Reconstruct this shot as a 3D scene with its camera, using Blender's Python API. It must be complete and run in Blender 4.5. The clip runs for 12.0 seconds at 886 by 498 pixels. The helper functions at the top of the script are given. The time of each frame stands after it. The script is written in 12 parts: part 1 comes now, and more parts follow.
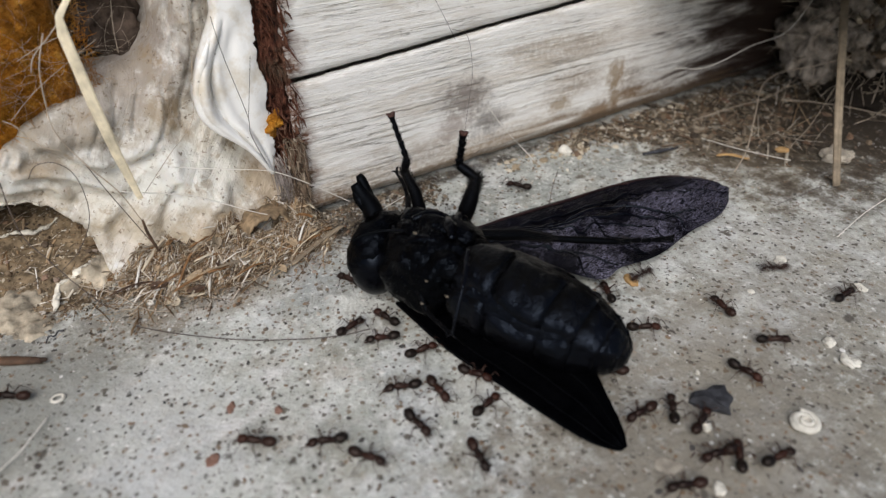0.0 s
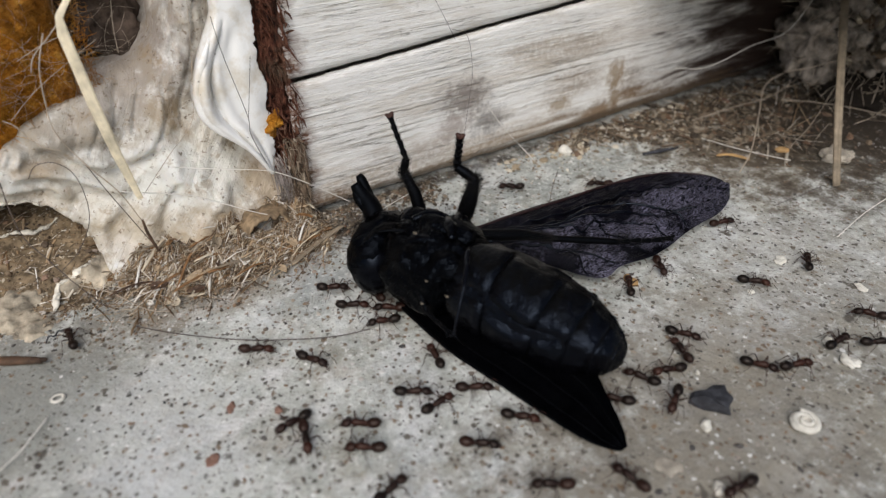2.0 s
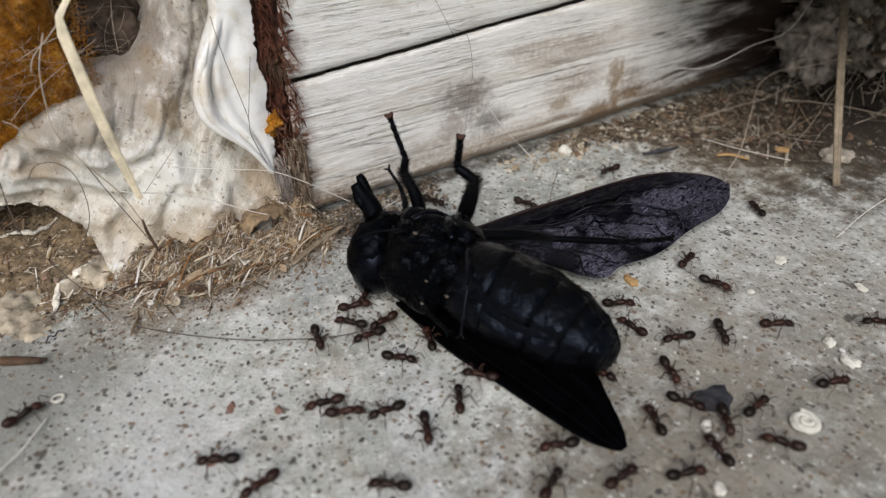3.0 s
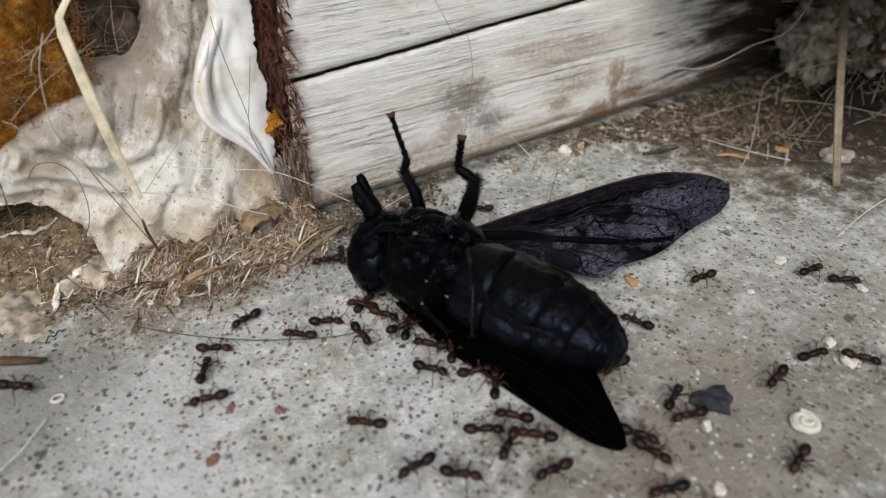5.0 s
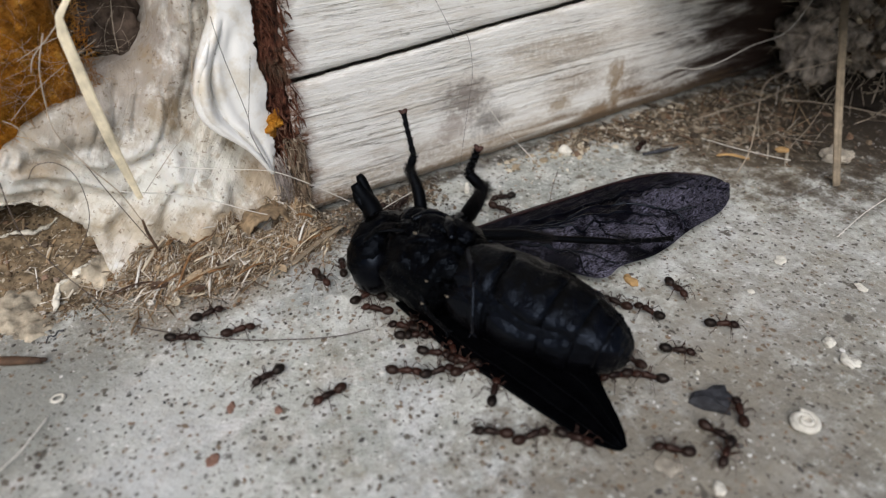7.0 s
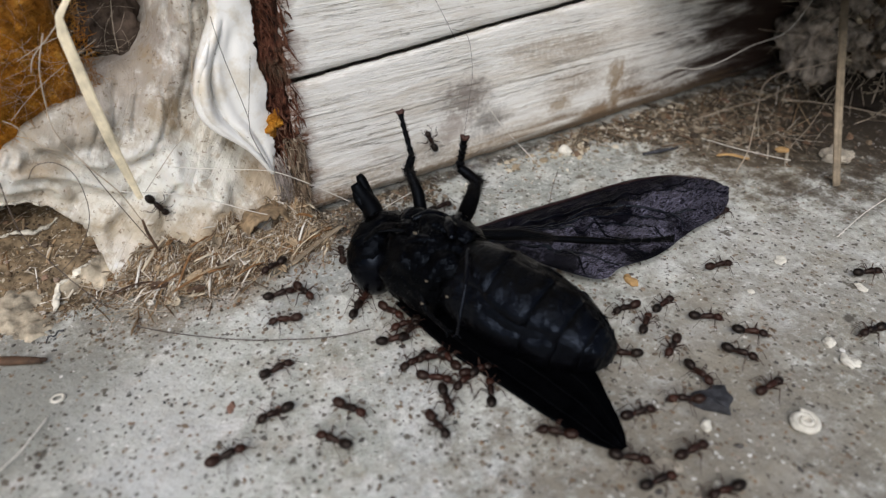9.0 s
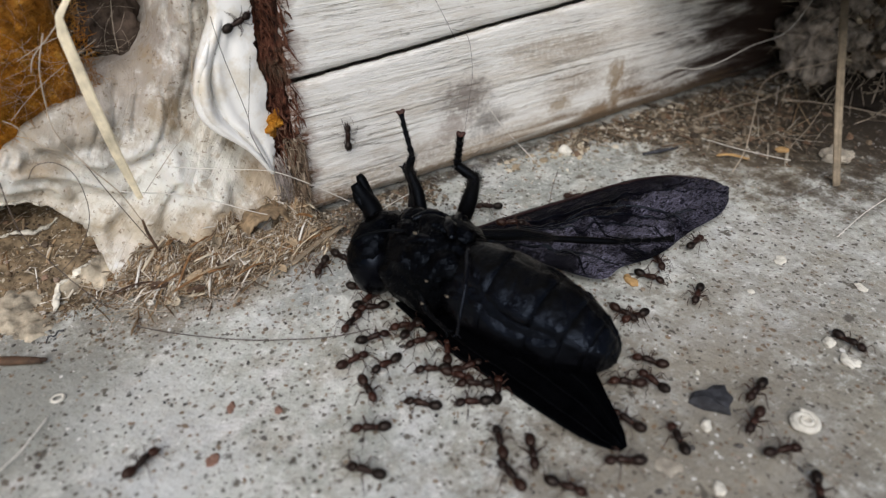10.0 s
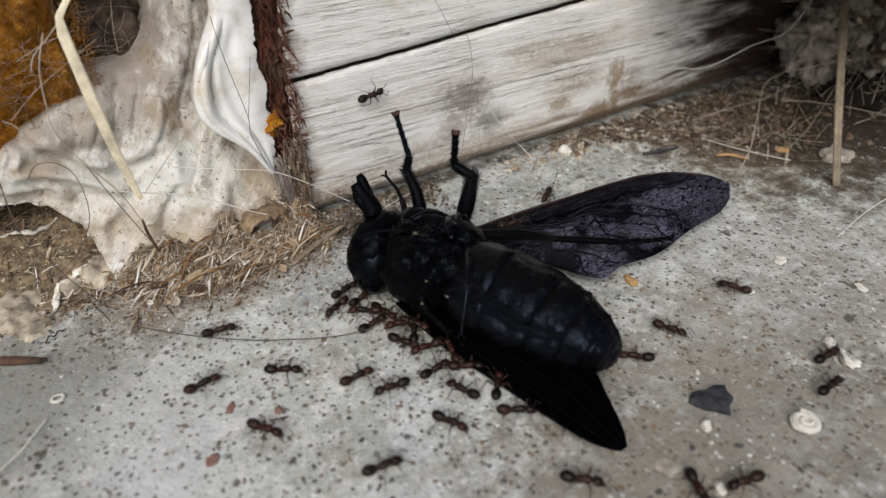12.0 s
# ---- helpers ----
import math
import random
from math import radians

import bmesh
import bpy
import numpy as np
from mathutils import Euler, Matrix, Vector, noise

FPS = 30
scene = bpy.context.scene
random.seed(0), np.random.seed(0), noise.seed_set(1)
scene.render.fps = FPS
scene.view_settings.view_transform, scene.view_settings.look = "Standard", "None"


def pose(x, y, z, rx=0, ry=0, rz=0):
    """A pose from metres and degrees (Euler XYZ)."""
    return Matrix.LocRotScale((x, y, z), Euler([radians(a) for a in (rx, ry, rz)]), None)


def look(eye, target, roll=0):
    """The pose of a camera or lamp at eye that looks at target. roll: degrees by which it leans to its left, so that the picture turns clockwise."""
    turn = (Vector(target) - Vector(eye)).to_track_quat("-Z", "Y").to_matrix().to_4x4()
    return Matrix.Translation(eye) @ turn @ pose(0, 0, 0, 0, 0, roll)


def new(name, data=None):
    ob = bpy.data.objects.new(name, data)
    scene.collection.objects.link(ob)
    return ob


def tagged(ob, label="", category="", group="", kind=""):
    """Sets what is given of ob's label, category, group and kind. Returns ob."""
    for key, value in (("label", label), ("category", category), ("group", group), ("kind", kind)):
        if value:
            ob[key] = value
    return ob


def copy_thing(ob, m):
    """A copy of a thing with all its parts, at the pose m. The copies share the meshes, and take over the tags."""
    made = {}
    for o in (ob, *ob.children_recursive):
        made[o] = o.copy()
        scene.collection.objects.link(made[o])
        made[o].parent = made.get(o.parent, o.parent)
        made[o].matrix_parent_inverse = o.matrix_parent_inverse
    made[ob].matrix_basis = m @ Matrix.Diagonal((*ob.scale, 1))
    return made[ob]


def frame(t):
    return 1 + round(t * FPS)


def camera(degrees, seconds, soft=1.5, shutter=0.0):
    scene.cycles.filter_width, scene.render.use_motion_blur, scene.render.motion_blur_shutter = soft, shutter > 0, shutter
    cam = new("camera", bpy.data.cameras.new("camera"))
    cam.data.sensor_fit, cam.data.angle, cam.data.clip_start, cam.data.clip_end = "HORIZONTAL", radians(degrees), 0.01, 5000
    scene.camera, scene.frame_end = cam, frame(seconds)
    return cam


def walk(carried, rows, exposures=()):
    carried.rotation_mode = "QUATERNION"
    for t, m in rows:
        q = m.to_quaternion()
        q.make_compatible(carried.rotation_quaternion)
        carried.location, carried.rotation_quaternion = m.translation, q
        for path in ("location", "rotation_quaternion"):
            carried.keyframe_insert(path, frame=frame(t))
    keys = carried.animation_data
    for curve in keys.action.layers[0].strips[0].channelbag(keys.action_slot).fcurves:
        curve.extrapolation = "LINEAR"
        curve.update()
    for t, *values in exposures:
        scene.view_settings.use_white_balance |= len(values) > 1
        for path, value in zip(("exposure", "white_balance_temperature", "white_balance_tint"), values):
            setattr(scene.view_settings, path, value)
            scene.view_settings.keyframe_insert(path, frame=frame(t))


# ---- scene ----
MM = 0.001

# ---------------------------------------------------------------- camera
cam = camera(66, 12.0, soft=1.25, shutter=0.5)
EYE = (-0.0200, -0.0575, 0.0380)
AIM = (0.0064, -0.01609, 0.00358)
STILL = look(EYE, AIM)
walk(cam, [(0.0, STILL), (12.0, STILL)], exposures=[(0.0, -0.1), (12.0, -0.1)])
cam.data.dof.use_dof = True
cam.data.dof.focus_distance = 0.064
cam.data.dof.aperture_fstop = 38.0

# ---------------------------------------------------------------- light
sky_world = bpy.data.worlds.new("overcast_sky")
scene.world = sky_world
sky_world.use_nodes = True
wn, wl = sky_world.node_tree.nodes, sky_world.node_tree.links
sky = wn.new("ShaderNodeTexSky")
sky.sky_type = "NISHITA"
sky.sun_disc = False
sky.sun_elevation, sky.sun_rotation = radians(44), radians(219)
sky.air_density, sky.dust_density, sky.ozone_density = 1.0, 3.0, 2.0
wl.new(sky.outputs[0], wn["Background"].inputs[0])
wn["Background"].inputs[1].default_value = 0.095
sun = new("sun", bpy.data.lights.new("sun", "SUN"))
sun.data.energy, sun.data.angle, sun.data.color = 2.3, radians(45), (1.0, 0.98, 0.955)
sun.matrix_world = look((-1.05, -1.3, 1.6), (0, 0, 0))


# ---------------------------------------------------------------- material kit
class Mat:
    """A small wrapper for writing node materials."""

    def __init__(self, name, rough=0.6, metal=0.0, coords="Object"):
        self.m = bpy.data.materials.new(name)
        self.m.use_nodes = True
        self.n, self.l = self.m.node_tree.nodes, self.m.node_tree.links
        self.b = self.n["Principled BSDF"]
        self.b.inputs["Roughness"].default_value = rough
        self.b.inputs["Metallic"].default_value = metal
        self.co = self.n.new("ShaderNodeTexCoord").outputs[coords]

    def put(self, sock, value):
        if isinstance(value, bpy.types.NodeSocket):
            self.l.new(value, sock)
        elif isinstance(value, (tuple, list)) and len(value) == 3 and sock.type == "RGBA":
            sock.default_value = (*value, 1)
        else:
            sock.default_value = value

    def set(self, name, value):
        self.put(self.b.inputs[name], value)
        return self

    def mapped(self, scale=(1, 1, 1), turn=(0, 0, 0), shift=(0, 0, 0)):
        k = self.n.new("ShaderNodeMapping")
        self.l.new(self.co, k.inputs[0])
        k.inputs["Scale"].default_value = scale
        k.inputs["Rotation"].default_value = turn
        k.inputs["Location"].default_value = shift
        return k.outputs[0]

    def noise(self, scale, detail=4, rough=0.55, vec=None, warp=0.0):
        k = self.n.new("ShaderNodeTexNoise")
        self.l.new(vec or self.co, k.inputs["Vector"])
        k.inputs["Scale"].default_value, k.inputs["Detail"].default_value = scale, detail
        k.inputs["Roughness"].default_value, k.inputs["Distortion"].default_value = rough, warp
        return k.outputs["Fac"]

    def warped(self, scale, amount):
        """Coordinates shaken by noise, for ragged shapes."""
        k = self.n.new("ShaderNodeTexNoise")
        self.l.new(self.co, k.inputs["Vector"])
        k.inputs["Scale"].default_value, k.inputs["Detail"].default_value = scale, 3
        m = self.n.new("ShaderNodeVectorMath")
        m.operation = "MULTIPLY_ADD"
        self.l.new(k.outputs["Color"], m.inputs[0])
        m.inputs[1].default_value = (amount,) * 3
        self.l.new(self.co, m.inputs[2])
        return m.outputs[0]

    def flow(self, scale):
        """Coordinates that follow a drape: straight above, swept aside below."""
        s = self.n.new("ShaderNodeSeparateXYZ")
        self.l.new(self.co, s.inputs[0])
        drop = self.math("MAXIMUM", self.math("SUBTRACT", 0.021, s.outputs[2]), 0.0)
        q = self.math("ADD", s.outputs[0], self.math("MULTIPLY", self.math("POWER", drop, 2.0), 34.0))
        j = self.n.new("ShaderNodeCombineXYZ")
        for i, (v, f) in enumerate(((q, scale[0]), (s.outputs[1], scale[1]), (s.outputs[2], scale[2]))):
            self.l.new(self.math("MULTIPLY", v, f), j.inputs[i])
        return j.outputs[0]

    def specks(self, scale, share, size, shake):
        """Ragged specks: a mask, and a random value for each."""
        v = self.warped(scale * 3.0, shake)
        d, c = self.cells(scale, v, "Distance"), self.cells(scale, v, "Color")
        split = self.n.new("ShaderNodeSeparateColor")
        self.l.new(c, split.inputs[0])
        reach = self.math("MULTIPLY", split.outputs[0], size)
        near = self.math("SUBTRACT", reach, d)
        on = self.math("MULTIPLY", self.ramp(near, (0.0, 0.0), (0.11, 1.0)), self.ramp(split.outputs[1], (1 - share, 0.0), (1 - share + 0.01, 1.0)))
        return on, split.outputs[2]

    def cells(self, scale, vec=None, out="Distance", feature="F1"):
        k = self.n.new("ShaderNodeTexVoronoi")
        k.feature = feature
        self.l.new(vec or self.co, k.inputs["Vector"])
        k.inputs["Scale"].default_value = scale
        return k.outputs[out]

    def ramp(self, fac, *stops):
        k = self.n.new("ShaderNodeValToRGB")
        self.l.new(fac, k.inputs[0])
        e = k.color_ramp.elements
        while len(e) < len(stops):
            e.new(0.5)
        for s, (p, c) in zip(e, stops):
            s.position = p
            s.color = (*c, 1) if isinstance(c, tuple) else (c, c, c, 1)
        return k.outputs[0]

    def mix(self, fac, a, b, mode="MIX"):
        k = self.n.new("ShaderNodeMix")
        k.data_type, k.blend_type = "RGBA", mode
        for s, v in ((k.inputs[0], fac), (k.inputs[6], a), (k.inputs[7], b)):
            self.put(s, v)
        return k.outputs[2]

    def math(self, op, a, b=0.0):
        k = self.n.new("ShaderNodeMath")
        k.operation = op
        self.put(k.inputs[0], a)
        self.put(k.inputs[1], b)
        return k.outputs[0]

    def island(self):
        return self.n.new("ShaderNodeNewGeometry").outputs["Random Per Island"]

    def chance(self):
        return self.n.new("ShaderNodeObjectInfo").outputs["Random"]

    def spot(self, centre, radii, rag=None):
        """1 in the middle of an ellipsoid, 0 outside it, with a ragged edge."""
        k = self.n.new("ShaderNodeVectorMath")
        k.operation = "SUBTRACT"
        self.l.new(self.co, k.inputs[0])
        k.inputs[1].default_value = centre
        d = self.n.new("ShaderNodeVectorMath")
        d.operation = "DIVIDE"
        self.l.new(k.outputs[0], d.inputs[0])
        d.inputs[1].default_value = radii
        q = self.n.new("ShaderNodeVectorMath")
        q.operation = "LENGTH"
        self.l.new(d.outputs[0], q.inputs[0])
        ragged = self.math("ADD", q.outputs["Value"], self.math("MULTIPLY", self.math("SUBTRACT", rag or self.noise(380, 7, 0.72), 0.5), 2.6))
        return self.ramp(ragged, (0.35, 1.0), (1.0, 0.0))

    def bump(self, height, strength=0.4, depth=0.0002):
        k = self.n.new("ShaderNodeBump")
        k.inputs["Strength"].default_value, k.inputs["Distance"].default_value = strength, depth
        self.l.new(height, k.inputs["Height"])
        old = self.b.inputs["Normal"].links
        if old:
            self.l.new(old[0].from_socket, k.inputs["Normal"])
        self.l.new(k.outputs[0], self.b.inputs["Normal"])
        return self


def concrete():
    k = Mat("concrete", 0.85)
    c = k.ramp(k.noise(70, 6, 0.62, None, 0.6), (0.32, (0.39, 0.405, 0.365)), (0.48, (0.55, 0.565, 0.52)), (0.66, (0.71, 0.725, 0.685)))
    c = k.mix(k.ramp(k.noise(34, 4, 0.6, k.mapped(shift=(0.3, 0.1, 0))), (0.46, 0.0), (0.62, 0.8)), c, (0.40, 0.43, 0.425))
    c = k.mix(k.ramp(k.noise(300, 5, 0.65), (0.50, 0.0), (0.68, 0.85)), c, (0.74, 0.73, 0.71))
    c = k.mix(k.ramp(k.noise(260, 5, 0.7, k.mapped(shift=(0.5, 0.2, 0))), (0.55, 0.0), (0.70, 0.65)), c, (0.36, 0.31, 0.245))
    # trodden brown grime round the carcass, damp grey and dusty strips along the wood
    # first spot: shade under the timber's edge, painted as a thin dark strip
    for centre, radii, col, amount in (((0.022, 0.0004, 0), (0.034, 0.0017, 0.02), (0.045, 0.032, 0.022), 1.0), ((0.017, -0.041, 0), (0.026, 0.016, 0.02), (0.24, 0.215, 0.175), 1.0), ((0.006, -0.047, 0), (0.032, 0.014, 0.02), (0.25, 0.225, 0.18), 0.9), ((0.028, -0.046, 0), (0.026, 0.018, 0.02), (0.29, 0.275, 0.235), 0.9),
                                       # right corner: brown dirt, its darkest spots painted for the shade by the clod
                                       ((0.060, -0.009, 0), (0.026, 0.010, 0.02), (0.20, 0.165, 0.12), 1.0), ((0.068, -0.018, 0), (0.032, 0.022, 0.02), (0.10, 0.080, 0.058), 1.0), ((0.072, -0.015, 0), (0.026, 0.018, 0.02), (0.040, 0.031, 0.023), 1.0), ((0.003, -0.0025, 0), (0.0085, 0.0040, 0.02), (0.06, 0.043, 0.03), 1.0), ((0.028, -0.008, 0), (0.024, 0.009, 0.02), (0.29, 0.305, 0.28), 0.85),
                                       ((-0.026, -0.008, 0), (0.014, 0.008, 0.02), (0.235, 0.23, 0.205), 0.9), ((-0.004, -0.010, 0), (0.007, 0.005, 0.02), (0.34, 0.36, 0.355), 0.7),
                                       ((0.036, -0.032, 0), (0.018, 0.013, 0.02), (0.40, 0.385, 0.345), 0.7), ((-0.026, 0.005, 0), (0.010, 0.009, 0.02), (0.15, 0.10, 0.06), 1.0), ((-0.012, -0.007, 0), (0.012, 0.004, 0.02), (0.30, 0.24, 0.17), 0.7)):
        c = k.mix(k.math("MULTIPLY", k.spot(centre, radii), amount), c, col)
    c = k.mix(k.ramp(k.noise(110, 5, 0.6, k.mapped(shift=(0.9, 0.4, 0)), 0.5), (0.54, 0.0), (0.66, 0.45)), c, (0.67, 0.69, 0.70))
    c = k.mix(k.ramp(k.noise(230, 5, 0.6, k.mapped(shift=(0.2, 0.7, 0)), 0.4), (0.54, 0.0), (0.64, 0.6)), c, (0.74, 0.75, 0.71))
    c = k.mix(k.ramp(k.noise(190, 5, 0.65, k.mapped(shift=(0.8, 0.1, 0)), 0.5), (0.50, 0.0), (0.64, 0.6)), c, (0.36, 0.335, 0.27))
    fine = k.noise(1100, 6, 0.78)
    c = k.mix(k.ramp(fine, (0.53, 0.0), (0.64, 0.6)), c, (0.84, 0.84, 0.81))
    c = k.mix(k.ramp(fine, (0.33, 0.75), (0.45, 0.0)), c, (0.22, 0.205, 0.175))
    c = k.mix(k.ramp(k.noise(2600, 3, 0.7), (0.36, 0.35), (0.44, 0.0)), c, (0.17, 0.16, 0.14))
    # right corner again: brown dirt, then shade painted over it almost black
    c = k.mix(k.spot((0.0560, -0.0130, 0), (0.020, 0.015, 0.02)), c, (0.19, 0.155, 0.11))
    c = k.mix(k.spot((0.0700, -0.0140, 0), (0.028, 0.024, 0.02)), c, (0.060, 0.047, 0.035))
    # damp grey, chalky lilac and trodden brown patches
    for centre, radii, col, amount in (((-0.0275, -0.0130, 0), (0.0105, 0.0110, 0.02), (0.30, 0.305, 0.275), 0.85), ((-0.0195, -0.0170, 0), (0.0070, 0.0060, 0.02), (0.70, 0.72, 0.705), 0.45), ((-0.0205, -0.0235, 0), (0.0070, 0.0050, 0.02), (0.58, 0.60, 0.605), 0.45),
                                       ((0.0100, -0.0420, 0), (0.0190, 0.0120, 0.02), (0.27, 0.245, 0.20), 0.6), ((0.0020, -0.0470, 0), (0.0190, 0.0100, 0.02), (0.30, 0.275, 0.23), 0.5), ((0.0200, -0.0340, 0), (0.0130, 0.0080, 0.02), (0.33, 0.30, 0.245), 0.45)):
        c = k.mix(k.math("MULTIPLY", k.spot(centre, radii), amount), c, col)
    for scale, share, size, shake in ((420, 0.12, 0.28, 0.0014), (760, 0.34, 0.30, 0.0010), (1250, 0.62, 0.40, 0.0007), (2100, 0.8, 0.48, 0.0004)):
        on, dice = k.specks(scale, share, size, shake)
        tone = k.ramp(dice, (0.0, (0.045, 0.043, 0.042)), (0.42, (0.13, 0.112, 0.09)), (0.66, (0.24, 0.155, 0.09)), (0.76, (0.72, 0.71, 0.68)), (1.0, (0.82, 0.81, 0.78)))
        c = k.mix(k.math("MULTIPLY", on, 0.9), c, tone)
    k.set("Base Color", c).set("Specular IOR Level", 0.25)
    k.bump(k.noise(320, 6, 0.7), 0.7, 0.0006).bump(k.noise(1300, 5, 0.7), 0.55, 0.0003)
    return k.m


def weathered_wood():
    k = Mat("weathered_wood", 0.8)
    lean = (0, radians(3.8), 0)
    grain = k.noise(1.0, 8, 0.74, k.mapped((34, 2900, 2900), lean), 0.2)
    broad = k.noise(1.0, 5, 0.6, k.mapped((50, 260, 260), lean), 0.6)
    c = k.ramp(grain, (0.27, (0.52, 0.465, 0.385)), (0.38, (0.80, 0.775, 0.715)), (0.52, (0.95, 0.94, 0.905)))
    c = k.mix(k.ramp(broad, (0.52, 0.0), (0.72, 0.5)), c, (0.56, 0.48, 0.385))
    c = k.mix(k.ramp(k.noise(1.0, 4, 0.55, k.mapped((35, 300, 300), lean, (3, 1, 0)), 0.4), (0.52, 0.0), (0.70, 0.7)), c, (0.86, 0.85, 0.825))
    c = k.mix(k.ramp(k.noise(1.0, 5, 0.6, k.mapped((170, 5600, 5600), lean, (1, 4, 2)), 0.5), (0.34, 0.32), (0.40, 0.0)), c, (0.20, 0.16, 0.12))
    c = k.mix(k.ramp(k.noise(700, 5, 0.7), (0.60, 0.0), (0.72, 0.6)), c, (0.45, 0.41, 0.36))
    crack = k.math("ABSOLUTE", k.math("SUBTRACT", k.noise(1.0, 5, 0.6, k.mapped((30, 1700, 1700), lean, (5, 2, 1)), 0.15), 0.5))
    split = k.math("MULTIPLY", k.ramp(crack, (0.005, 1.0), (0.017, 0.0)), k.ramp(k.noise(1.0, 3, 0.5, k.mapped((60, 300, 300), lean)), (0.45, 0.0), (0.57, 0.75)))
    c = k.mix(split, c, (0.15, 0.115, 0.08))
    fibre = k.noise(1.0, 6, 0.7, k.mapped((330, 4600, 4600), lean, (4, 2, 7)), 0.7)
    c = k.mix(k.ramp(fibre, (0.53, 0.0), (0.67, 0.5)), c, (0.50, 0.435, 0.355))
    c = k.mix(k.ramp(fibre, (0.32, 0.6), (0.44, 0.0)), c, (0.96, 0.95, 0.92))
    c = k.mix(k.ramp(k.noise(1.0, 6, 0.7, k.mapped((120, 420, 420), lean, (7, 3, 1)), 0.8), (0.54, 0.0), (0.68, 0.5)), c, (0.62, 0.55, 0.455))
    streaky = k.noise(1.0, 7, 0.65, k.mapped((70, 520, 520), lean, (2, 0, 5)), 0.5)
    broken = k.ramp(k.math("ADD", k.noise(1500, 5, 0.75), k.math("MULTIPLY", k.noise(1.0, 4, 0.6, k.mapped((260, 3000, 3000), lean)), 0.5)), (0.60, 0.25), (0.85, 1.0))
    for centre, radii, col, amount in (
            ((0.0195, 0, 0.0085), (0.0044, 0.02, 0.0032), (0.30, 0.255, 0.22), 0.8),
            ((0.0150, 0, 0.0030), (0.0240, 0.02, 0.0030), (0.50, 0.42, 0.33), 0.8),
            ((0.0330, 0, 0.0120), (0.0120, 0.02, 0.0022), (0.45, 0.37, 0.28), 0.7),
            ((0.0360, 0, 0.0075), (0.0060, 0.02, 0.0020), (0.33, 0.25, 0.17), 0.7),
            ((0.0235, 0, 0.0055), (0.0030, 0.02, 0.0016), (0.22, 0.20, 0.18), 0.7),
            ((0.0450, 0, 0.0062), (0.0032, 0.02, 0.0032), (0.23, 0.16, 0.10), 0.7),
            ((0.0415, 0, 0.0018), (0.0050, 0.02, 0.0016), (0.25, 0.17, 0.09), 0.75),
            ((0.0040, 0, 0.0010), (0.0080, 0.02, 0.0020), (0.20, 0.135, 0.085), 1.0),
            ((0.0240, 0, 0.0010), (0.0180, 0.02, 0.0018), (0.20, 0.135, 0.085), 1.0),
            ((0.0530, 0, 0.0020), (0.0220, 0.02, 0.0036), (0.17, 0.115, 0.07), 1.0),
            ((0.0000, 0, 0.0100), (0.0022, 0.02, 0.0200), (0.17, 0.075, 0.04), 1.0),
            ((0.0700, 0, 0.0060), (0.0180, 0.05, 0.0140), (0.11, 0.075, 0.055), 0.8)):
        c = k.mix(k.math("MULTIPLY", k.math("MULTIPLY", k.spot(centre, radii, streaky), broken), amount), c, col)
    # Shade over the timber's right end, painted as two near-black brown spots.
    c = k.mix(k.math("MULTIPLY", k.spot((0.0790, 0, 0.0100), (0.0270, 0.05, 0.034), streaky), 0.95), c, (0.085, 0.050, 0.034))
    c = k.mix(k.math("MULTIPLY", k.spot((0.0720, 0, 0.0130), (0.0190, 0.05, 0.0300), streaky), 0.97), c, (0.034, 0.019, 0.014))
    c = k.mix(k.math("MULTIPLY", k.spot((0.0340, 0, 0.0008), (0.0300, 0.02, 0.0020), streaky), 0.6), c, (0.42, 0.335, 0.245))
    fleck = k.noise(900, 6, 0.7)
    for centre, radii, col, amount in (((0.0198, 0, 0.0092), (0.0036, 0.02, 0.0026), (0.22, 0.185, 0.16), 0.6), ((0.0226, 0, 0.0056), (0.0030, 0.02, 0.0022), (0.20, 0.18, 0.165), 0.6), ((0.0180, 0, 0.0060), (0.0026, 0.02, 0.0020), (0.36, 0.29, 0.25), 0.6), ((0.0280, 0, 0.0003), (0.0360, 0.02, 0.0020), (0.35, 0.27, 0.19), 0.75), ((0.0421, 0, 0.0073), (0.0022, 0.02, 0.0022), (0.30, 0.21, 0.12), 0.80), ((0.0424, 0, 0.0046), (0.0013, 0.02, 0.0022), (0.27, 0.19, 0.11), 0.80), ((0.0402, 0, 0.0029), (0.0034, 0.02, 0.0014), (0.22, 0.15, 0.09), 0.85), ((0.0332, 0, 0.0052), (0.0022, 0.02, 0.0012), (0.33, 0.24, 0.14), 0.75)):
        c = k.mix(k.math("MULTIPLY", k.spot(centre, radii, fleck), amount), c, col)
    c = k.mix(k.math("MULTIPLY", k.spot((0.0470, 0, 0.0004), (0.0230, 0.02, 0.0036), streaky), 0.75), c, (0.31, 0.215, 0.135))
    rag = k.warped(1500, 0.0006)
    cell, tone = k.cells(560, rag, "Distance"), k.cells(560, rag, "Color")
    pit = k.math("MULTIPLY", k.ramp(cell, (0.10, 1.0), (0.14, 0.0)), k.ramp(tone, (0.52, 0.0), (0.56, 1.0)))
    c = k.mix(pit, c, (0.09, 0.075, 0.06))
    k.set("Base Color", c).set("Specular IOR Level", 0.25)
    k.bump(grain, 0.55, 0.0004).bump(k.math("SUBTRACT", 1.0, split), 0.5, 0.0003).bump(k.noise(1800, 4, 0.7), 0.35, 0.00015).bump(k.noise(1.0, 6, 0.65, k.mapped((150, 5600, 5600), lean), 0.4), 0.7, 0.00022)
    return k.m


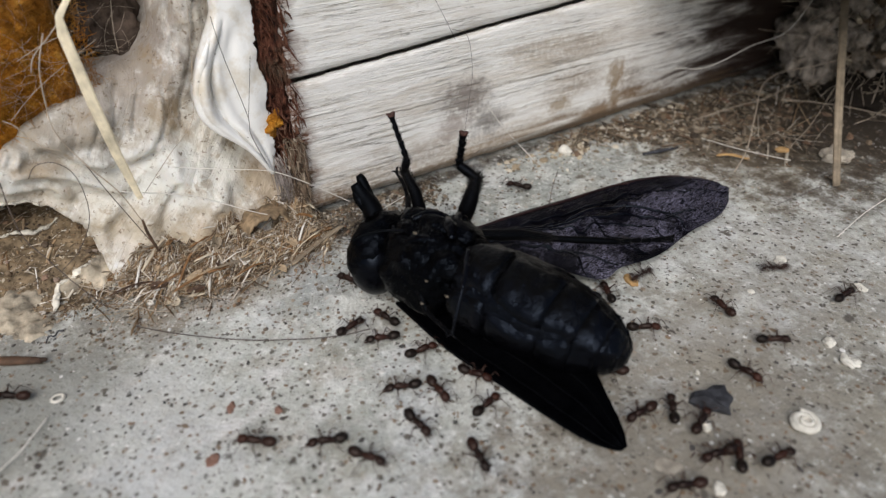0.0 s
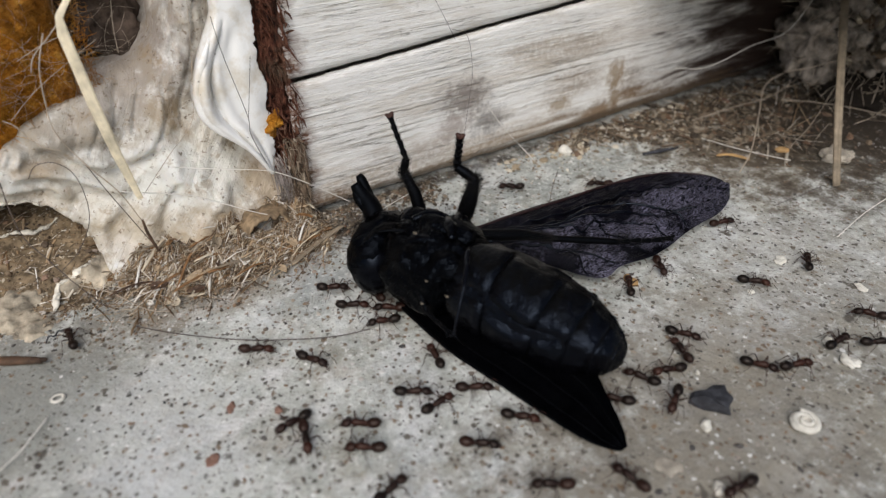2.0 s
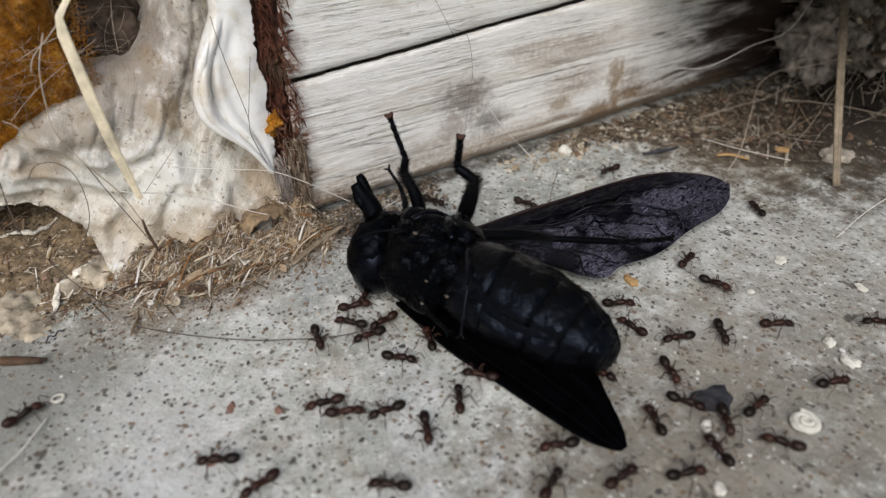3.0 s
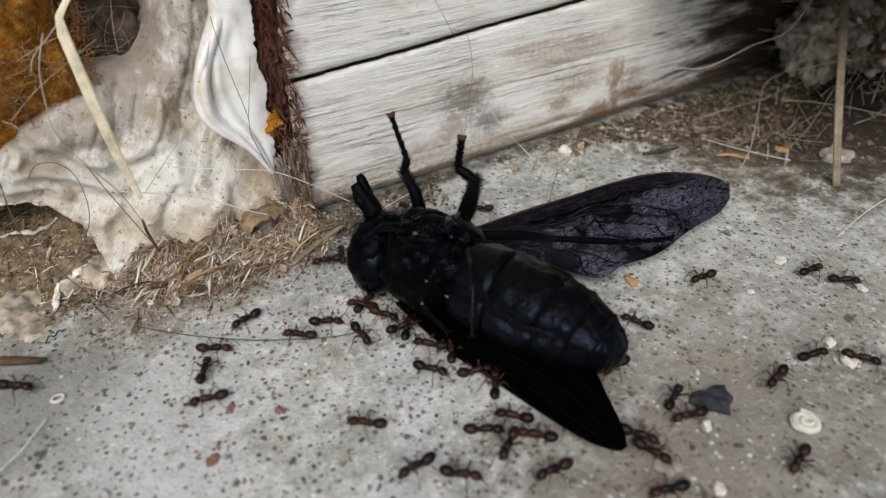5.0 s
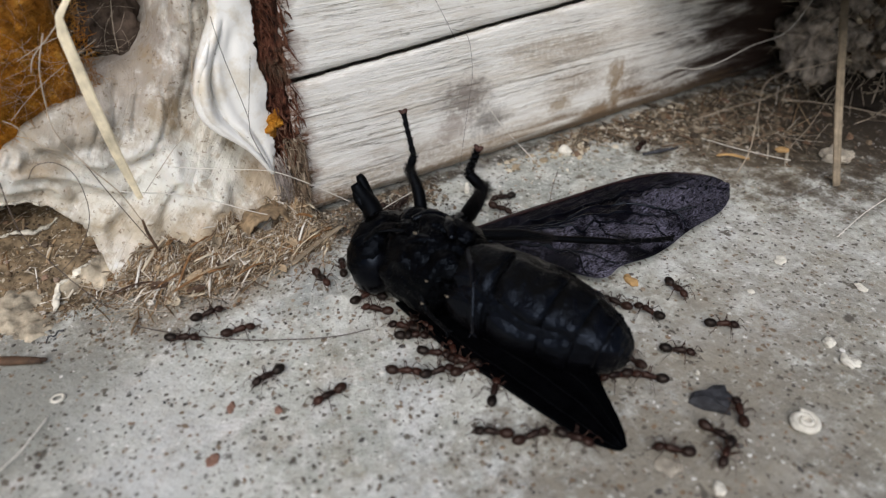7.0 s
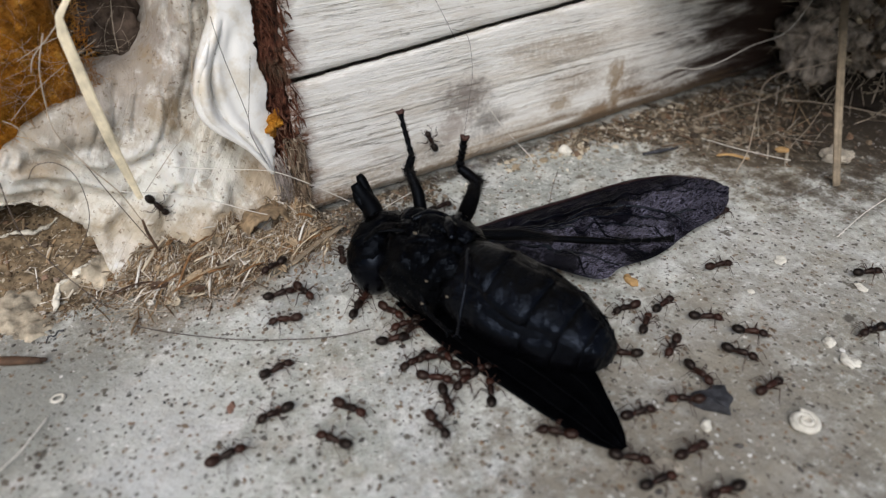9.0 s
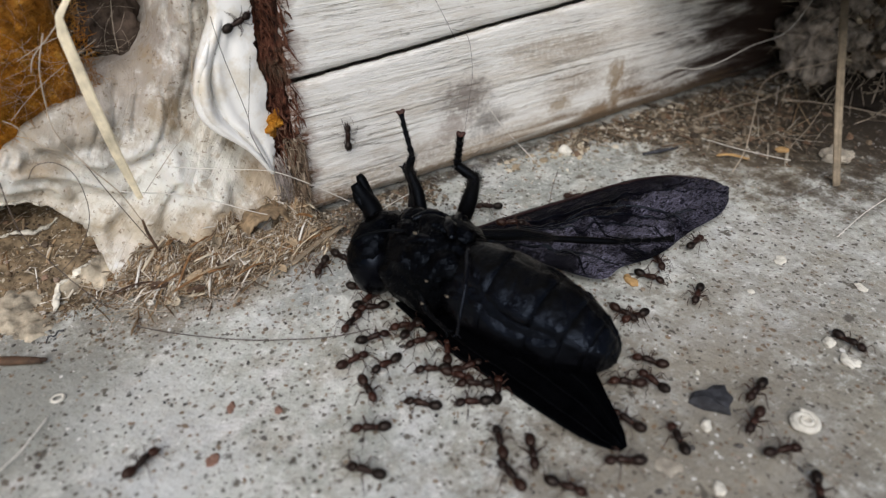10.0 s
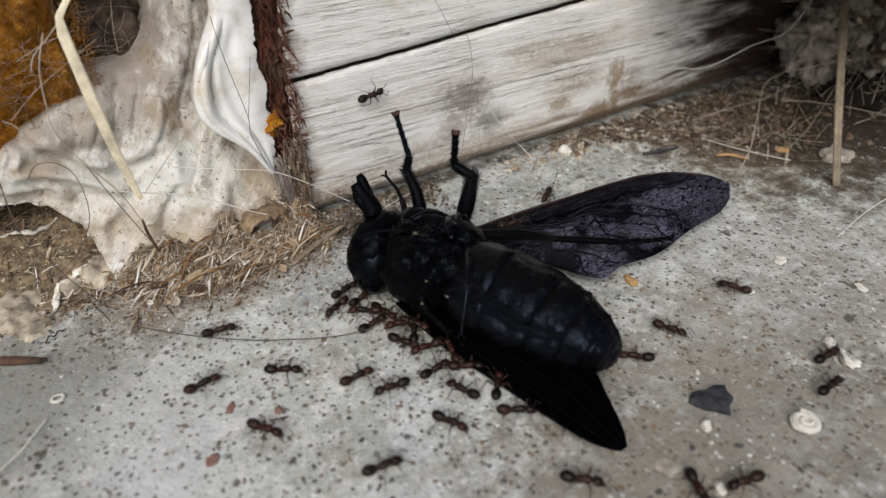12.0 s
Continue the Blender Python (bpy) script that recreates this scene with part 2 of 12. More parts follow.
def rotten_wood():
    k = Mat("rotten_wood", 0.9)
    g = k.noise(1.0, 6, 0.65, k.mapped((900, 900, 190)), 0.9)
    c = k.ramp(g, (0.38, (0.010, 0.004, 0.003)), (0.50, (0.115, 0.040, 0.024)), (0.72, (0.27, 0.135, 0.085)))
    low = k.ramp(k.noise(220, 4, 0.6), (0.50, 0.0), (0.68, 0.7))
    k.set("Base Color", k.mix(low, c, (0.20, 0.14, 0.095))).set("Specular IOR Level", 0.2)
    k.bump(g, 1.0, 0.0010).bump(k.noise(1400, 4, 0.7), 0.8, 0.0004)
    return k.m


def old_foam():
    k = Mat("old_paint_foam", 0.42)
    streak = k.noise(1.0, 5, 0.6, k.flow((330, 120, 55)), 0.9)
    c = k.ramp(streak, (0.32, (0.27, 0.225, 0.17)), (0.44, (0.53, 0.495, 0.425)), (0.58, (0.735, 0.72, 0.665)))
    dirt = k.noise(130, 7, 0.7, None, 0.8)
    c = k.mix(k.ramp(dirt, (0.50, 0.0), (0.66, 0.85)), c, (0.25, 0.18, 0.105))
    c = k.mix(k.ramp(k.noise(85, 4, 0.55, k.mapped(shift=(0.2, 0, 0.4))), (0.46, 0.0), (0.58, 0.9)), c, (0.80, 0.80, 0.77))
    # pale and brown smears; grey-brown spots paint shade below the rim and fold lip
    for centre, radii, col, amount in (((-0.0103, 0, 0.0061), (0.0062, 0.02, 0.0045), (0.82, 0.81, 0.75), 0.6), ((-0.0140, 0, 0.0042), (0.0040, 0.02, 0.0034), (0.80, 0.79, 0.72), 0.45), ((-0.0215, 0, 0.0112), (0.0034, 0.02, 0.0016), (0.84, 0.83, 0.78), 0.85), ((-0.0176, 0, 0.0082), (0.0040, 0.02, 0.0016), (0.80, 0.78, 0.72), 0.8), ((-0.0172, 0, 0.0018), (0.0016, 0.02, 0.0012), (0.86, 0.86, 0.84), 0.9), ((-0.0068, 0, 0.0064), (0.0034, 0.02, 0.0034), (0.78, 0.76, 0.69), 0.7), ((-0.0150, 0.004, 0.0150), (0.0090, 0.02, 0.0055), (0.37, 0.32, 0.255), 0.7), ((-0.0105, 0.004, 0.0195), (0.0050, 0.02, 0.0065), (0.32, 0.275, 0.235), 0.9), ((-0.0135, 0.004, 0.0155), (0.0055, 0.02, 0.0040), (0.45, 0.40, 0.35), 0.7), ((-0.0085, 0.0, 0.0025), (0.0050, 0.02, 0.0020), (0.36, 0.27, 0.17), 0.8), ((-0.0030, 0.0, 0.0045), (0.0035, 0.02, 0.0032), (0.38, 0.28, 0.17), 0.8), ((-0.0100, 0.0, 0.0125), (0.0020, 0.02, 0.0028), (0.36, 0.25, 0.13), 0.7),
                                       ((-0.0215, 0.004, 0.0105), (0.0035, 0.02, 0.0010), (0.30, 0.21, 0.12), 0.8), ((-0.0150, 0.0, 0.0030), (0.0060, 0.02, 0.0030), (0.42, 0.33, 0.21), 0.6), ((-0.0240, 0.0, 0.0070), (0.0060, 0.02, 0.0016), (0.35, 0.28, 0.19), 0.6), ((-0.0190, 0.004, 0.0125), (0.0075, 0.02, 0.0030), (0.34, 0.30, 0.245), 0.9), ((-0.0120, 0.004, 0.0160), (0.0040, 0.02, 0.0030), (0.36, 0.31, 0.255), 0.8)):
        c = k.mix(k.math("MULTIPLY", k.spot(centre, radii), amount), c, col)
    grubby = k.ramp(k.noise(210, 8, 0.74, k.mapped(shift=(0.4, 0.2, 0.9)), 0.6), (0.52, 0.0), (0.64, 0.6))
    c = k.mix(grubby, c, (0.36, 0.29, 0.195))
    lines = k.noise(1.0, 4, 0.55, k.flow((420, 120, 42)), 1.6)
    crease = k.math("ABSOLUTE", k.math("SUBTRACT", k.math("FRACT", k.math("MULTIPLY", lines, 6.0)), 0.5))
    thin = k.math("MULTIPLY", k.ramp(crease, (0.01, 1.0), (0.07, 0.0)), k.ramp(k.noise(140, 4), (0.42, 0.0), (0.58, 0.6)))
    c = k.mix(thin, c, (0.33, 0.265, 0.19))
    c = k.mix(k.ramp(k.noise(420, 6, 0.75, None, 0.5), (0.56, 0.0), (0.63, 0.55)), c, (0.34, 0.25, 0.15))
    c = k.mix(k.ramp(k.noise(300, 6, 0.7, k.mapped(shift=(0.6, 0.3, 0))), (0.58, 0.0), (0.66, 0.35)), c, (0.84, 0.84, 0.81))
    c = k.mix(k.ramp(k.noise(1900, 4, 0.7), (0.60, 0.0), (0.65, 0.8)), c, (0.17, 0.12, 0.075))
    ragged = k.warped(2200, 0.0007)
    cell, tone = k.cells(650, ragged, "Distance"), k.cells(650, ragged, "Color")
    speck = k.math("MULTIPLY", k.ramp(cell, (0.05, 1.0), (0.09, 0.0)), k.ramp(tone, (0.56, 0.0), (0.60, 1.0)))
    c = k.mix(k.math("MULTIPLY", speck, 0.8), c, (0.10, 0.075, 0.05))
    k.set("Base Color", c).set("Subsurface Weight", 0.12).set("Subsurface Radius", (1.0, 0.7, 0.45)).set("Subsurface Scale", 0.0008)
    k.bump(k.ramp(crease, (0.0, 0.0), (0.25, 1.0)), 0.16, 0.00025).bump(k.noise(500, 5, 0.6, None, 0.8), 0.5, 0.0004).bump(k.noise(2400, 3, 0.6), 0.2, 0.00008)
    return k.m


def white_paint():
    k = Mat("peeling_white_paint", 0.33)
    c = k.ramp(k.noise(260, 5, 0.65), (0.30, (0.66, 0.61, 0.51)), (0.44, (0.88, 0.875, 0.85)))
    c = k.mix(k.ramp(k.noise(150, 5, 0.7, k.mapped(shift=(0.15, 0, 0.2))), (0.50, 0.0), (0.66, 0.7)), c, (0.56, 0.47, 0.32))
    cell, tone = k.cells(900, out="Distance"), k.cells(900, out="Color")
    speck = k.math("MULTIPLY", k.ramp(cell, (0.06, 1.0), (0.10, 0.0)), k.ramp(tone, (0.66, 0.0), (0.7, 1.0)))
    k.set("Base Color", k.mix(k.math("MULTIPLY", speck, 0.7), c, (0.15, 0.11, 0.07)))
    k.bump(k.noise(700, 4, 0.6), 0.3, 0.0002).bump(k.noise(180, 3, 0.5), 0.3, 0.0006)
    return k.m


def orange_sponge():
    k = Mat("orange_sponge", 0.95)
    n = k.noise(900, 8, 0.75)
    c = k.ramp(n, (0.32, (0.18, 0.062, 0.009)), (0.50, (0.54, 0.215, 0.022)), (0.68, (0.78, 0.41, 0.07)))
    c = k.mix(k.ramp(k.noise(120, 5, 0.65, None, 0.6), (0.46, 0.0), (0.64, 0.85)), c, (0.15, 0.075, 0.028))
    c = k.mix(k.ramp(k.noise(170, 4, 0.6, k.mapped(shift=(0.4, 0.1, 0))), (0.56, 0.0), (0.70, 0.6)), c, (0.50, 0.36, 0.20))
    k.set("Base Color", c).set("Specular IOR Level", 0.1).bump(n, 0.9, 0.0005).bump(k.noise(2600, 4, 0.7), 0.8, 0.0003)
    return k.m


def plain(name, colour, rough=0.7, spread=0.35, scale=600, spec=0.4):
    """One material with a light and a dark end, grain and a little relief."""
    k = Mat(name, rough)
    lo, hi = tuple(v * (1 - spread) for v in colour), tuple(min(1, v * (1 + spread)) for v in colour)
    n = k.noise(scale, 5, 0.65)
    k.set("Base Color", k.ramp(n, (0.32, lo), (0.68, hi))).set("Specular IOR Level", spec)
    k.bump(n, 0.4, 0.0002)
    return k.m


def mixed(name, stops, rough=0.8):
    """Colours dealt out piece by piece inside one joined mesh."""
    k = Mat(name, rough)
    c = k.ramp(k.island(), *stops)
    c = k.mix(k.math("MULTIPLY", k.noise(1500, 4, 0.65), 0.3), c, (0.08, 0.06, 0.04), "MIX")
    k.set("Base Color", c).set("Specular IOR Level", 0.3)
    k.bump(k.noise(2500, 3, 0.6), 0.3, 0.0001)
    return k.m


def black_shell(name, rough, tint, relief=0.25, gloss=0.4):
    k = Mat(name, rough)
    n = k.noise(800, 5, 0.65)
    k.set("Base Color", k.ramp(n, (0.3, tuple(0.6 * v for v in tint)), (0.7, tuple(1.7 * v for v in tint))))
    k.set("Roughness", k.ramp(k.noise(350, 4, 0.6), (0.3, rough * 0.75), (0.7, min(1, rough * 1.35))))
    k.set("Specular IOR Level", gloss).set("Specular Tint", (0.62, 0.76, 1.0))
    k.bump(n, relief, 0.0003).bump(k.noise(300, 3, 0.5), relief * 0.8, 0.0006)
    return k.m


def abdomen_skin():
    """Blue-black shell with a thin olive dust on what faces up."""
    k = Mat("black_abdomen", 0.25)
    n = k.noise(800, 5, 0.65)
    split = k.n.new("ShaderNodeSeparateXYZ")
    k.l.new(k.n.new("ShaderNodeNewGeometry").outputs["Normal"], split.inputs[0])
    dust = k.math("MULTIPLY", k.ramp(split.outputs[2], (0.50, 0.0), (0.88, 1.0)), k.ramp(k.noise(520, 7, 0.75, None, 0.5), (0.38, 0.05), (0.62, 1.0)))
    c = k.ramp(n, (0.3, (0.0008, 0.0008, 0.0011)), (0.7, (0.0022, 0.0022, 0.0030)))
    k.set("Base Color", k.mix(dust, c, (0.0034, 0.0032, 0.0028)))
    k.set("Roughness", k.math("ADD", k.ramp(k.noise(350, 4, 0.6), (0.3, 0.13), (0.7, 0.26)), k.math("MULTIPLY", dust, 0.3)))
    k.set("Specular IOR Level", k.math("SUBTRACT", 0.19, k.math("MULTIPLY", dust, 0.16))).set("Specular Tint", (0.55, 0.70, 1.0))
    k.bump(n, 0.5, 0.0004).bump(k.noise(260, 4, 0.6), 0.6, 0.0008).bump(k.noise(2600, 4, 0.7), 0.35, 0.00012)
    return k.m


def wing_skin():
    """Smoky membrane: dark at the root and front edge, clearer crinkled cells further out."""
    k = Mat("wing_membrane", 0.24)
    c = k.ramp(k.noise(240, 4, 0.6), (0.38, (0.0012, 0.0011, 0.0019)), (0.62, (0.0050, 0.0043, 0.0078)))
    clear = (((7.9, -2.9, 0), (3.4, 2.0, 0.01), 0.9), ((12.2, -5.0, 0), (3.0, 2.2, 0.01), 0.85), ((16.4, -7.0, 0), (3.4, 2.2, 0.01), 0.95), ((8.8, -8.8, 0), (2.7, 2.5, 0.01), 1.0), ((22.4, -3.6, 0), (4.2, 2.2, 0.01), 0.9), ((26.0, -5.6, 0), (5.6, 3.8, 0.01), 0.5), ((27.8, -2.6, 0), (3.4, 2.4, 0.01), 0.35))
    clear = [(tuple(v * MM for v in c), (1.25 * r[0] * MM, 1.3 * r[1] * MM, r[2]), q) for c, r, q in clear]
    cells = None
    for centre, radii, amount in clear:
        m = k.math("MULTIPLY", k.spot(centre, radii), amount)
        cells = m if cells is None else k.math("MAXIMUM", cells, m)
    crinkle = k.math("ABSOLUTE", k.math("SUBTRACT", k.noise(1.0, 4, 0.6, k.mapped((900, 3400, 500), (0, 0, radians(58))), 1.6), 0.5))
    # Lilac highlights along the crinkles, put into the base colour of the cells.
    tone = k.ramp(crinkle, (0.0, (0.36, 0.345, 0.47)), (0.028, (0.15, 0.14, 0.20)), (0.07, (0.036, 0.033, 0.052)), (0.15, (0.014, 0.013, 0.021)))
    k.set("Base Color", k.mix(cells, c, tone)).set("Specular IOR Level", k.math("ADD", k.math("MULTIPLY", cells, 0.55), 0.17)).set("Specular Tint", (0.80, 0.82, 1.0))
    pleat = k.noise(1.0, 4, 0.6, k.mapped((48, 1000, 300), (0, 0, radians(22))), 0.4)
    k.bump(pleat, 1.0, 0.0016).bump(k.math("MULTIPLY", crinkle, k.math("ADD", cells, 0.15)), 1.0, 0.0013)
    return k.m


def ant_shell(name, dark, mid, red):
    k = Mat(name, 0.42)
    c = k.ramp(k.chance(), (0.0, dark), (0.6, mid), (1.0, red))
    k.set("Base Color", k.mix(k.math("MULTIPLY", k.noise(2500, 3), 0.6), c, (0.008, 0.006, 0.005)))
    k.set("Specular IOR Level", 0.28).set("Specular Tint", (1.0, 0.88, 0.8)).bump(k.noise(4000, 4), 0.5, 0.0001)
    return k.m


M_CONCRETE, M_WOOD, M_ROT, M_FOAM, M_PAINT, M_ORANGE = concrete(), weathered_wood(), rotten_wood(), old_foam(), white_paint(), orange_sponge()
M_SHELL = black_shell("black_shell", 0.18, (0.0006, 0.0006, 0.0008), 1.0, 0.075)
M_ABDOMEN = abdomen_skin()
M_GLOSS = black_shell("black_gloss", 0.16, (0.0010, 0.0010, 0.0014), 0.55, 0.13)
M_EYE = black_shell("black_eye", 0.22, (0.0010, 0.0010, 0.0016), 0.12, 0.13)
M_HAIR = black_shell("black_hair", 0.45, (0.0012, 0.0011, 0.0011), 0.1, 0.07)
M_LEG = black_shell("shiny_leg", 0.22, (0.002, 0.002, 0.003), 0.1, 0.24)
M_FLECK = plain("dried_tissue", (0.12, 0.10, 0.075), 0.6, 0.4, 1500, 0.4)
M_FUZZ = plain("leg_fuzz", (0.008, 0.007, 0.007), 0.7, 0.3, 600, 0.2)
M_COSTA = plain("red_brown_vein", (0.022, 0.009, 0.008), 0.35, 0.4, 900, 0.4)
M_TARSUS = plain("reddish_tarsus", (0.05, 0.018, 0.012), 0.6)
M_WING = wing_skin()
M_WING_DULL = black_shell("dull_wing", 0.55, (0.0006, 0.0006, 0.0008), 0.4, 0.012)
M_ANT = ant_shell("ant_thorax", (0.008, 0.004, 0.0035), (0.020, 0.007, 0.005), (0.050, 0.016, 0.010))
M_GASTER = ant_shell("ant_gaster", (0.004, 0.0025, 0.002), (0.008, 0.004, 0.003), (0.030, 0.011, 0.007))
M_ANT_LEG = plain("ant_leg", (0.04, 0.02, 0.014), 0.5, 0.3, 600, 0.2)
M_STRAW = plain("dry_straw", (0.60, 0.52, 0.39), 0.6, 0.3, 900)
M_BLADE = plain("straw_blade", (0.66, 0.58, 0.42), 0.55, 0.35, 420)
M_TWIG = plain("brown_twig", (0.075, 0.042, 0.024), 0.75, 0.7, 1100)
M_STRAW_GREY = plain("grey_straw", (0.25, 0.20, 0.14), 0.7, 0.35, 700)
M_HAIR_WHITE = plain("white_animal_hair", (0.72, 0.69, 0.63), 0.4, 0.1)
M_HAIR_TAN = plain("tan_animal_hair", (0.42, 0.35, 0.27), 0.45, 0.2)
M_HAIR_DARK = plain("dark_animal_hair", (0.085, 0.065, 0.055), 0.45, 0.2)
M_DIRT = plain("brown_dirt", (0.14, 0.10, 0.065), 0.95, 0.65, 700, 0.15)
M_GREY_DIRT = plain("grey_dirt", (0.31, 0.27, 0.23), 0.95, 0.85, 520, 0.15)
M_CLOD_SHADE = plain("damp_dirt", (0.022, 0.017, 0.013), 0.9, 0.6, 600, 0.2)
M_BANK = plain("dirt_bank", (0.215, 0.16, 0.10), 0.95, 0.7, 700, 0.15)
M_SOIL = mixed("soil_crumb", ((0.0, (0.05, 0.035, 0.025)), (0.3, (0.13, 0.09, 0.055)), (0.7, (0.30, 0.23, 0.155)), (0.9, (0.42, 0.35, 0.26)), (1.0, (0.75, 0.71, 0.63))))
M_FRAY = mixed("frayed_wood", ((0.0, (0.05, 0.032, 0.022)), (0.4, (0.12, 0.08, 0.052)), (0.75, (0.23, 0.17, 0.118)), (1.0, (0.44, 0.37, 0.29))))
M_LIP = plain("torn_foam_lip", (0.66, 0.62, 0.53), 0.7, 0.45, 500, 0.3)
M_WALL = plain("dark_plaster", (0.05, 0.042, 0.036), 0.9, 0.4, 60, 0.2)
M_FIBRE = mixed("nest_fibre", ((0.0, (0.05, 0.034, 0.022)), (0.18, (0.20, 0.12, 0.06)), (0.30, (0.10, 0.07, 0.045)), (0.40, (0.39, 0.25, 0.13)), (0.50, (0.58, 0.455, 0.295)), (0.60, (0.25, 0.14, 0.07)), (0.70, (0.52, 0.43, 0.31)), (0.84, (0.76, 0.69, 0.57)), (1.0, (0.92, 0.89, 0.82))))
M_DARK_LITTER = mixed("dark_litter", ((0.0, (0.035, 0.026, 0.020)), (0.35, (0.10, 0.078, 0.055)), (0.62, (0.21, 0.165, 0.115)), (0.76, (0.16, 0.09, 0.055)), (0.9, (0.33, 0.28, 0.21)), (1.0, (0.56, 0.52, 0.44))))
M_CRUST = plain("dirty_foam_crust", (0.43, 0.37, 0.28), 0.8, 0.75, 480, 0.3)
M_CRUMB = mixed("crumb", ((0.0, (0.05, 0.045, 0.04)), (0.45, (0.16, 0.11, 0.07)), (0.7, (0.30, 0.22, 0.14)), (0.88, (0.25, 0.14, 0.085)), (1.0, (0.75, 0.72, 0.66))))
M_PALE_CRUMB = mixed("pale_crumb", ((0.0, (0.20, 0.15, 0.10)), (0.4, (0.42, 0.34, 0.23)), (0.75, (0.60, 0.52, 0.39)), (1.0, (0.82, 0.78, 0.69))))
M_GRAIN = mixed("sand_grain", ((0.0, (0.045, 0.045, 0.05)), (0.45, (0.13, 0.12, 0.11)), (0.62, (0.27, 0.19, 0.13)), (0.75, (0.42, 0.37, 0.30)), (0.9, (0.76, 0.75, 0.72)), (1.0, (0.85, 0.84, 0.82))))
M_SLATE = plain("dark_slate", (0.032, 0.033, 0.039), 0.75, 0.75, 900)
M_SHELL_WHITE = plain("chalky_white", (0.72, 0.69, 0.61), 0.6, 0.2, 900)
M_PALE_DIRT = plain("pale_dirt", (0.38, 0.34, 0.28), 0.9, 0.4, 700, 0.2)
M_TAN = plain("tan_shaving", (0.46, 0.345, 0.22), 0.75, 0.4, 900)
M_BARK = plain("bark_brown", (0.24, 0.125, 0.052), 0.75, 0.5, 900)
M_PAPER = plain("papery_white", (0.80, 0.76, 0.69), 0.7, 0.2, 900)
M_CURL = plain("dry_leaf", (0.26, 0.185, 0.11), 0.8, 0.7, 700)
M_RED = plain("red_chip", (0.24, 0.135, 0.10), 0.8, 0.25, 900)
M_OCHRE = plain("ochre_chip", (0.42, 0.26, 0.11), 0.75, 0.3, 900)


# ---------------------------------------------------------------- mesh kit
def smooth(mesh):
    for p in mesh.polygons:
        p.use_smooth = True


def part(name, bm, material, parent=None, label="", flat=False):
    """Link a bmesh as one mesh object, under a thing or on its own."""
    mesh = bm
    if isinstance(bm, bmesh.types.BMesh):
        mesh = bpy.data.meshes.new(name)
        bm.to_mesh(mesh)
        bm.free()
    if not flat:
        smooth(mesh)
    mesh.materials.append(material)
    ob = new(name, mesh)
    if parent:
        ob.parent = parent
    return tagged(ob, label) if label else ob


def sheet(rows, closed_u=False):
    """A bmesh over a grid of points, rows of equal length."""
    nu, nv = len(rows), len(rows[0])
    verts = [p for r in rows for p in r]
    faces = [(i * nv + j, i * nv + j + 1, (i + 1) % nu * nv + j + 1, (i + 1) % nu * nv + j)
             for i in range(nu if closed_u else nu - 1) for j in range(nv - 1)]
    return mesh_of(verts, faces)


def mesh_of(verts, faces):
    mesh = bpy.data.meshes.new("mesh")
    mesh.from_pydata([tuple(v) for v in verts], [], faces)
    mesh.update()
    return mesh


def curve_points(points, steps):
    """Catmull-Rom through the points."""
    pts = [Vector(p) for p in points]
    pts = [2 * pts[0] - pts[1], *pts, 2 * pts[-1] - pts[-2]]
    out = []
    for i in range(1, len(pts) - 2):
        a, b, c, d = pts[i - 1:i + 3]
        for s in range(steps):
            t = s / steps
            out.append(0.5 * (2 * b + (c - a) * t + (2 * a - 5 * b + 4 * c - d) * t * t + (3 * b - a - 3 * c + d) * t ** 3))
    return out + [pts[-2]]


def add_tube(verts, faces, pts, radii, sides=6, squash=1.0):
    """A capped tube along points (in metres), appended to lists."""
    start, n = len(verts), len(pts)
    side = None
    for i, p in enumerate(pts):
        way = (pts[min(i + 1, n - 1)] - pts[max(i - 1, 0)])
        way = way.normalized() if way.length > 1e-9 else Vector((0, 0, 1))
        if side is None:
            side = way.cross(Vector((0.3, 0.2, 1)) if abs(way.z) < 0.95 else Vector((1, 0, 0))).normalized()
        side = (side - way * side.dot(way)).normalized()
        other = way.cross(side)
        r = radii[i] if isinstance(radii, (list, tuple)) else radii
        for k in range(sides):
            a = 2 * math.pi * k / sides
            verts.append(p + side * (math.cos(a) * r) + other * (math.sin(a) * r * squash))
    for i in range(n - 1):
        for k in range(sides):
            a, b = start + i * sides + k, start + i * sides + (k + 1) % sides
            faces.append((a, b, b + sides, a + sides))
    faces.append(tuple(start + k for k in reversed(range(sides))))
    faces.append(tuple(start + (n - 1) * sides + k for k in range(sides)))


def tube(points, radii, sides=8, steps=6, squash=1.0):
    """A smooth tube through points in mm; radii in mm, one or one for each point."""
    pts = [p * MM for p in curve_points(points, steps)]
    if isinstance(radii, (list, tuple)):
        rr = [MM * float(v) for v in np.interp(np.linspace(0, len(radii) - 1, len(pts)), range(len(radii)), radii)]
    else:
        rr = [radii * MM] * len(pts)
    verts, faces = [], []
    add_tube(verts, faces, pts, rr, sides, squash)
    return mesh_of(verts, faces)


def ball(centre, radii, turn=(0, 0, 0), rough=0.0, freq=1.0, fine=3, seed=0):
    """A lumpy ellipsoid in mm, turned by degrees; rough is the height of its lumps."""
    bm = bmesh.new()
    bmesh.ops.create_icosphere(bm, subdivisions=fine, radius=1)
    m = Matrix.Translation(Vector(centre) * MM) @ pose(0, 0, 0, *turn)
    for v in bm.verts:
        n = v.co.copy()
        p = Vector((n.x * radii[0], n.y * radii[1], n.z * radii[2]))
        if rough:
            p += n * rough * noise.fractal(p * freq + Vector((seed * 7.3, seed * 3.1, 0)), 0.9, 2.1, 4)
        v.co = m @ (p * MM)
    return bm


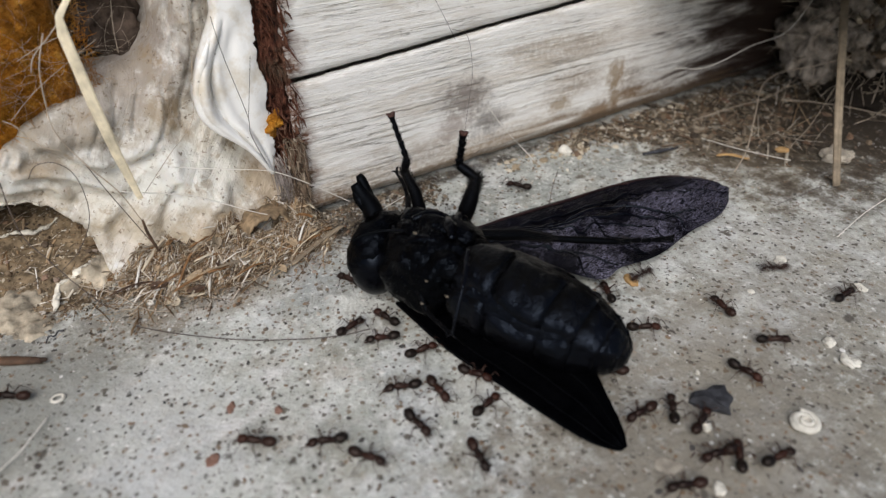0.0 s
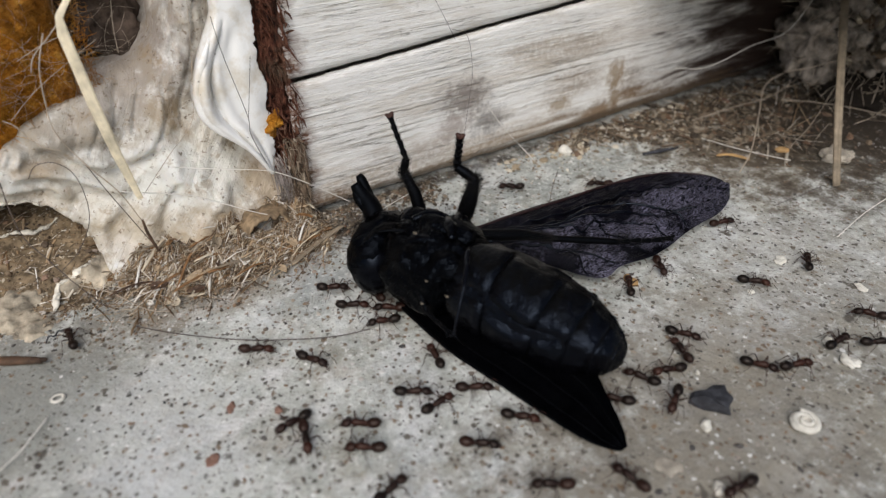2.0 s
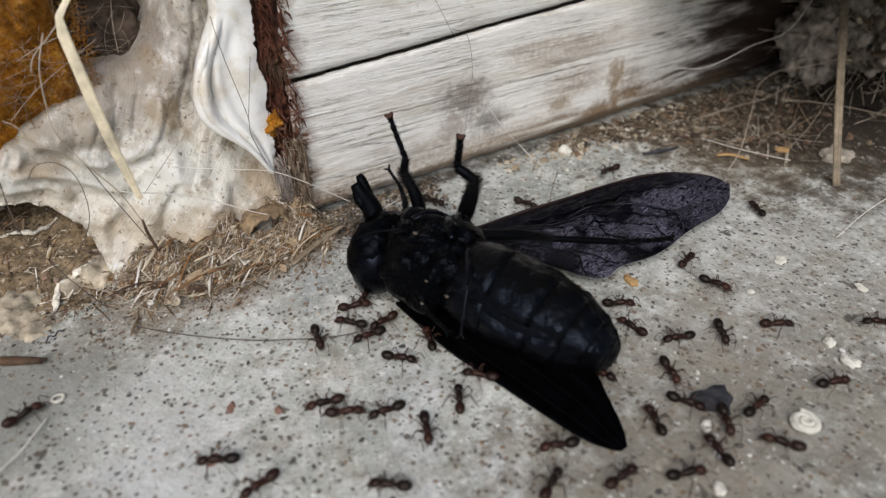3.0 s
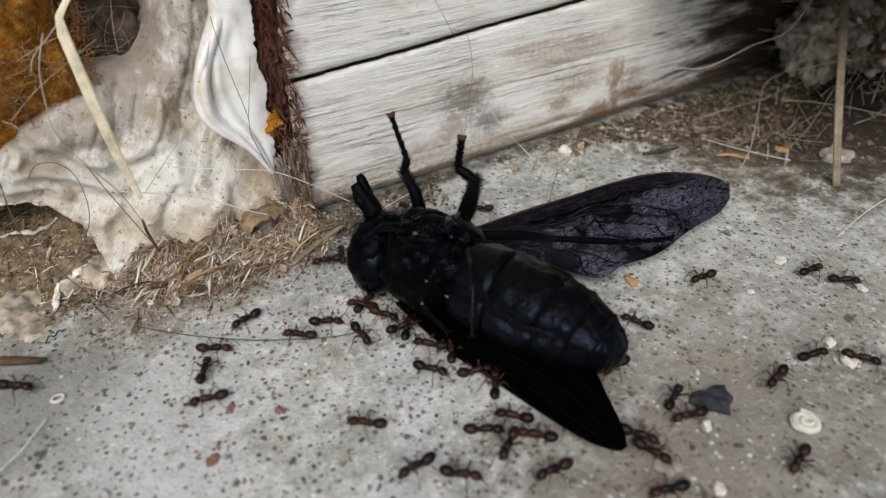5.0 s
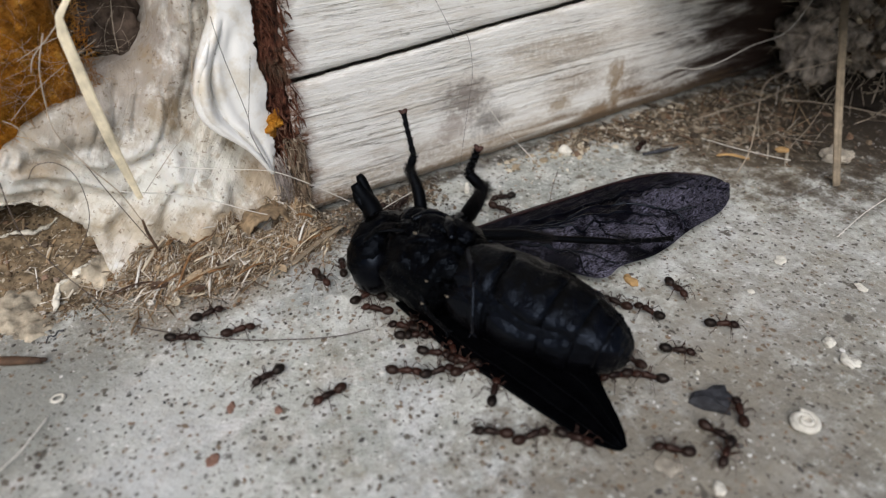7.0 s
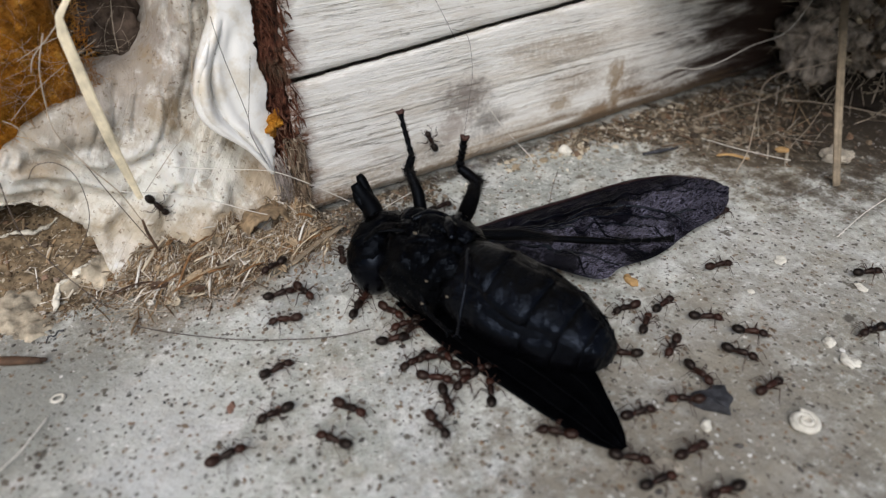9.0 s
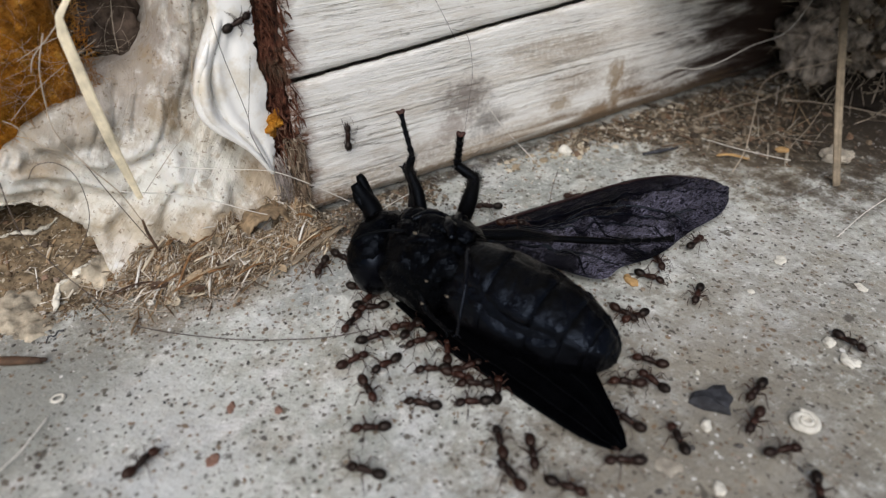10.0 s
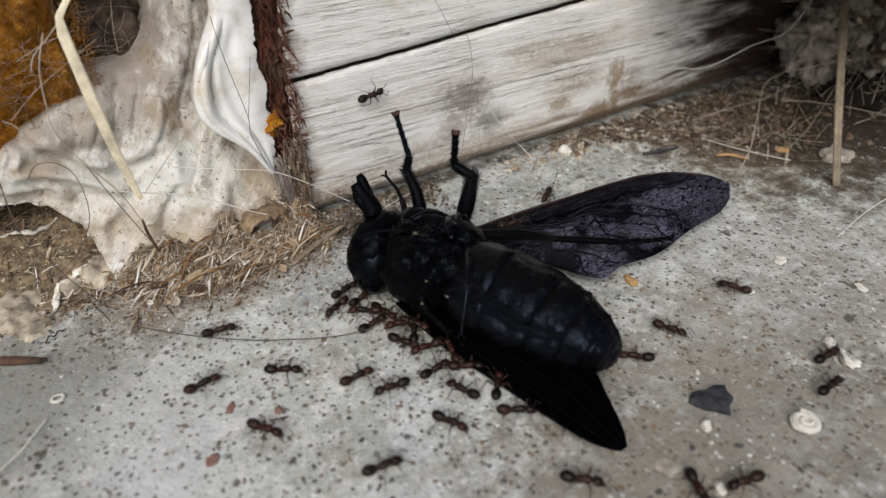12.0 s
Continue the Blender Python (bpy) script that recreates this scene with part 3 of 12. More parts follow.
def loft(stations, sides=32):
    """Rings (centre, half width, half height) in mm, joined along their axis and closed."""
    cs = [Vector(s[0]) for s in stations]
    rows = []
    for i, (c, w, h) in enumerate(stations):
        way = (cs[min(i + 1, len(cs) - 1)] - cs[max(i - 1, 0)]).normalized()
        side = way.cross(Vector((0, 0, 1))).normalized()
        up = side.cross(way)
        rows.append([(Vector(c) + side * (w * math.cos(a)) + up * (h * math.sin(a))) * MM
                     for a in (2 * math.pi * k / sides for k in range(sides))])
    verts = [p for r in rows for p in r]
    faces = [(i * sides + k, i * sides + (k + 1) % sides, (i + 1) * sides + (k + 1) % sides, (i + 1) * sides + k)
             for i in range(len(rows) - 1) for k in range(sides)]
    faces += [tuple(reversed(range(sides))), tuple((len(rows) - 1) * sides + k for k in range(sides))]
    return mesh_of(verts, faces)


def fbm(x, y, z, octaves=4):
    return noise.fractal(Vector((x, y, z)), 0.9, 2.0, octaves)


def step(a, b, v):
    t = min(1.0, max(0.0, (v - a) / (b - a)))
    return t * t * (3 - 2 * t)


# ---------------------------------------------------------------- ground and walls
def ground_height(x, y):
    """Relief of the slab, in mm."""
    h = 0.16 * fbm(x * 0.11, y * 0.11, 0.0, 3) + 0.10 * fbm(x * 0.9, y * 0.9, 5.0, 4)
    near_wood = math.exp(-((y + 1.5) / 3.5) ** 2) * step(28, 45, x)
    return h + near_wood * (0.5 + 0.5 * fbm(x * 0.4, y * 0.4, 9.0, 3))


def build_ground():
    fine_x, fine_y = np.arange(-50, 130, 0.7), np.arange(-66, 60, 0.7)
    far = np.array([20, 60, 120, 200, 280])
    xs = np.concatenate((-50 - far[::-1], fine_x, 130 + far))
    ys = np.concatenate((-66 - far[::-1], fine_y, 60 + far))
    verts = [(x * MM, y * MM, MM * ground_height(x, y) if -51 < x < 131 and -67 < y < 61 else 0.0) for y in ys for x in xs]
    n = len(xs)
    faces = [(j * n + i, j * n + i + 1, (j + 1) * n + i + 1, (j + 1) * n + i) for j in range(len(ys) - 1) for i in range(n - 1)]
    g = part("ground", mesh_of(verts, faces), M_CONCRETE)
    tagged(g, "pale speckled concrete slab with brown grime", "ground", kind="structure")


def build_wall():
    """The dark wall of the building in the hollow behind the timber, raised out of view to block the far sky."""
    bm = bmesh.new()
    bmesh.ops.create_cube(bm, size=1, matrix=Matrix.Translation((0.04, 0.115, 0.17)) @ Matrix.Diagonal((0.74, 0.07, 0.34, 1)))
    bmesh.ops.bevel(bm, geom=bm.edges[:], offset=0.004, segments=2)
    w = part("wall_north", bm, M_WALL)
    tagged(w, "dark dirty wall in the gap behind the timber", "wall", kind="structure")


build_ground()
build_wall()
# Added low wall, unseen behind the clod, to shade the corner from the right.
side = bmesh.new()
bmesh.ops.create_cube(side, size=1, matrix=Matrix.Translation((0.165, 0.0, 0.011)) @ Matrix.Diagonal((0.05, 0.15, 0.022, 1)))
bmesh.ops.bevel(side, geom=side.edges[:], offset=0.004, segments=2)
tagged(part("wall_east", side, M_WALL), "unseen dark wall added beside the corner to shade it", "wall", kind="structure")
# Added out-of-view blocks that keep sun and sky off the right corner.
over = bmesh.new()
bmesh.ops.create_cube(over, size=1, matrix=Matrix.Translation((0.1145, 0.0305, 0.0453)) @ Matrix.Diagonal((0.147, 0.107, 0.0466, 1)))
bmesh.ops.create_cube(over, size=1, matrix=Matrix.Translation((0.1185, -0.0275, 0.0455)) @ Matrix.Diagonal((0.137, 0.0085, 0.0460, 1)))
bmesh.ops.create_cube(over, size=1, matrix=Matrix.Translation((0.1225, -0.0375, 0.0455)) @ Matrix.Diagonal((0.129, 0.0115, 0.0460, 1)))
bmesh.ops.bevel(over, geom=over.edges[:], offset=0.003, segments=2)
tagged(part("wall_overhang", over, M_WALL), "unseen block added above the corner to shade it", "wall", kind="structure")


# ---------------------------------------------------------------- weathered timber
def crack_z(x):
    """Height of the long crack between the two boards."""
    return 14.75 + 0.066 * x + 0.04 * math.sin(x * 0.35) + 0.07 * fbm(x * 0.5, 0, 3.0, 4)


def board(bottom, top, seed, right, deep, undercut=0.0, drop=0.0):
    """A board with rounded long edges, ragged grain and a splintered left end. bottom and top are heights along x."""
    xs = np.concatenate((np.arange(0, 6, 0.22), np.arange(6, right + 0.1, 0.45)))
    nv = 60
    rows = []
    for i, x in enumerate(xs):
        lo, hi = bottom(x), top(x)
        row = []
        for j in range(nv + 1):
            v = j / nv
            z = lo + (hi - lo) * v
            edge = min(v, 1 - v) * (hi - lo)
            y = 0.42 * max(0.0, 1 - edge / 0.42) ** 2
            y += 0.05 * fbm(x * 0.08 + seed, z * 0.5, 0, 3) + 0.06 * fbm(x * 0.3, z * 5.0, seed, 4)
            if undercut:
                ledge = 1.25 + 0.020 * x + 0.3 * fbm(x * 0.12, 0, 8.0, 2)
                y += undercut * ledge * max(0.0, 1 - v * (hi - lo) / ledge)
            jag = 0.0
            if i < 14:
                jag = (1 - i / 14) * (0.5 * fbm(seed * 3, z * 1.1, 1.0, 4) + 3.2 * abs(fbm(7, z * 2.2, seed, 3)) ** 1.6 - 0.1)
            row.append(((x + jag) * MM, y * MM, z * MM))
        rows.append([(row[0][0], deep * MM, row[0][2]), *row, (row[-1][0], 1.1 * MM, row[-1][2] - drop * MM), (row[-1][0], deep * MM, row[-1][2] - drop * MM)])
    n = len(rows[0])
    verts = [p for r in rows for p in r]
    faces = [(i * n + j, (i + 1) * n + j, (i + 1) * n + (j + 1) % n, i * n + (j + 1) % n) for i in range(len(rows) - 1) for j in range(n)]
    faces += [tuple(range(n)), tuple(reversed([(len(rows) - 1) * n + j for j in range(n)]))]
    mesh = mesh_of(verts, faces)
    return mesh


def build_timber():
    t = new("timber_frame")
    under = lambda x: 0.34 + 0.05 * step(12, 30, x) + 0.2 * fbm(x * 0.25, 4, 0, 3)
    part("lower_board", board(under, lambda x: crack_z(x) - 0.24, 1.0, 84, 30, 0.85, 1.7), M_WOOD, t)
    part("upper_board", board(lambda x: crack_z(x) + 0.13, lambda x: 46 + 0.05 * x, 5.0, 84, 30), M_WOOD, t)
    tagged(t, "whitish weathered timber frame with a long crack and brown stains", "timber")
    # dark crumbled core on the broken end
    rows = []
    for k in range(90):
        z = k * 0.5
        row = []
        for s in range(22):
            u = s / 21
            x = -3.4 + 3.7 * u
            y = 1.9 - 1.6 * u + 1.6 * (1 - u) ** 2 + 1.2 * fbm(x * 0.8, z * 0.45, 2.0, 4) + 0.8 * fbm(x * 2.6, z * 1.4, 7.0, 4) + 2.2 * step(0.50, 0.28, u)
            row.append((x * MM, y * MM, z * MM))
        rows.append([(row[0][0], 0.02, row[0][2]), *row])
    part("rotten_core", sheet(rows), M_ROT, t, "dark reddish-brown rotten wood with frayed edge")


build_timber()


# ---------------------------------------------------------------- old foam, paint flap, sponge
def in_hole(x, z):
    """Opening in the foam through which the orange sponge shows: above a sloping, curved rim."""
    spots = (-60, -27, -22.5, -18, -14.0, -11.2, -9.0, -7.8, -6.8, -3.5)
    heights = (11.4, 11.6, 13.0, 14.4, 15.6, 16.6, 18.4, 21.0, 26.0, 50.0)
    rim = float(np.interp(x, spots, heights))
    slope = (float(np.interp(x + 0.3, spots, heights)) - float(np.interp(x - 0.3, spots, heights))) / 0.6
    return (z - rim) / math.sqrt(1 + slope * slope) - 0.25 * fbm(x * 0.5, z * 0.5, 3.3, 3)


def hollow_top(x):
    """Height of the arched opening at the foam's left foot."""
    return float(np.interp(x, (-60, -26, -23, -21.4, -19.9, -19.3, -18.5), (8.6, 7.8, 7.0, 6.2, 4.6, 3.0, -1.0))) + 0.35 * fbm(x * 0.5, 1, 0, 3)


def bank_height(x, y):
    """Dirt that has slid into the opening, in mm."""
    rise = 0.36 * (y + 0.8) * step(-0.8, 1.0, y) if y < 9 else 3.53
    return max(0.0, rise * step(-17.0, -20.5, x)) + (0.25 + 0.25 * step(0, 3, y)) * fbm(x * 0.7, y * 0.7, 6.0, 4)


def fold_line(*points):
    return [(p.x, p.y) for p in curve_points([(x, z, 0) for x, z in points], 9)]


# folds of the drooping foam: line over x and z, push towards the eye, width
FOLDS = ((fold_line((-22.8, 10.2), (-20.4, 9.6), (-18.1, 8.5), (-15.9, 6.9)), 1.0, 0.62),
         (fold_line((-21.8, 14.2), (-20.6, 12.9), (-19.5, 11.6), (-17.8, 10.1), (-16.0, 9.7), (-13.8, 10.0), (-12.0, 11.4), (-10.6, 13.8)), 0.75, 0.75),
         (fold_line((-20.4, 11.5), (-18.6, 9.9), (-16.6, 8.6), (-14.2, 8.5), (-12.2, 9.6)), -0.8, 0.45),
         (fold_line((-23.6, 11.5), (-23.0, 12.4), (-22.4, 11.9), (-22.9, 11.0)), 0.7, 0.36),
         (fold_line((-10.6, 8.8), (-12.3, 6.1), (-14.1, 4.7), (-15.0, 2.6)), 0.55, 0.8), (fold_line((-11.2, 6.6), (-12.8, 4.3), (-13.4, 1.8)), -0.5, 0.5),
         (fold_line((-7.3, 5.1), (-9.2, 3.2), (-11.4, 0.7)), 0.45, 0.8), (fold_line((-16.4, 5.6), (-18.0, 4.6), (-18.6, 2.4)), 0.6, 0.6),
         (fold_line((-24.9, 8.9), (-23.0, 8.4), (-21.1, 8.2), (-19.8, 7.0)), 0.6, 0.4))


def foam_y(x, z):
    y = 4.2 - 6.5 * math.exp(-z / 3.0) - 0.035 * (x + 12) * 1.0
    y += 1.5 * fbm(x * 0.10, z * 0.09, 1.0, 3)
    swirl = 1.0 * (x + 0.034 * max(0.0, 21 - z) ** 2) + 1.6 * fbm(x * 0.1, z * 0.1, 8.0, 2)
    y += 0.50 * math.sin(swirl) * step(6, 12, z) * step(-20, -15, x)
    y += 0.42 * (1 - abs(math.sin(swirl * 1.6 + 1.8 * fbm(x * 0.16, z * 0.08, 2.0, 3)))) ** 4 * step(8, 13, z) * step(-22, -16, x)
    y += 0.38 * fbm(x * 0.34, z * 0.30, 4.0, 4) + 0.10 * fbm(x * 1.3, z * 1.3, 4.0, 3)
    y += -1.1 * math.exp(-((x + 9) / 5) ** 2 - ((z - 5) / 4) ** 2)
    # folds round the hollow, and the hollow itself
    fold = math.sin(z * 1.35 + 0.25 * x + 1.5 * fbm(x * 0.15, z * 0.15, 6.0, 2))
    y += -0.35 * fold * step(-15, -20, x) * step(2, 5, z) * step(15, 11, z)
    y += 9.0 * step(0.0, 0.9, hollow_top(x) - z)
    for pts, push, wide in FOLDS:
        d = min((x - a) ** 2 + (z - b) ** 2 for a, b in pts)
        if d < 9 * wide * wide:
            y -= push * math.exp(-d / wide ** 2)
    h = in_hole(x, z)
    if h > -2.2:
        y += 1.2 * step(-2.2, 0.0, h) ** 2 + 13.0 * step(-0.1, 1.9, h)
    return y


def build_foam():
    xs, zs = np.arange(-40, -0.8, 0.24), np.arange(-0.4, 34, 0.24)
    keep, verts = {}, []
    for i, x in enumerate(xs):
        for j, z in enumerate(zs):
            if in_hole(x, z) < 2.0:
                keep[i, j] = len(verts)
                verts.append((x * MM, foam_y(x, z) * MM, z * MM))
    faces = []
    for i in range(len(xs) - 1):
        for j in range(len(zs) - 1):
            q = [(i, j), (i + 1, j), (i + 1, j + 1), (i, j + 1)]
            if all(k in keep for k in q):
                faces.append(tuple(keep[k] for k in q))
    ob = part("foam_mass", mesh_of(verts, faces), M_FOAM)
    thick = ob.modifiers.new("thickness", "SOLIDIFY")
    thick.thickness, thick.offset = 0.0012, -1.0
    tagged(ob, "cream drooping sealing foam with dirty folds and smears", "sealing foam")
    # ragged crusts on the slab and white torn lips round the hollow
    ridge = curve_points(((-24.0, -1.9, 0), (-23.5, -0.1, 0), (-22.7, 0.8, 0), (-21.4, 1.5, 0), (-19.9, 2.4, 0)), 8)
    for name, x0, x1, y0, y1, lumps in (("foam_crust", -24.5, -15.5, -2.6, 6.5, ((-19.8, 1.1, 1.7, 1.3, 1.0), (-17.8, 2.4, 1.6, 1.4, 1.2), (-22.2, 0.8, 0.9, 0.8, 0.6))),
                                        ("foam_crust", -38, -23.6, -6.0, 4.0, ((-27.6, -0.6, 2.3, 2.3, 1.1), (-26.0, -2.6, 1.6, 1.5, 0.6), (-31, -1.5, 2.6, 2.6, 1.2), (-25.6, 0.8, 1.2, 1.2, 0.6)))):
        rows = []
        for x in np.arange(x0, x1, 0.22):
            row = []
            for y in np.arange(y0, y1, 0.22):
                dx, dy = x + 0.9 * fbm(x * 0.6, y * 0.6, 3.0, 3), y + 0.9 * fbm(x * 0.6, y * 0.6, 9.0, 3)
                h = max(q * math.exp(-(((dx - a) / rx) ** 2 + ((dy - b) / ry) ** 2) ** 1.5) for a, b, rx, ry, q in lumps)
                h = h * (0.8 + 0.5 * fbm(x * 0.8, y * 0.8, 7.0, 4)) - 0.20 + 0.26 * fbm(x * 1.7, y * 1.7, 1.0, 4)
                row.append((x * MM, y * MM, (bank_height(x, y) + h) * MM))
            rows.append(row)
        part(name, sheet(rows), M_CRUST, ob, "dirty cream crust of foam on the concrete")
    lips = ([Vector((p.x + 0.25 * fbm(k * 0.5, 0, 0, 2), p.y, bank_height(p.x, p.y) + 0.25 + 0.25 * fbm(k * 0.4, 3, 0, 2))) for k, p in enumerate(ridge[::5])],
            [Vector((x, foam_y(x, hollow_top(x) + 0.3) - 0.1, hollow_top(x) + 0.1)) for x in np.arange(-29, -22.4, 0.6)],
[Vector((p.x, p.y, bank_height(p.x, p.y) + 0.3)) for p in curve_points(((-27.6, 7.8, 0), (-26.3, 7.5, 0), (-24.3, 7.4, 0), (-22.4, 7.3, 0), (-21.5, 7.7, 0)), 2)])
    for pts, fat in zip(lips, (0.30, 0.24, 0.30)):
        n = len(pts)
        lip = tube(pts, [0.85 * fat * (0.35 if k in (0, n - 1) else 0.8 + 0.45 * math.sin(k * 1.7)) for k in range(n)], 14, 12, 0.8)
        for v in lip.vertices:
            p = v.co / MM
            v.co += (v.normal * 0.22 * fbm(p.x * 1.7, p.y * 1.7, p.z * 1.7, 4) + Vector((0, 0, 0.14 * fbm(p.x * 0.9, 0, 4.0, 3)))) * MM
        part("foam_lip", lip, M_LIP, ob, "torn white foam lip")


def build_flap():
    """A tongue of white paint film, its free edge rolled into a thick lip."""
    left = curve_points(((-5.0, 0, 30), (-5.15, 0, 23), (-5.6, 0, 20.9), (-7.2, 0, 18.0), (-8.1, 0, 15.3), (-7.7, 0, 12.8), (-5.8, 0, 10.8), (-4.2, 0, 8.8), (-2.7, 0, 6.4)), 10)
    right = curve_points(((-1.9, 0, 30), (-2.1, 0, 23), (-2.2, 0, 20.5), (-2.3, 0, 18.0), (-2.1, 0, 15.4), (-1.9, 0, 13.2), (-2.0, 0, 11.0), (-2.1, 0, 8.6), (-2.5, 0, 6.4)), 10)
    rows = []
    for i, (a, b) in enumerate(zip(left, right)):
        row = []
        for s in range(44):
            u = s / 43
            p = a.lerp(b, u)
            deep = step(24, 40, i)
            free = step(21.6, 18.8, p.z)
            roll = free * 0.9 * math.exp(-((u - 0.10) / 0.09) ** 2) * (0.55 + 0.45 * deep) + 0.55 * deep * math.exp(-((u - 0.36) / 0.10) ** 2) * step(15, 10.5, p.z)
            tuck = 0.8 * max(0.0, 1 - u / 0.07) + 0.5 * free * math.exp(-((u - 0.24) / 0.07) ** 2) + 0.35 * free * math.exp(-((u - 0.50) / 0.18) ** 2)
            y = 0.75 - roll + tuck - 0.45 * math.sin(math.pi * u) * (0.5 + 0.5 * deep) + 0.2 * free * math.sin(u * 21 + p.z) * step(0.45, 0.2, u) + 0.12 * fbm(p.x * 0.5, p.z * 0.3, 2.0, 2)
            rag = (0.4 * fbm(1.0, p.z * 0.5, 0, 3) + 0.16 * fbm(4.0, p.z * 2.7, 0, 4)) * step(0.8, 1.0, u)
            row.append(((p.x + rag) * MM, y * MM, p.z * MM))
        rows.append(row)
    ob = part("paint_flap", sheet(rows), M_PAINT)
    thick = ob.modifiers.new("thickness", "SOLIDIFY")
    thick.thickness, thick.offset = 0.0004, 0.0
    edge = [Vector((p.x + 0.15, 0.35 + 0.1 * math.sin(p.z), p.z)) for p in left[24::6]]
    part("rolled_lip", tube(edge, [0.16] + [0.42] * (len(edge) - 4) + [0.3, 0.2, 0.1], 10, 5), M_PAINT, ob)
    tagged(ob, "peeling flap of glossy white paint with a rolled lip", "paint flap")


def sponge_fuzz():
    """Short tangled fibres that stand on the sponge."""
    rnd = random.Random(52)
    verts, faces = [], []
    for _ in range(9000):
        x, z = rnd.uniform(-36, -14.5), rnd.uniform(12, 34)
        if in_hole(x, z) < 0.2:
            continue
        y = 6.0 + 1.8 * fbm(x * 0.14, z * 0.14, 2, 3) + 0.5 * fbm(x * 0.8, z * 0.8, 4, 4)
        p = Vector((x, y, z))
        q = p + Vector((rnd.gauss(0, 0.6), -abs(rnd.gauss(0.5, 0.3)), rnd.gauss(0, 0.6)))
        mid = (p + q) / 2 + Vector((rnd.gauss(0, 0.2), -0.15, rnd.gauss(0, 0.2)))
        add_tube(verts, faces, [p * MM, mid * MM, q * MM], [0.026 * MM, 0.020 * MM, 0.008 * MM], 3)
    return mesh_of(verts, faces)


def build_sponge():
    rows = []
    for k in range(110):
        z = 8 + k * 0.36
        rows.append([((-52 + s * 0.4) * MM, (6.0 + 1.8 * fbm((-52 + s * 0.4) * 0.14, z * 0.14, 2, 3) + 0.5 * fbm((-52 + s * 0.4) * 0.8, z * 0.8, 4, 4)
                      + 14 * step(-16.8, -15.0, -52 + s * 0.4)) * MM, z * MM) for s in range(112)])
    ob = part("orange_sponge", sheet(rows), M_ORANGE)
    thick = ob.modifiers.new("thickness", "SOLIDIFY")
    thick.thickness = 0.003
    part("sponge_fuzz", sponge_fuzz(), M_ORANGE, ob)
    tagged(ob, "orange-brown aged polyurethane foam with a crumbly surface", "sealing foam")


M_GAP = plain("gap_dirt", (0.075, 0.056, 0.044), 0.95, 0.75, 600, 0.1)


def build_gap_dirt():
    """Dark crumbled dirt in the gap between sponge and foam."""
    d = new("gap_dirt")
    d.location = (-0.0125, 0.010, 0.015)
    for k, (c, r) in enumerate((((0, 2, 6), (3.2, 1.8, 6)), ((1.8, 0.8, 3.0), (1.6, 1.2, 2.2)), ((-1.6, 0.6, 4.5), (1.3, 1.0, 2.0)), ((0.6, 0.2, 8.5), (1.4, 1.1, 2.4)))):
        part("dirt_lump", ball(c, r, (0, 0, 15 * k), 0.7, 0.7, 4, k + 1), M_GAP, d)
    tagged(d, "dark crumbled dirt in the gap behind the foam", "dirt")


build_gap_dirt()
build_foam()
build_flap()
build_sponge()


# ---------------------------------------------------------------- the dead horsefly
FLY = Vector((4.5, -22.0, 0.0))
PIVOT = {}


def fpart(name, mesh, material, pivot, parent, label=""):
    """A part of the fly, modelled at its place in mm and turned about its own pivot."""
    if isinstance(mesh, bmesh.types.BMesh):
        bm, mesh = mesh, bpy.data.meshes.new(name)
        bm.to_mesh(mesh)
        bm.free()
    pivot = Vector(pivot)
    mesh.transform(Matrix.Translation(-pivot * MM))
    ob = part(name, mesh, material, parent, label)
    ob.location = (pivot - PIVOT[parent]) * MM
    PIVOT[ob] = pivot
    return ob


def bristles(count, centre, radii, length, seed, low=-0.4):
    """Short hairs that stand off an ellipsoid."""
    rnd = random.Random(seed)
    verts, faces = [], []
    for _ in range(count):
        n = Vector((rnd.gauss(0, 1), rnd.gauss(0, 1), rnd.gauss(0, 1))).normalized()
        if n.z < low:
            continue
        p = Vector(centre) + Vector((n.x * radii[0], n.y * radii[1], n.z * radii[2]))
        lean = n + Vector((rnd.uniform(-1, 1), rnd.uniform(-1, 1), rnd.uniform(-0.5, 0.7))) * 0.6
        q = p + lean * length * rnd.uniform(0.5, 1.3)
        mid = (p + q) / 2 + Vector((0, 0, -0.08))
        add_tube(verts, faces, [p * MM, mid * MM, q * MM], [0.018 * MM, 0.014 * MM, 0.004 * MM], 3)
    return mesh_of(verts, faces)


def leg_bristles(runs, seed):
    """Hairs along the segments of a leg: (points, count, length) for each."""
    rnd = random.Random(seed)
    verts, faces = [], []
    for points, count, length in runs:
        pts = curve_points(points, 12)
        for _ in range(count):
            k = rnd.randrange(len(pts) - 1)
            p = pts[k].lerp(pts[k + 1], rnd.random())
            way = (pts[k + 1] - pts[k]).normalized()
            q = p + (Vector((rnd.gauss(0, 1), rnd.gauss(0, 1), rnd.gauss(0, 1))).normalized() + way * 0.4) * length * rnd.uniform(0.7, 1.15)
            add_tube(verts, faces, [p * MM, q * MM], [0.020 * MM, 0.006 * MM], 3)
    return mesh_of(verts, faces)


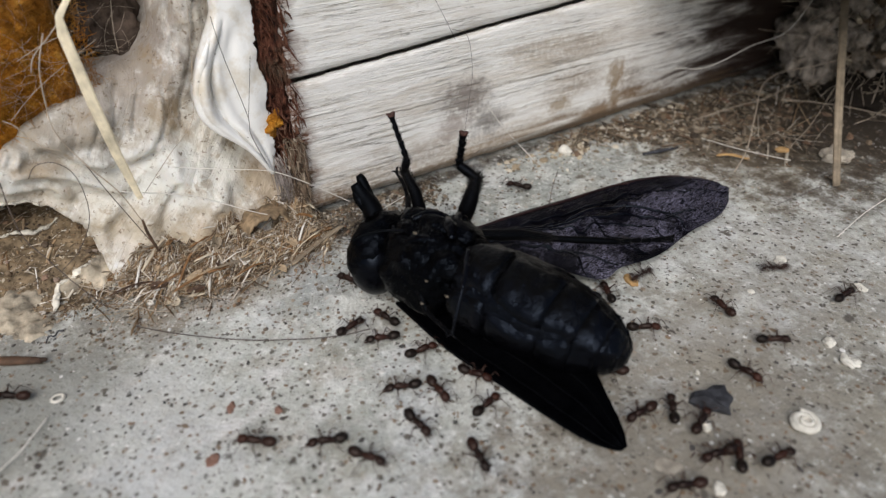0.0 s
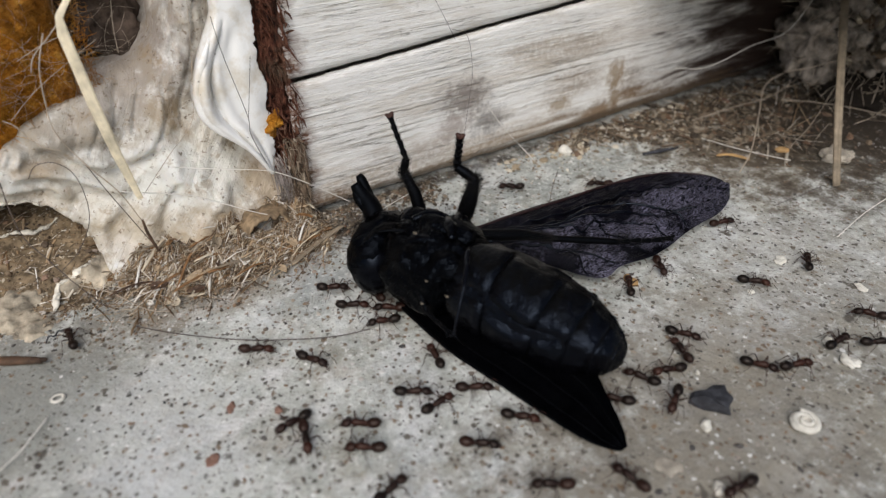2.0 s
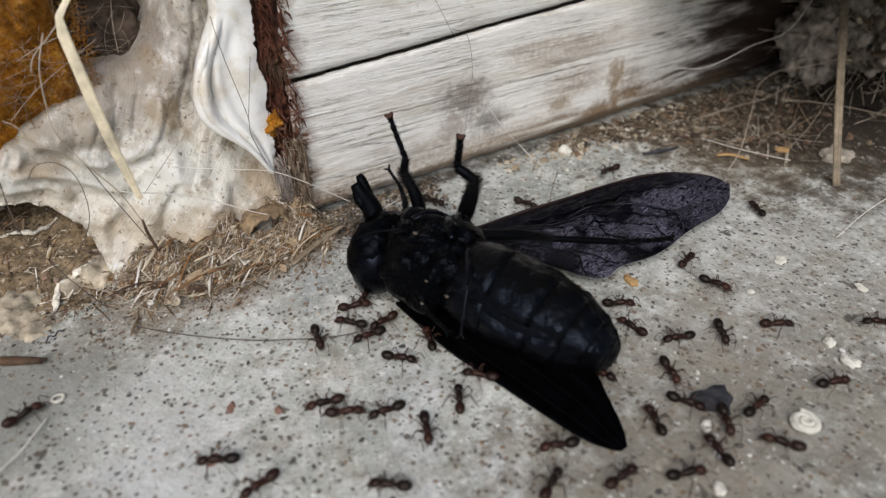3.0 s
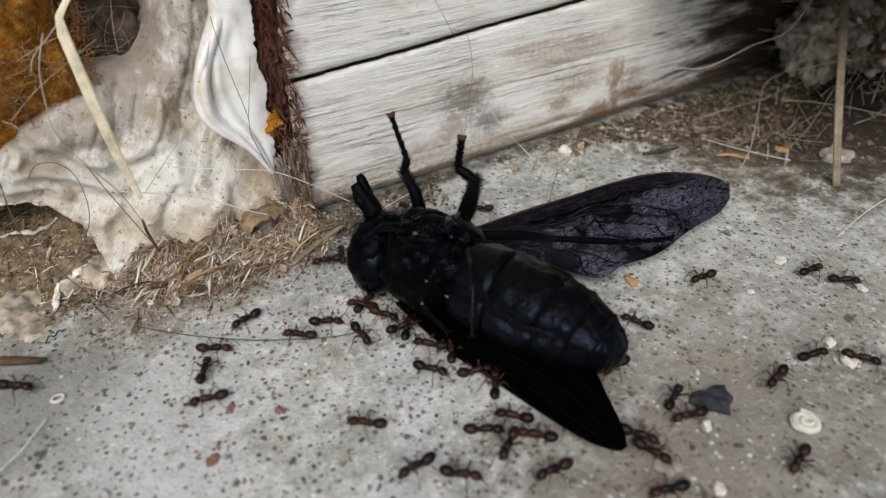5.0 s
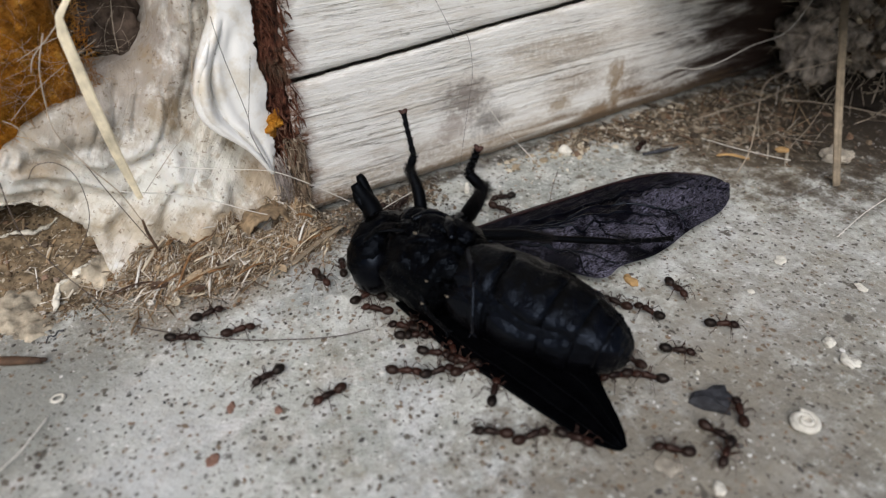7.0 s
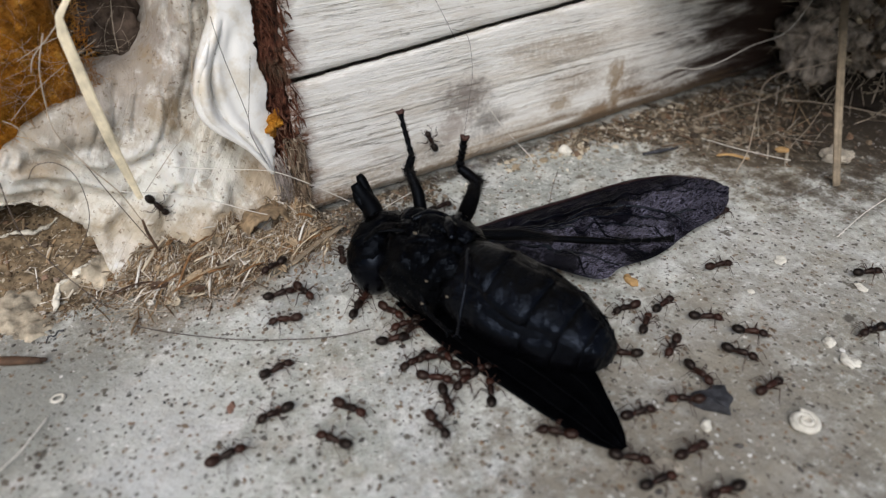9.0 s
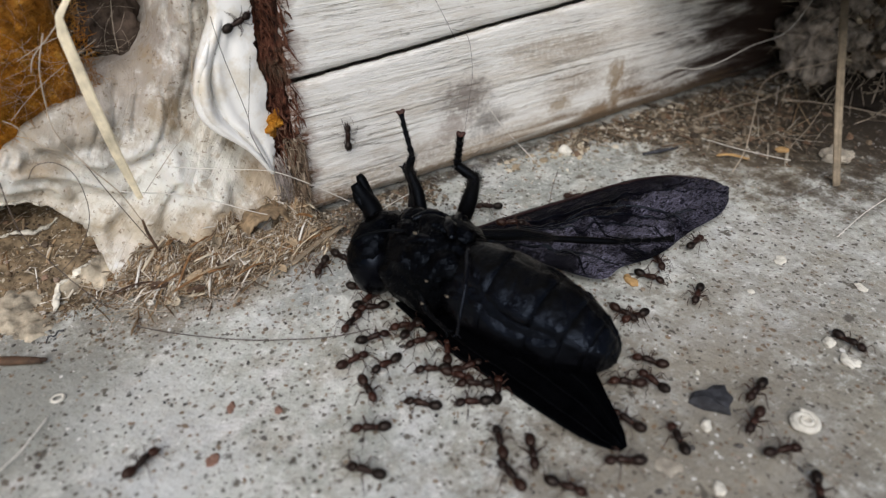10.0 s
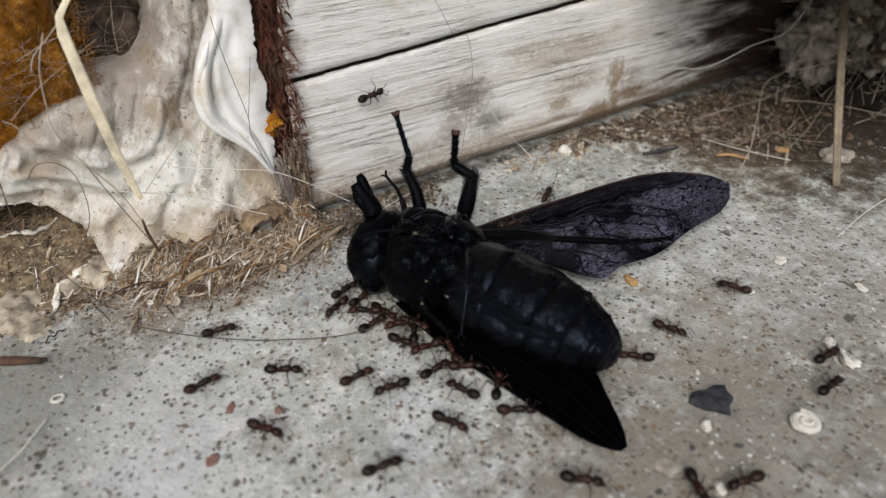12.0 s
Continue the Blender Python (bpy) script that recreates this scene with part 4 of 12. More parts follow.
def wing_mesh(front, back, lift, wrinkle, seed, thick=0.05):
    """A corrugated blade between its front and back edges (mm), root to tip, a real sheet with two sides."""
    a, b = curve_points(front, 10), curve_points(back, 10)
    nu, nv = len(a), 26
    top = []
    for i in range(nu):
        u = i / (nu - 1)
        row = []
        for j in range(nv):
            v = j / (nv - 1)
            p = a[i].lerp(b[i], v)
            flute = math.sin(v * 17 + 1.2 * math.sin(u * 3)) * (1 - 0.5 * u)
            fade = min(1, 5 * v, 5 * (1 - v))
            z = lift(u, v) + wrinkle * fade * (0.6 * flute + 0.9 * fbm(p.x * 0.55, p.y * 0.9, seed, 4))
            row.append(Vector((p.x, p.y, p.z + z)))
        top.append(row)
    verts = [p * MM for r in top for p in r] + [(p - Vector((0, 0, thick))) * MM for r in top for p in r]
    n = nu * nv
    faces = []
    for i in range(nu - 1):
        for j in range(nv - 1):
            q = (i * nv + j, i * nv + j + 1, (i + 1) * nv + j + 1, (i + 1) * nv + j)
            faces += [q, tuple(n + k for k in reversed(q))]
    rim = [i * nv for i in range(nu)] + [(nu - 1) * nv + j for j in range(1, nv)] + [i * nv + nv - 1 for i in range(nu - 2, -1, -1)] + [j for j in range(nv - 2, 0, -1)]
    for k, p in enumerate(rim):
        q = rim[(k + 1) % len(rim)]
        faces.append((p, q, n + q, n + p))
    return mesh_of(verts, faces), top


def vein(top, v0, v1, u0, u1, radius):
    """A raised vein along a wing, from chord share v0 to v1."""
    nu, nv = len(top), len(top[0])
    pts = []
    for k in range(24):
        s = k / 23
        i = min(nu - 1, int((u0 + (u1 - u0) * s) * (nu - 1)))
        j = min(nv - 1, max(0, (v0 + (v1 - v0) * s) * (nv - 1)))
        p = top[i][int(j)].lerp(top[i][min(nv - 1, int(j) + 1)], j % 1)
        pts.append((p + Vector((0, 0, 0.03))) * MM)
    verts, faces = [], []
    add_tube(verts, faces, pts, [radius * MM * (1.15 - 0.95 * k / 23) for k in range(24)], 6)
    return mesh_of(verts, faces)


def vein_path(top, path, radius):
    """A raised vein through places on a wing, draped over its skin."""
    skin = np.array([tuple(p) for r in top for p in r])
    pts = []
    for p in curve_points([(x, y, 0) for x, y in path], 8):
        d = (skin[:, 0] - p.x) ** 2 + (skin[:, 1] - p.y) ** 2
        near = np.argsort(d)[:6]
        w = 1 / (d[near] + 0.02)
        pts.append(Vector((p.x, p.y, float((skin[near, 2] * w).sum() / w.sum()) + 0.04)) * MM)
    verts, faces = [], []
    n = len(pts) - 1
    add_tube(verts, faces, pts, [radius * MM * (1.1 - 0.6 * k / n) for k in range(n + 1)], 6)
    return mesh_of(verts, faces)


def fuzz(mesh, count, length, seed, far=False):
    """Short hairs that stand on a mesh."""
    rnd = random.Random(seed)
    verts, faces = [], []
    vs = mesh.vertices
    for _ in range(count):
        v = vs[rnd.randrange(len(vs))]
        if far and v.normal.y + 0.5 * v.normal.x < 0.45:
            continue
        q = v.co + (v.normal + Vector((rnd.uniform(-0.7, 0.7), rnd.uniform(-0.7, 0.7), rnd.uniform(-0.4, 0.4)))) * length * rnd.uniform(0.5, 1.3) * MM
        add_tube(verts, faces, [v.co.copy(), q], [0.022 * MM, 0.006 * MM], 3)
    return mesh_of(verts, faces)


def dent_plate(mesh, along, a, b):
    """The side fold of the abdomen, uneven dents and a fringe of small bumps along its back."""
    for v in mesh.vertices:
        p = v.co / MM
        best = min((along(a + (b - a) * k / 6) for k in range(7)), key=lambda q: (q - p).length)
        r = p - best
        lift = math.atan2(r.z, -(r.x * 0.91 + r.y * 0.40))
        fold = 0.62 * step(0.66, 0.40, a) * math.exp(-((lift - 0.42 - 0.12 * math.sin(p.y * 0.7)) / 0.12) ** 2) - 0.12 * math.exp(-((lift - 0.70) / 0.3) ** 2)
        fold += 0.55 * math.exp(-((lift - 1.95 - 0.1 * math.sin(p.y)) / 0.16) ** 2) + 0.35 * step(1.95, 2.4, lift)
        rim = 0.3 * fbm(p.x * 1.6, p.y * 1.6, p.z * 1.6, 3) * step(1.9, 2.5, lift)
        v.co -= r.normalized() * (fold + 0.16 * fbm(p.x * 0.7, p.y * 0.7, p.z * 0.7, 3) - rim) * MM


def build_fly():
    fly = new("horsefly")
    fly.location = FLY * MM
    PIVOT[fly] = FLY
    tagged(fly, "large dead black horsefly lying on its back with spread wings", "insect")
    yaw = -65.5
    # head, eyes, mouthparts
    head = fpart("head", ball((1.75, -13.5, 4.0), (2.4, 3.7, 3.2), (0, 0, yaw), 0.25, 0.8, 4, 1), M_SHELL, (1.25, -13.4, 4.1), fly)
    for side, name in ((1, "eye"), (-1, "eye")):
        c = (1.95 - 1.5 * side * 0.91, -13.9 - 1.5 * side * 0.41, 3.2)
        fpart(name, ball(c, (2.15, 2.3, 2.8), (0, 0, yaw), 0, 1, 4), M_EYE, c, head, "smooth black compound eye")
    pro = fpart("proboscis", tube(((2.1, -12.0, 5.6), (2.2, -10.9, 6.6), (1.95, -9.8, 7.4), (1.65, -9.2, 8.3)), [1.0, 0.9, 0.78, 0.5], 12), M_HAIR, (2.1, -12.0, 5.6), head)
    fpart("palp", tube(((2.2, -11.2, 6.3), (2.45, -10.1, 7.3), (2.25, -9.2, 8.55), (2.1, -8.95, 8.9)), [0.4, 0.46, 0.44, 0.26], 8), M_HAIR, (2.2, -11.2, 6.3), pro)
    fpart("palp", tube(((1.8, -11.2, 6.3), (1.5, -10.1, 7.2), (1.3, -9.6, 7.75)), [0.42, 0.5, 0.24], 8), M_HAIR, (1.8, -11.2, 6.3), pro)
    fpart("antenna", tube(((2.6, -17.2, 7.4), (1.2, -16.3, 7.5), (-0.4, -15.4, 7.2), (-1.7, -14.8, 6.6)), [0.14, 0.12, 0.11, 0.05], 6), M_HAIR, (2.6, -17.2, 7.4), head)
    fpart("hair", bristles(1100, (1.75, -13.5, 4.0), (2.7, 2.9, 3.1), 0.3, 3), M_HAIR, (1.25, -13.4, 4.1), head)
    # thorax
    thorax = fpart("thorax", ball((4.2, -18.4, 4.2), (5.0, 4.4, 4.0), (0, 0, yaw), 0.5, 0.45, 5, 2), M_SHELL, (4.2, -18.4, 4.2), fly)
    for c, r in (((4.2, -15.6, 6.6), (1.7, 1.3, 1.5)), ((5.8, -15.9, 6.0), (1.6, 1.3, 1.6)), ((3.0, -17.0, 7.0), (1.7, 1.1, 1.0)), ((4.4, -18.2, 7.6), (1.8, 1.2, 1.0)),
                 ((7.6, -16.7, 5.2), (1.9, 1.5, 1.5)), ((5.6, -19.6, 7.3), (1.6, 1.4, 1.1)), ((2.2, -19.6, 6.2), (1.7, 1.2, 1.3)), ((3.3, -21.6, 6.4), (1.7, 1.3, 1.2))):
        fpart("coxa", ball(c, r, (20, 10, yaw), 0.18, 0.8, 4, c[0]), M_SHELL, c, thorax)
    for p, q, r in (((2.6, -15.6, 7.2), (4.9, -14.6, 7.4), 0.62), ((1.6, -17.3, 6.6), (3.4, -19.9, 7.8), 0.66), ((3.2, -16.4, 7.9), (5.6, -17.4, 8.1), 0.6), ((1.2, -19.3, 5.0), (2.6, -22.0, 6.4), 0.7),
                    ((5.4, -18.2, 8.2), (4.2, -20.9, 8.2), 0.58), ((0.9, -16.6, 5.4), (2.2, -15.2, 6.9), 0.5), ((6.6, -17.8, 7.2), (8.4, -16.4, 6.2), 0.6), ((1.7, -20.8, 6.3), (3.2, -19.4, 7.6), 0.42)):
        mid = Vector(p).lerp(Vector(q), 0.5) + Vector((0.1, 0.05, 0.25))
        fpart("leg_base", tube((p, mid, q), [r * 0.55, r, r * 0.5], 12, 6, 0.8), M_GLOSS, mid, thorax)
    for c, r in (((1.30, -21.65, 5.8), 0.12), ((2.35, -22.95, 4.7), 0.15), ((0.6, -22.1, 4.2), 0.13), ((1.95, -19.0, 8.5), 0.15), ((7.1, -17.6, 7.2), 0.16)):
        fpart("tissue_fleck", ball(c, (r * 2.2, r * 0.8, r * 0.8), (0, 20, 40 + 300 * r), 0.05, 3, 2, r), M_FLECK, c, thorax, "pale fleck of dried tissue")
    fpart("hair", bristles(1300, (4.2, -18.4, 4.2), (4.4, 4.8, 4.2), 0.4, 5), M_HAIR, (4.2, -18.4, 4.2), thorax)
    # abdomen: a core with overlapping plates
    line = curve_points(((5.2, -21.2, 4.2), (6.5, -24.3, 4.1), (8.0, -27.9, 3.9), (9.4, -31.4, 3.5), (10.6, -34.1, 3.0)), 12)
    share = [i / (len(line) - 1) for i in range(len(line))]
    wide = lambda s: float(np.interp(s, (0, 0.12, 0.3, 0.5, 0.7, 0.85, 0.95, 1.0), (3.2, 3.7, 3.95, 3.85, 3.4, 2.6, 1.7, 0.7)))
    tall = lambda s: float(np.interp(s, (0, 0.12, 0.3, 0.5, 0.7, 0.85, 0.95, 1.0), (3.2, 3.7, 3.85, 3.7, 3.1, 2.3, 1.5, 0.6)))
    root = (5.2, -21.2, 4.3)
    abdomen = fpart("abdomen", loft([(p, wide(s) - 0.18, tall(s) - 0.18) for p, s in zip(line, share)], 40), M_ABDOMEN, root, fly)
    at = lambda s: line[min(len(line) - 1, max(0, round(s * (len(line) - 1))))]

    def along(s):
        k = s * (len(line) - 1)
        i = min(len(line) - 2, int(k))
        return line[i].lerp(line[i + 1], k - i)
    cuts = (0.0, 0.27, 0.54, 0.70, 0.83, 0.93, 1.0)
    for a, b in zip(cuts, cuts[1:]):
        rings = []
        for k in range(9):
            s = a + (b - a) * k / 8 + (0.012 if k == 8 else 0)
            s = min(s, 0.995)
            flare = 0.07 * math.sin(math.pi * min(1, (k + 1.5) / 9)) + (-0.26, -0.10, -0.02)[k] if k < 3 else 0.05 + 0.05 * (k - 3) / 5
            rings.append((along(s), max(0.3, wide(s) + flare), max(0.25, tall(s) + flare)))
        c = along((a + b) / 2)
        plate = loft(rings, 56)
        dent_plate(plate, along, a, b)
        plate.update()
        hairs, fringe = fuzz(plate, 420, 0.32, a), fuzz(plate, 5000, 0.45, a + 1, True)
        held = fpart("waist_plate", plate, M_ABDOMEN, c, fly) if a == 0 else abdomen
        fpart("hair", hairs, M_HAIR, c, held)
        fpart("hair", fringe, M_HAIR, c, held)
        if a > 0:
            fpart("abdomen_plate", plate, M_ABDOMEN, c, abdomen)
    fpart("tail_tip", ball((10.3, -33.3, 3.1), (1.0, 1.0, 0.9), (0, 0, yaw), 0.2, 1.5, 3), M_SHELL, (10.3, -33.3, 3.1), abdomen)
    # wings
    lift1 = lambda u, v: 0.9 * (1 - u) ** 1.5 * v + 0.35 * math.sin(math.pi * v) + 0.25 * u
    front = ((11.2, -11.9, 1.2), (15.5, -11.85, 1.2), (19.1, -11.95, 1.2), (24.0, -12.35, 1.2), (30.0, -12.7, 1.15), (33.7, -13.1, 1.1), (36.8, -14.3, 1.1), (39.1, -15.8, 1.1), (40.3, -17.5, 1.1), (40.45, -19.0, 1.1), (39.95, -20.2, 1.1))
    back = ((10.8, -15.0, 0.6), (14.0, -19.5, 0.6), (17.2, -24.6, 0.7), (20.2, -24.4, 0.8), (23.4, -24.8, 0.85), (25.9, -24.6, 0.9), (28.5, -24.0, 0.95), (31.0, -23.55, 1.0), (35.0, -23.15, 1.05), (37.9, -22.0, 1.1), (39.35, -20.95, 1.1))
    mesh, top = wing_mesh(front, back, lift1, 0.62, 3.0)
    wing = fpart("wing", mesh, M_WING, (10.0, -15.0, 2.5), fly, "dark violet-black pleated wing")
    for path, r in ((((11.4, -12.3), (15.5, -12.4), (24.0, -12.8), (30.0, -13.1), (36.6, -14.5), (39.8, -17.3)), 0.17), (((11.4, -13.2), (14.4, -13.7), (21.7, -14.6), (28.9, -15.1), (32.3, -15.7), (38.4, -16.7)), 0.13),
                    (((11.5, -13.9), (13.5, -14.4), (18.4, -15.3), (23.6, -16.1), (26.9, -16.8), (30.7, -20.0), (33.0, -21.8)), 0.17), (((26.9, -16.7), (28.6, -16.2), (30.4, -16.5), (34.2, -16.9), (38.6, -17.3)), 0.10), (((33.4, -17.0), (35.4, -18.3), (38.4, -20.6)), 0.07),
                    (((12.0, -14.7), (17.3, -15.9), (22.5, -17.3), (27.7, -19.1), (30.3, -21.6), (30.4, -22.9)), 0.14), (((13.0, -15.1), (14.9, -15.5), (19.6, -17.3), (20.7, -18.4), (23.1, -18.3), (26.4, -20.4), (27.3, -23.8)), 0.11),
                    (((14.5, -16.6), (17.4, -19.9), (16.6, -23.9)), 0.12), (((15.0, -17.2), (17.6, -20.4), (20.2, -24.2)), 0.11), (((23.1, -18.3), (22.6, -21.0), (23.8, -24.2)), 0.08), (((22.5, -17.3), (23.0, -18.3)), 0.08), (((30.7, -20.0), (30.2, -21.4)), 0.08)):
        costa = r == 0.17 and path[0][1] > -12.5
        fpart("vein", vein_path(top, path, r * (1.0 if costa else 1.35)), M_COSTA if costa else M_LEG, (10.0, -15.0, 2.5), wing, "dark red-brown front vein" if costa else "")
    lift2 = lambda u, v: 2.2 * (1 - u) ** 1.3 * (0.1 + 0.9 * v) + 1.2 * v * (1 - u) ** 0.8
    front2 = ((0.9, -17.4, 0.5), (1.6, -24.2, 0.4), (2.9, -29.6, 0.4), (4.3, -35.4, 0.4), (5.1, -37.4, 0.4), (5.75, -38.35, 0.4), (6.2, -38.75, 0.4))
    back2 = ((4.8, -19.5, 0.5), (6.6, -25.2, 0.5), (8.3, -29.5, 0.5), (8.75, -32.7, 0.5), (8.0, -35.5, 0.5), (7.3, -37.7, 0.5), (6.8, -38.75, 0.5))
    mesh, top = wing_mesh(front2, back2, lift2, 0.12, 8.0)
    wing2 = fpart("wing", mesh, M_WING_DULL, (3.0, -18.5, 2.5), fly, "dull black folded wing under the body")
    for v0, v1, u0, u1, r in ((0.01, 0.0, 0.0, 0.98, 0.17), (0.2, 0.15, 0.05, 0.95, 0.09), (0.42, 0.4, 0.1, 0.95, 0.08), (0.65, 0.7, 0.1, 0.9, 0.08)):
        fpart("vein", vein(top, v0, v1, u0, u1, r), M_HAIR, (3.0, -18.5, 2.5), wing2)
    # legs
    def leg(base, knee, ankle, tip, thick, seed, label="", skin=M_HAIR, hairy=1.0):
        base, knee, ankle, tip = (Vector(p) for p in (base, knee, ankle, tip))
        belly = base.lerp(knee, 0.55) + Vector((0.12, 0, 0.12))
        femur = fpart("leg", tube((base, base.lerp(knee, 0.3), belly, knee), [thick * 0.72, thick * 0.98, thick * 0.92, thick * 0.52], 14), skin, base, fly, label)
        fpart("tibia", tube((knee, knee.lerp(ankle, 0.5), ankle), [thick * 0.50, thick * 0.62, thick * 0.52], 12), skin, knee, femur)
        fpart("knee", ball(knee, (thick * 0.54,) * 3, (0, 0, 0), 0, 1, 3), skin, knee, femur)
        joints, wide = [], []
        for k in range(5):
            for s, r in ((0.04, 0.28), (0.55, 0.36), (0.90, 0.47)):
                joints.append(ankle.lerp(tip, (k + s) / 5) + Vector((0, 0, 0.05 * math.sin(k * 1.9))))
                wide.append(thick * r * (1.0 if k else 1.15))
        tarsus = fpart("tarsus", tube(joints, wide, 10, 3), skin, ankle, femur)
        end = (tip - ankle).normalized()
        out = end.cross(Vector((0.6, 0.7, -0.4))).normalized()
        red = tip[2] > 11
        for side in (-1, 1):
            fpart("foot_pad", tube((tip - end * 0.12, tip + end * 0.18 + out * (0.16 * side), tip + end * 0.34 + out * (0.36 * side)), [thick * 0.34, thick * 0.44, thick * 0.22], 8, 4, 0.7), M_TARSUS if red else skin, tip, femur, "reddish-brown foot pad" if red else "")
        if hairy:
            fpart("hair", leg_bristles(((( base, belly, knee), int(3200 * hairy), thick * 1.12), ((knee, knee.lerp(ankle, 0.5), ankle), int(500 * hairy), thick * 0.84), ((ankle, ankle.lerp(tip, 0.5), tip), int(700 * hairy), thick * 0.62)), seed), M_FUZZ, base, femur)
        return femur
    legs = {
        "fore": leg((6.1, -13.6, 5.3), (5.36, -11.5, 9.5), (5.61, -11.6, 10.7), (5.3, -9.8, 14.0), 0.58, 11),
        "mid": leg((9.0, -15.2, 4.8), (10.45, -15.1, 9.0), (9.55, -13.7, 9.9), (10.1, -13.5, 12.5), 0.76, 12),
        "small": leg((3.7, -14.3, 5.8), (5.2, -11.6, 6.8), (5.4, -10.5, 7.3), (5.3, -8.9, 8.0), 0.28, 13),
        "hind": leg((8.6, -18.2, 5.6), (15.2, -20.3, 3.9), (21.0, -22.9, 2.9), (27.1, -23.9, 1.6), 0.56, 14),
        "cross": leg((4.64, -22.4, 7.9), (2.2, -25.3, 7.0), (1.19, -25.9, 4.9), (1.05, -25.8, 3.6), 0.26, 15, "thin blue-black shiny leg across the waist", M_LEG, 0.15),
        "under": leg((1.8, -19.5, 5.4), (1.1, -20.8, 4.5), (1.0, -22.2, 3.2), (1.6, -24.2, 2.4), 0.34, 16),
    }
    return fly, abdomen, wing, wing2, legs


fly, abdomen, wing_up, wing_down, fly_legs = build_fly()


# ---------------------------------------------------------------- clutter of the corner
def strand(name, points, radius, material, label, category="hair", sides=5, steps=8):
    """A hair or stalk through points in mm."""
    return tagged(part(name, tube(points, radius, sides, steps), material), label, category)


def mound_height(x, y):
    """Heap of chewed fibre in the angle between foam and timber, in mm."""
    t = min(1.0, max(0.0, (x + 19) / 19))
    ridge = 1.2 + t * 0.9
    d = y - ridge
    h = (1.5 + 1.6 * t) * math.exp(-(d / (5.3 + 1.0 * math.sin(t * 3.1))) ** 2) * step(-21.5, -14.5, x) * step(2.2, -0.5, x)
    h *= 1 - 0.8 * math.exp(-((x + 4.4) / 1.1) ** 2 - ((y + 0.6) / 1.5) ** 2)
    return max(0.0, h - 0.16) * (1 + 0.45 * fbm(x * 0.55, y * 0.55, 2, 3))


def build_heap():
    xs, ys = np.arange(-26, 2.4, 0.35), np.arange(-9.5, 9, 0.35)
    rows = [[(x * MM, y * MM, MM * (mound_height(x, y) + ground_height(x, y) - 0.7 * step(0.55, 0.05, mound_height(x, y)) + 0.35 * fbm(x * 1.3, y * 1.3, 0, 4) * step(0.0, 0.5, mound_height(x, y)))) for y in ys] for x in xs]
    heap = tagged(part("fibre_heap", sheet(rows), M_DIRT), "brown heap of chewed wood fibre and straw bits", "debris", kind="stuff")
    rnd = random.Random(4)
    verts, faces = [], []
    made = 0
    while made < 7600:
        x, y = rnd.uniform(-21, 1.0), rnd.uniform(-9, 5)
        if mound_height(x, y) < rnd.uniform(0.0, 0.7) and rnd.random() > 0.07 * step(-9.5, -6, y):
            continue
        made += 1
        a = radians(rnd.gauss(20, 46))
        half = rnd.choice((0.2, 0.3, 0.5, 0.8, 1.2, 1.8, 2.6)) * rnd.uniform(0.6, 1.1)
        pts = []
        bend = rnd.uniform(-0.12, 0.12) * min(1.0, half)
        for s in (-1, -0.4, 0.3, 1):
            px, py = x + math.cos(a) * half * s + bend * s * s * math.sin(a), y + math.sin(a) * half * s - bend * s * s * math.cos(a)
            pts.append(Vector((px, py, mound_height(px, py) + 0.12 + rnd.uniform(-0.1, 0.4))) * MM)
        r = rnd.choice((0.010, 0.012, 0.012, 0.016, 0.016, 0.022, 0.022, 0.03, 0.03, 0.04, 0.06, 0.10)) * MM
        add_tube(verts, faces, pts, [r * rnd.uniform(0.3, 0.9), r, r * rnd.uniform(0.7, 1.0), r * 0.4], 4, 0.4)
    tagged(part("straw_bits", mesh_of(verts, faces), M_FIBRE, flat=True), "loose tan and brown fibres of chewed wood", "debris", kind="stuff")


def scatter(name, count, place, size, material, label, category, seed, lift=0.0):
    """Many tiny crumbs joined into one thing."""
    rnd = random.Random(seed)
    bm = bmesh.new()
    bmesh.ops.create_icosphere(bm, subdivisions=1, radius=1)
    base = [v.co.copy() for v in bm.verts]
    tris = [tuple(v.index for v in f.verts) for f in bm.faces]
    bm.free()
    verts, faces = [], []
    for _ in range(count):
        x, y, z = place(rnd)
        s = size(rnd)
        m = Euler((rnd.uniform(0, 6), rnd.uniform(0, 6), rnd.uniform(0, 6))).to_matrix()
        sq = (rnd.uniform(0.6, 1.5), rnd.uniform(0.6, 1.1), rnd.uniform(0.4, 0.9))
        start = len(verts)
        for v in base:
            w = m @ Vector((v.x * sq[0], v.y * sq[1], v.z * sq[2])) * s * rnd.uniform(0.8, 1.15)
            verts.append(((x + w.x) * MM, (y + w.y) * MM, (z + w.z * 0.6 + lift) * MM))
        faces += [tuple(start + i for i in t) for t in tris]
    return tagged(part(name, mesh_of(verts, faces), material, flat=True), label, category, kind="stuff")


def slab_spot(rnd):
    x, y = rnd.uniform(-34, 46), rnd.uniform(-54, 0)
    return x, y, ground_height(x, y)


def litter_spot(rnd):
    while True:
        x = 32 + 53 * rnd.random() ** 0.75
        y = -0.4 - abs(rnd.gauss(0, 1.2 + 7.0 * step(36, 58, x)))
        if rnd.random() > 0.75 * step(60, 66, x):
            break
    return x, y, ground_height(x, y)


def hollow_spot(rnd):
    x, y = rnd.uniform(-34, -17), rnd.uniform(-3.5, 12)
    return x, y, bank_height(x, y)


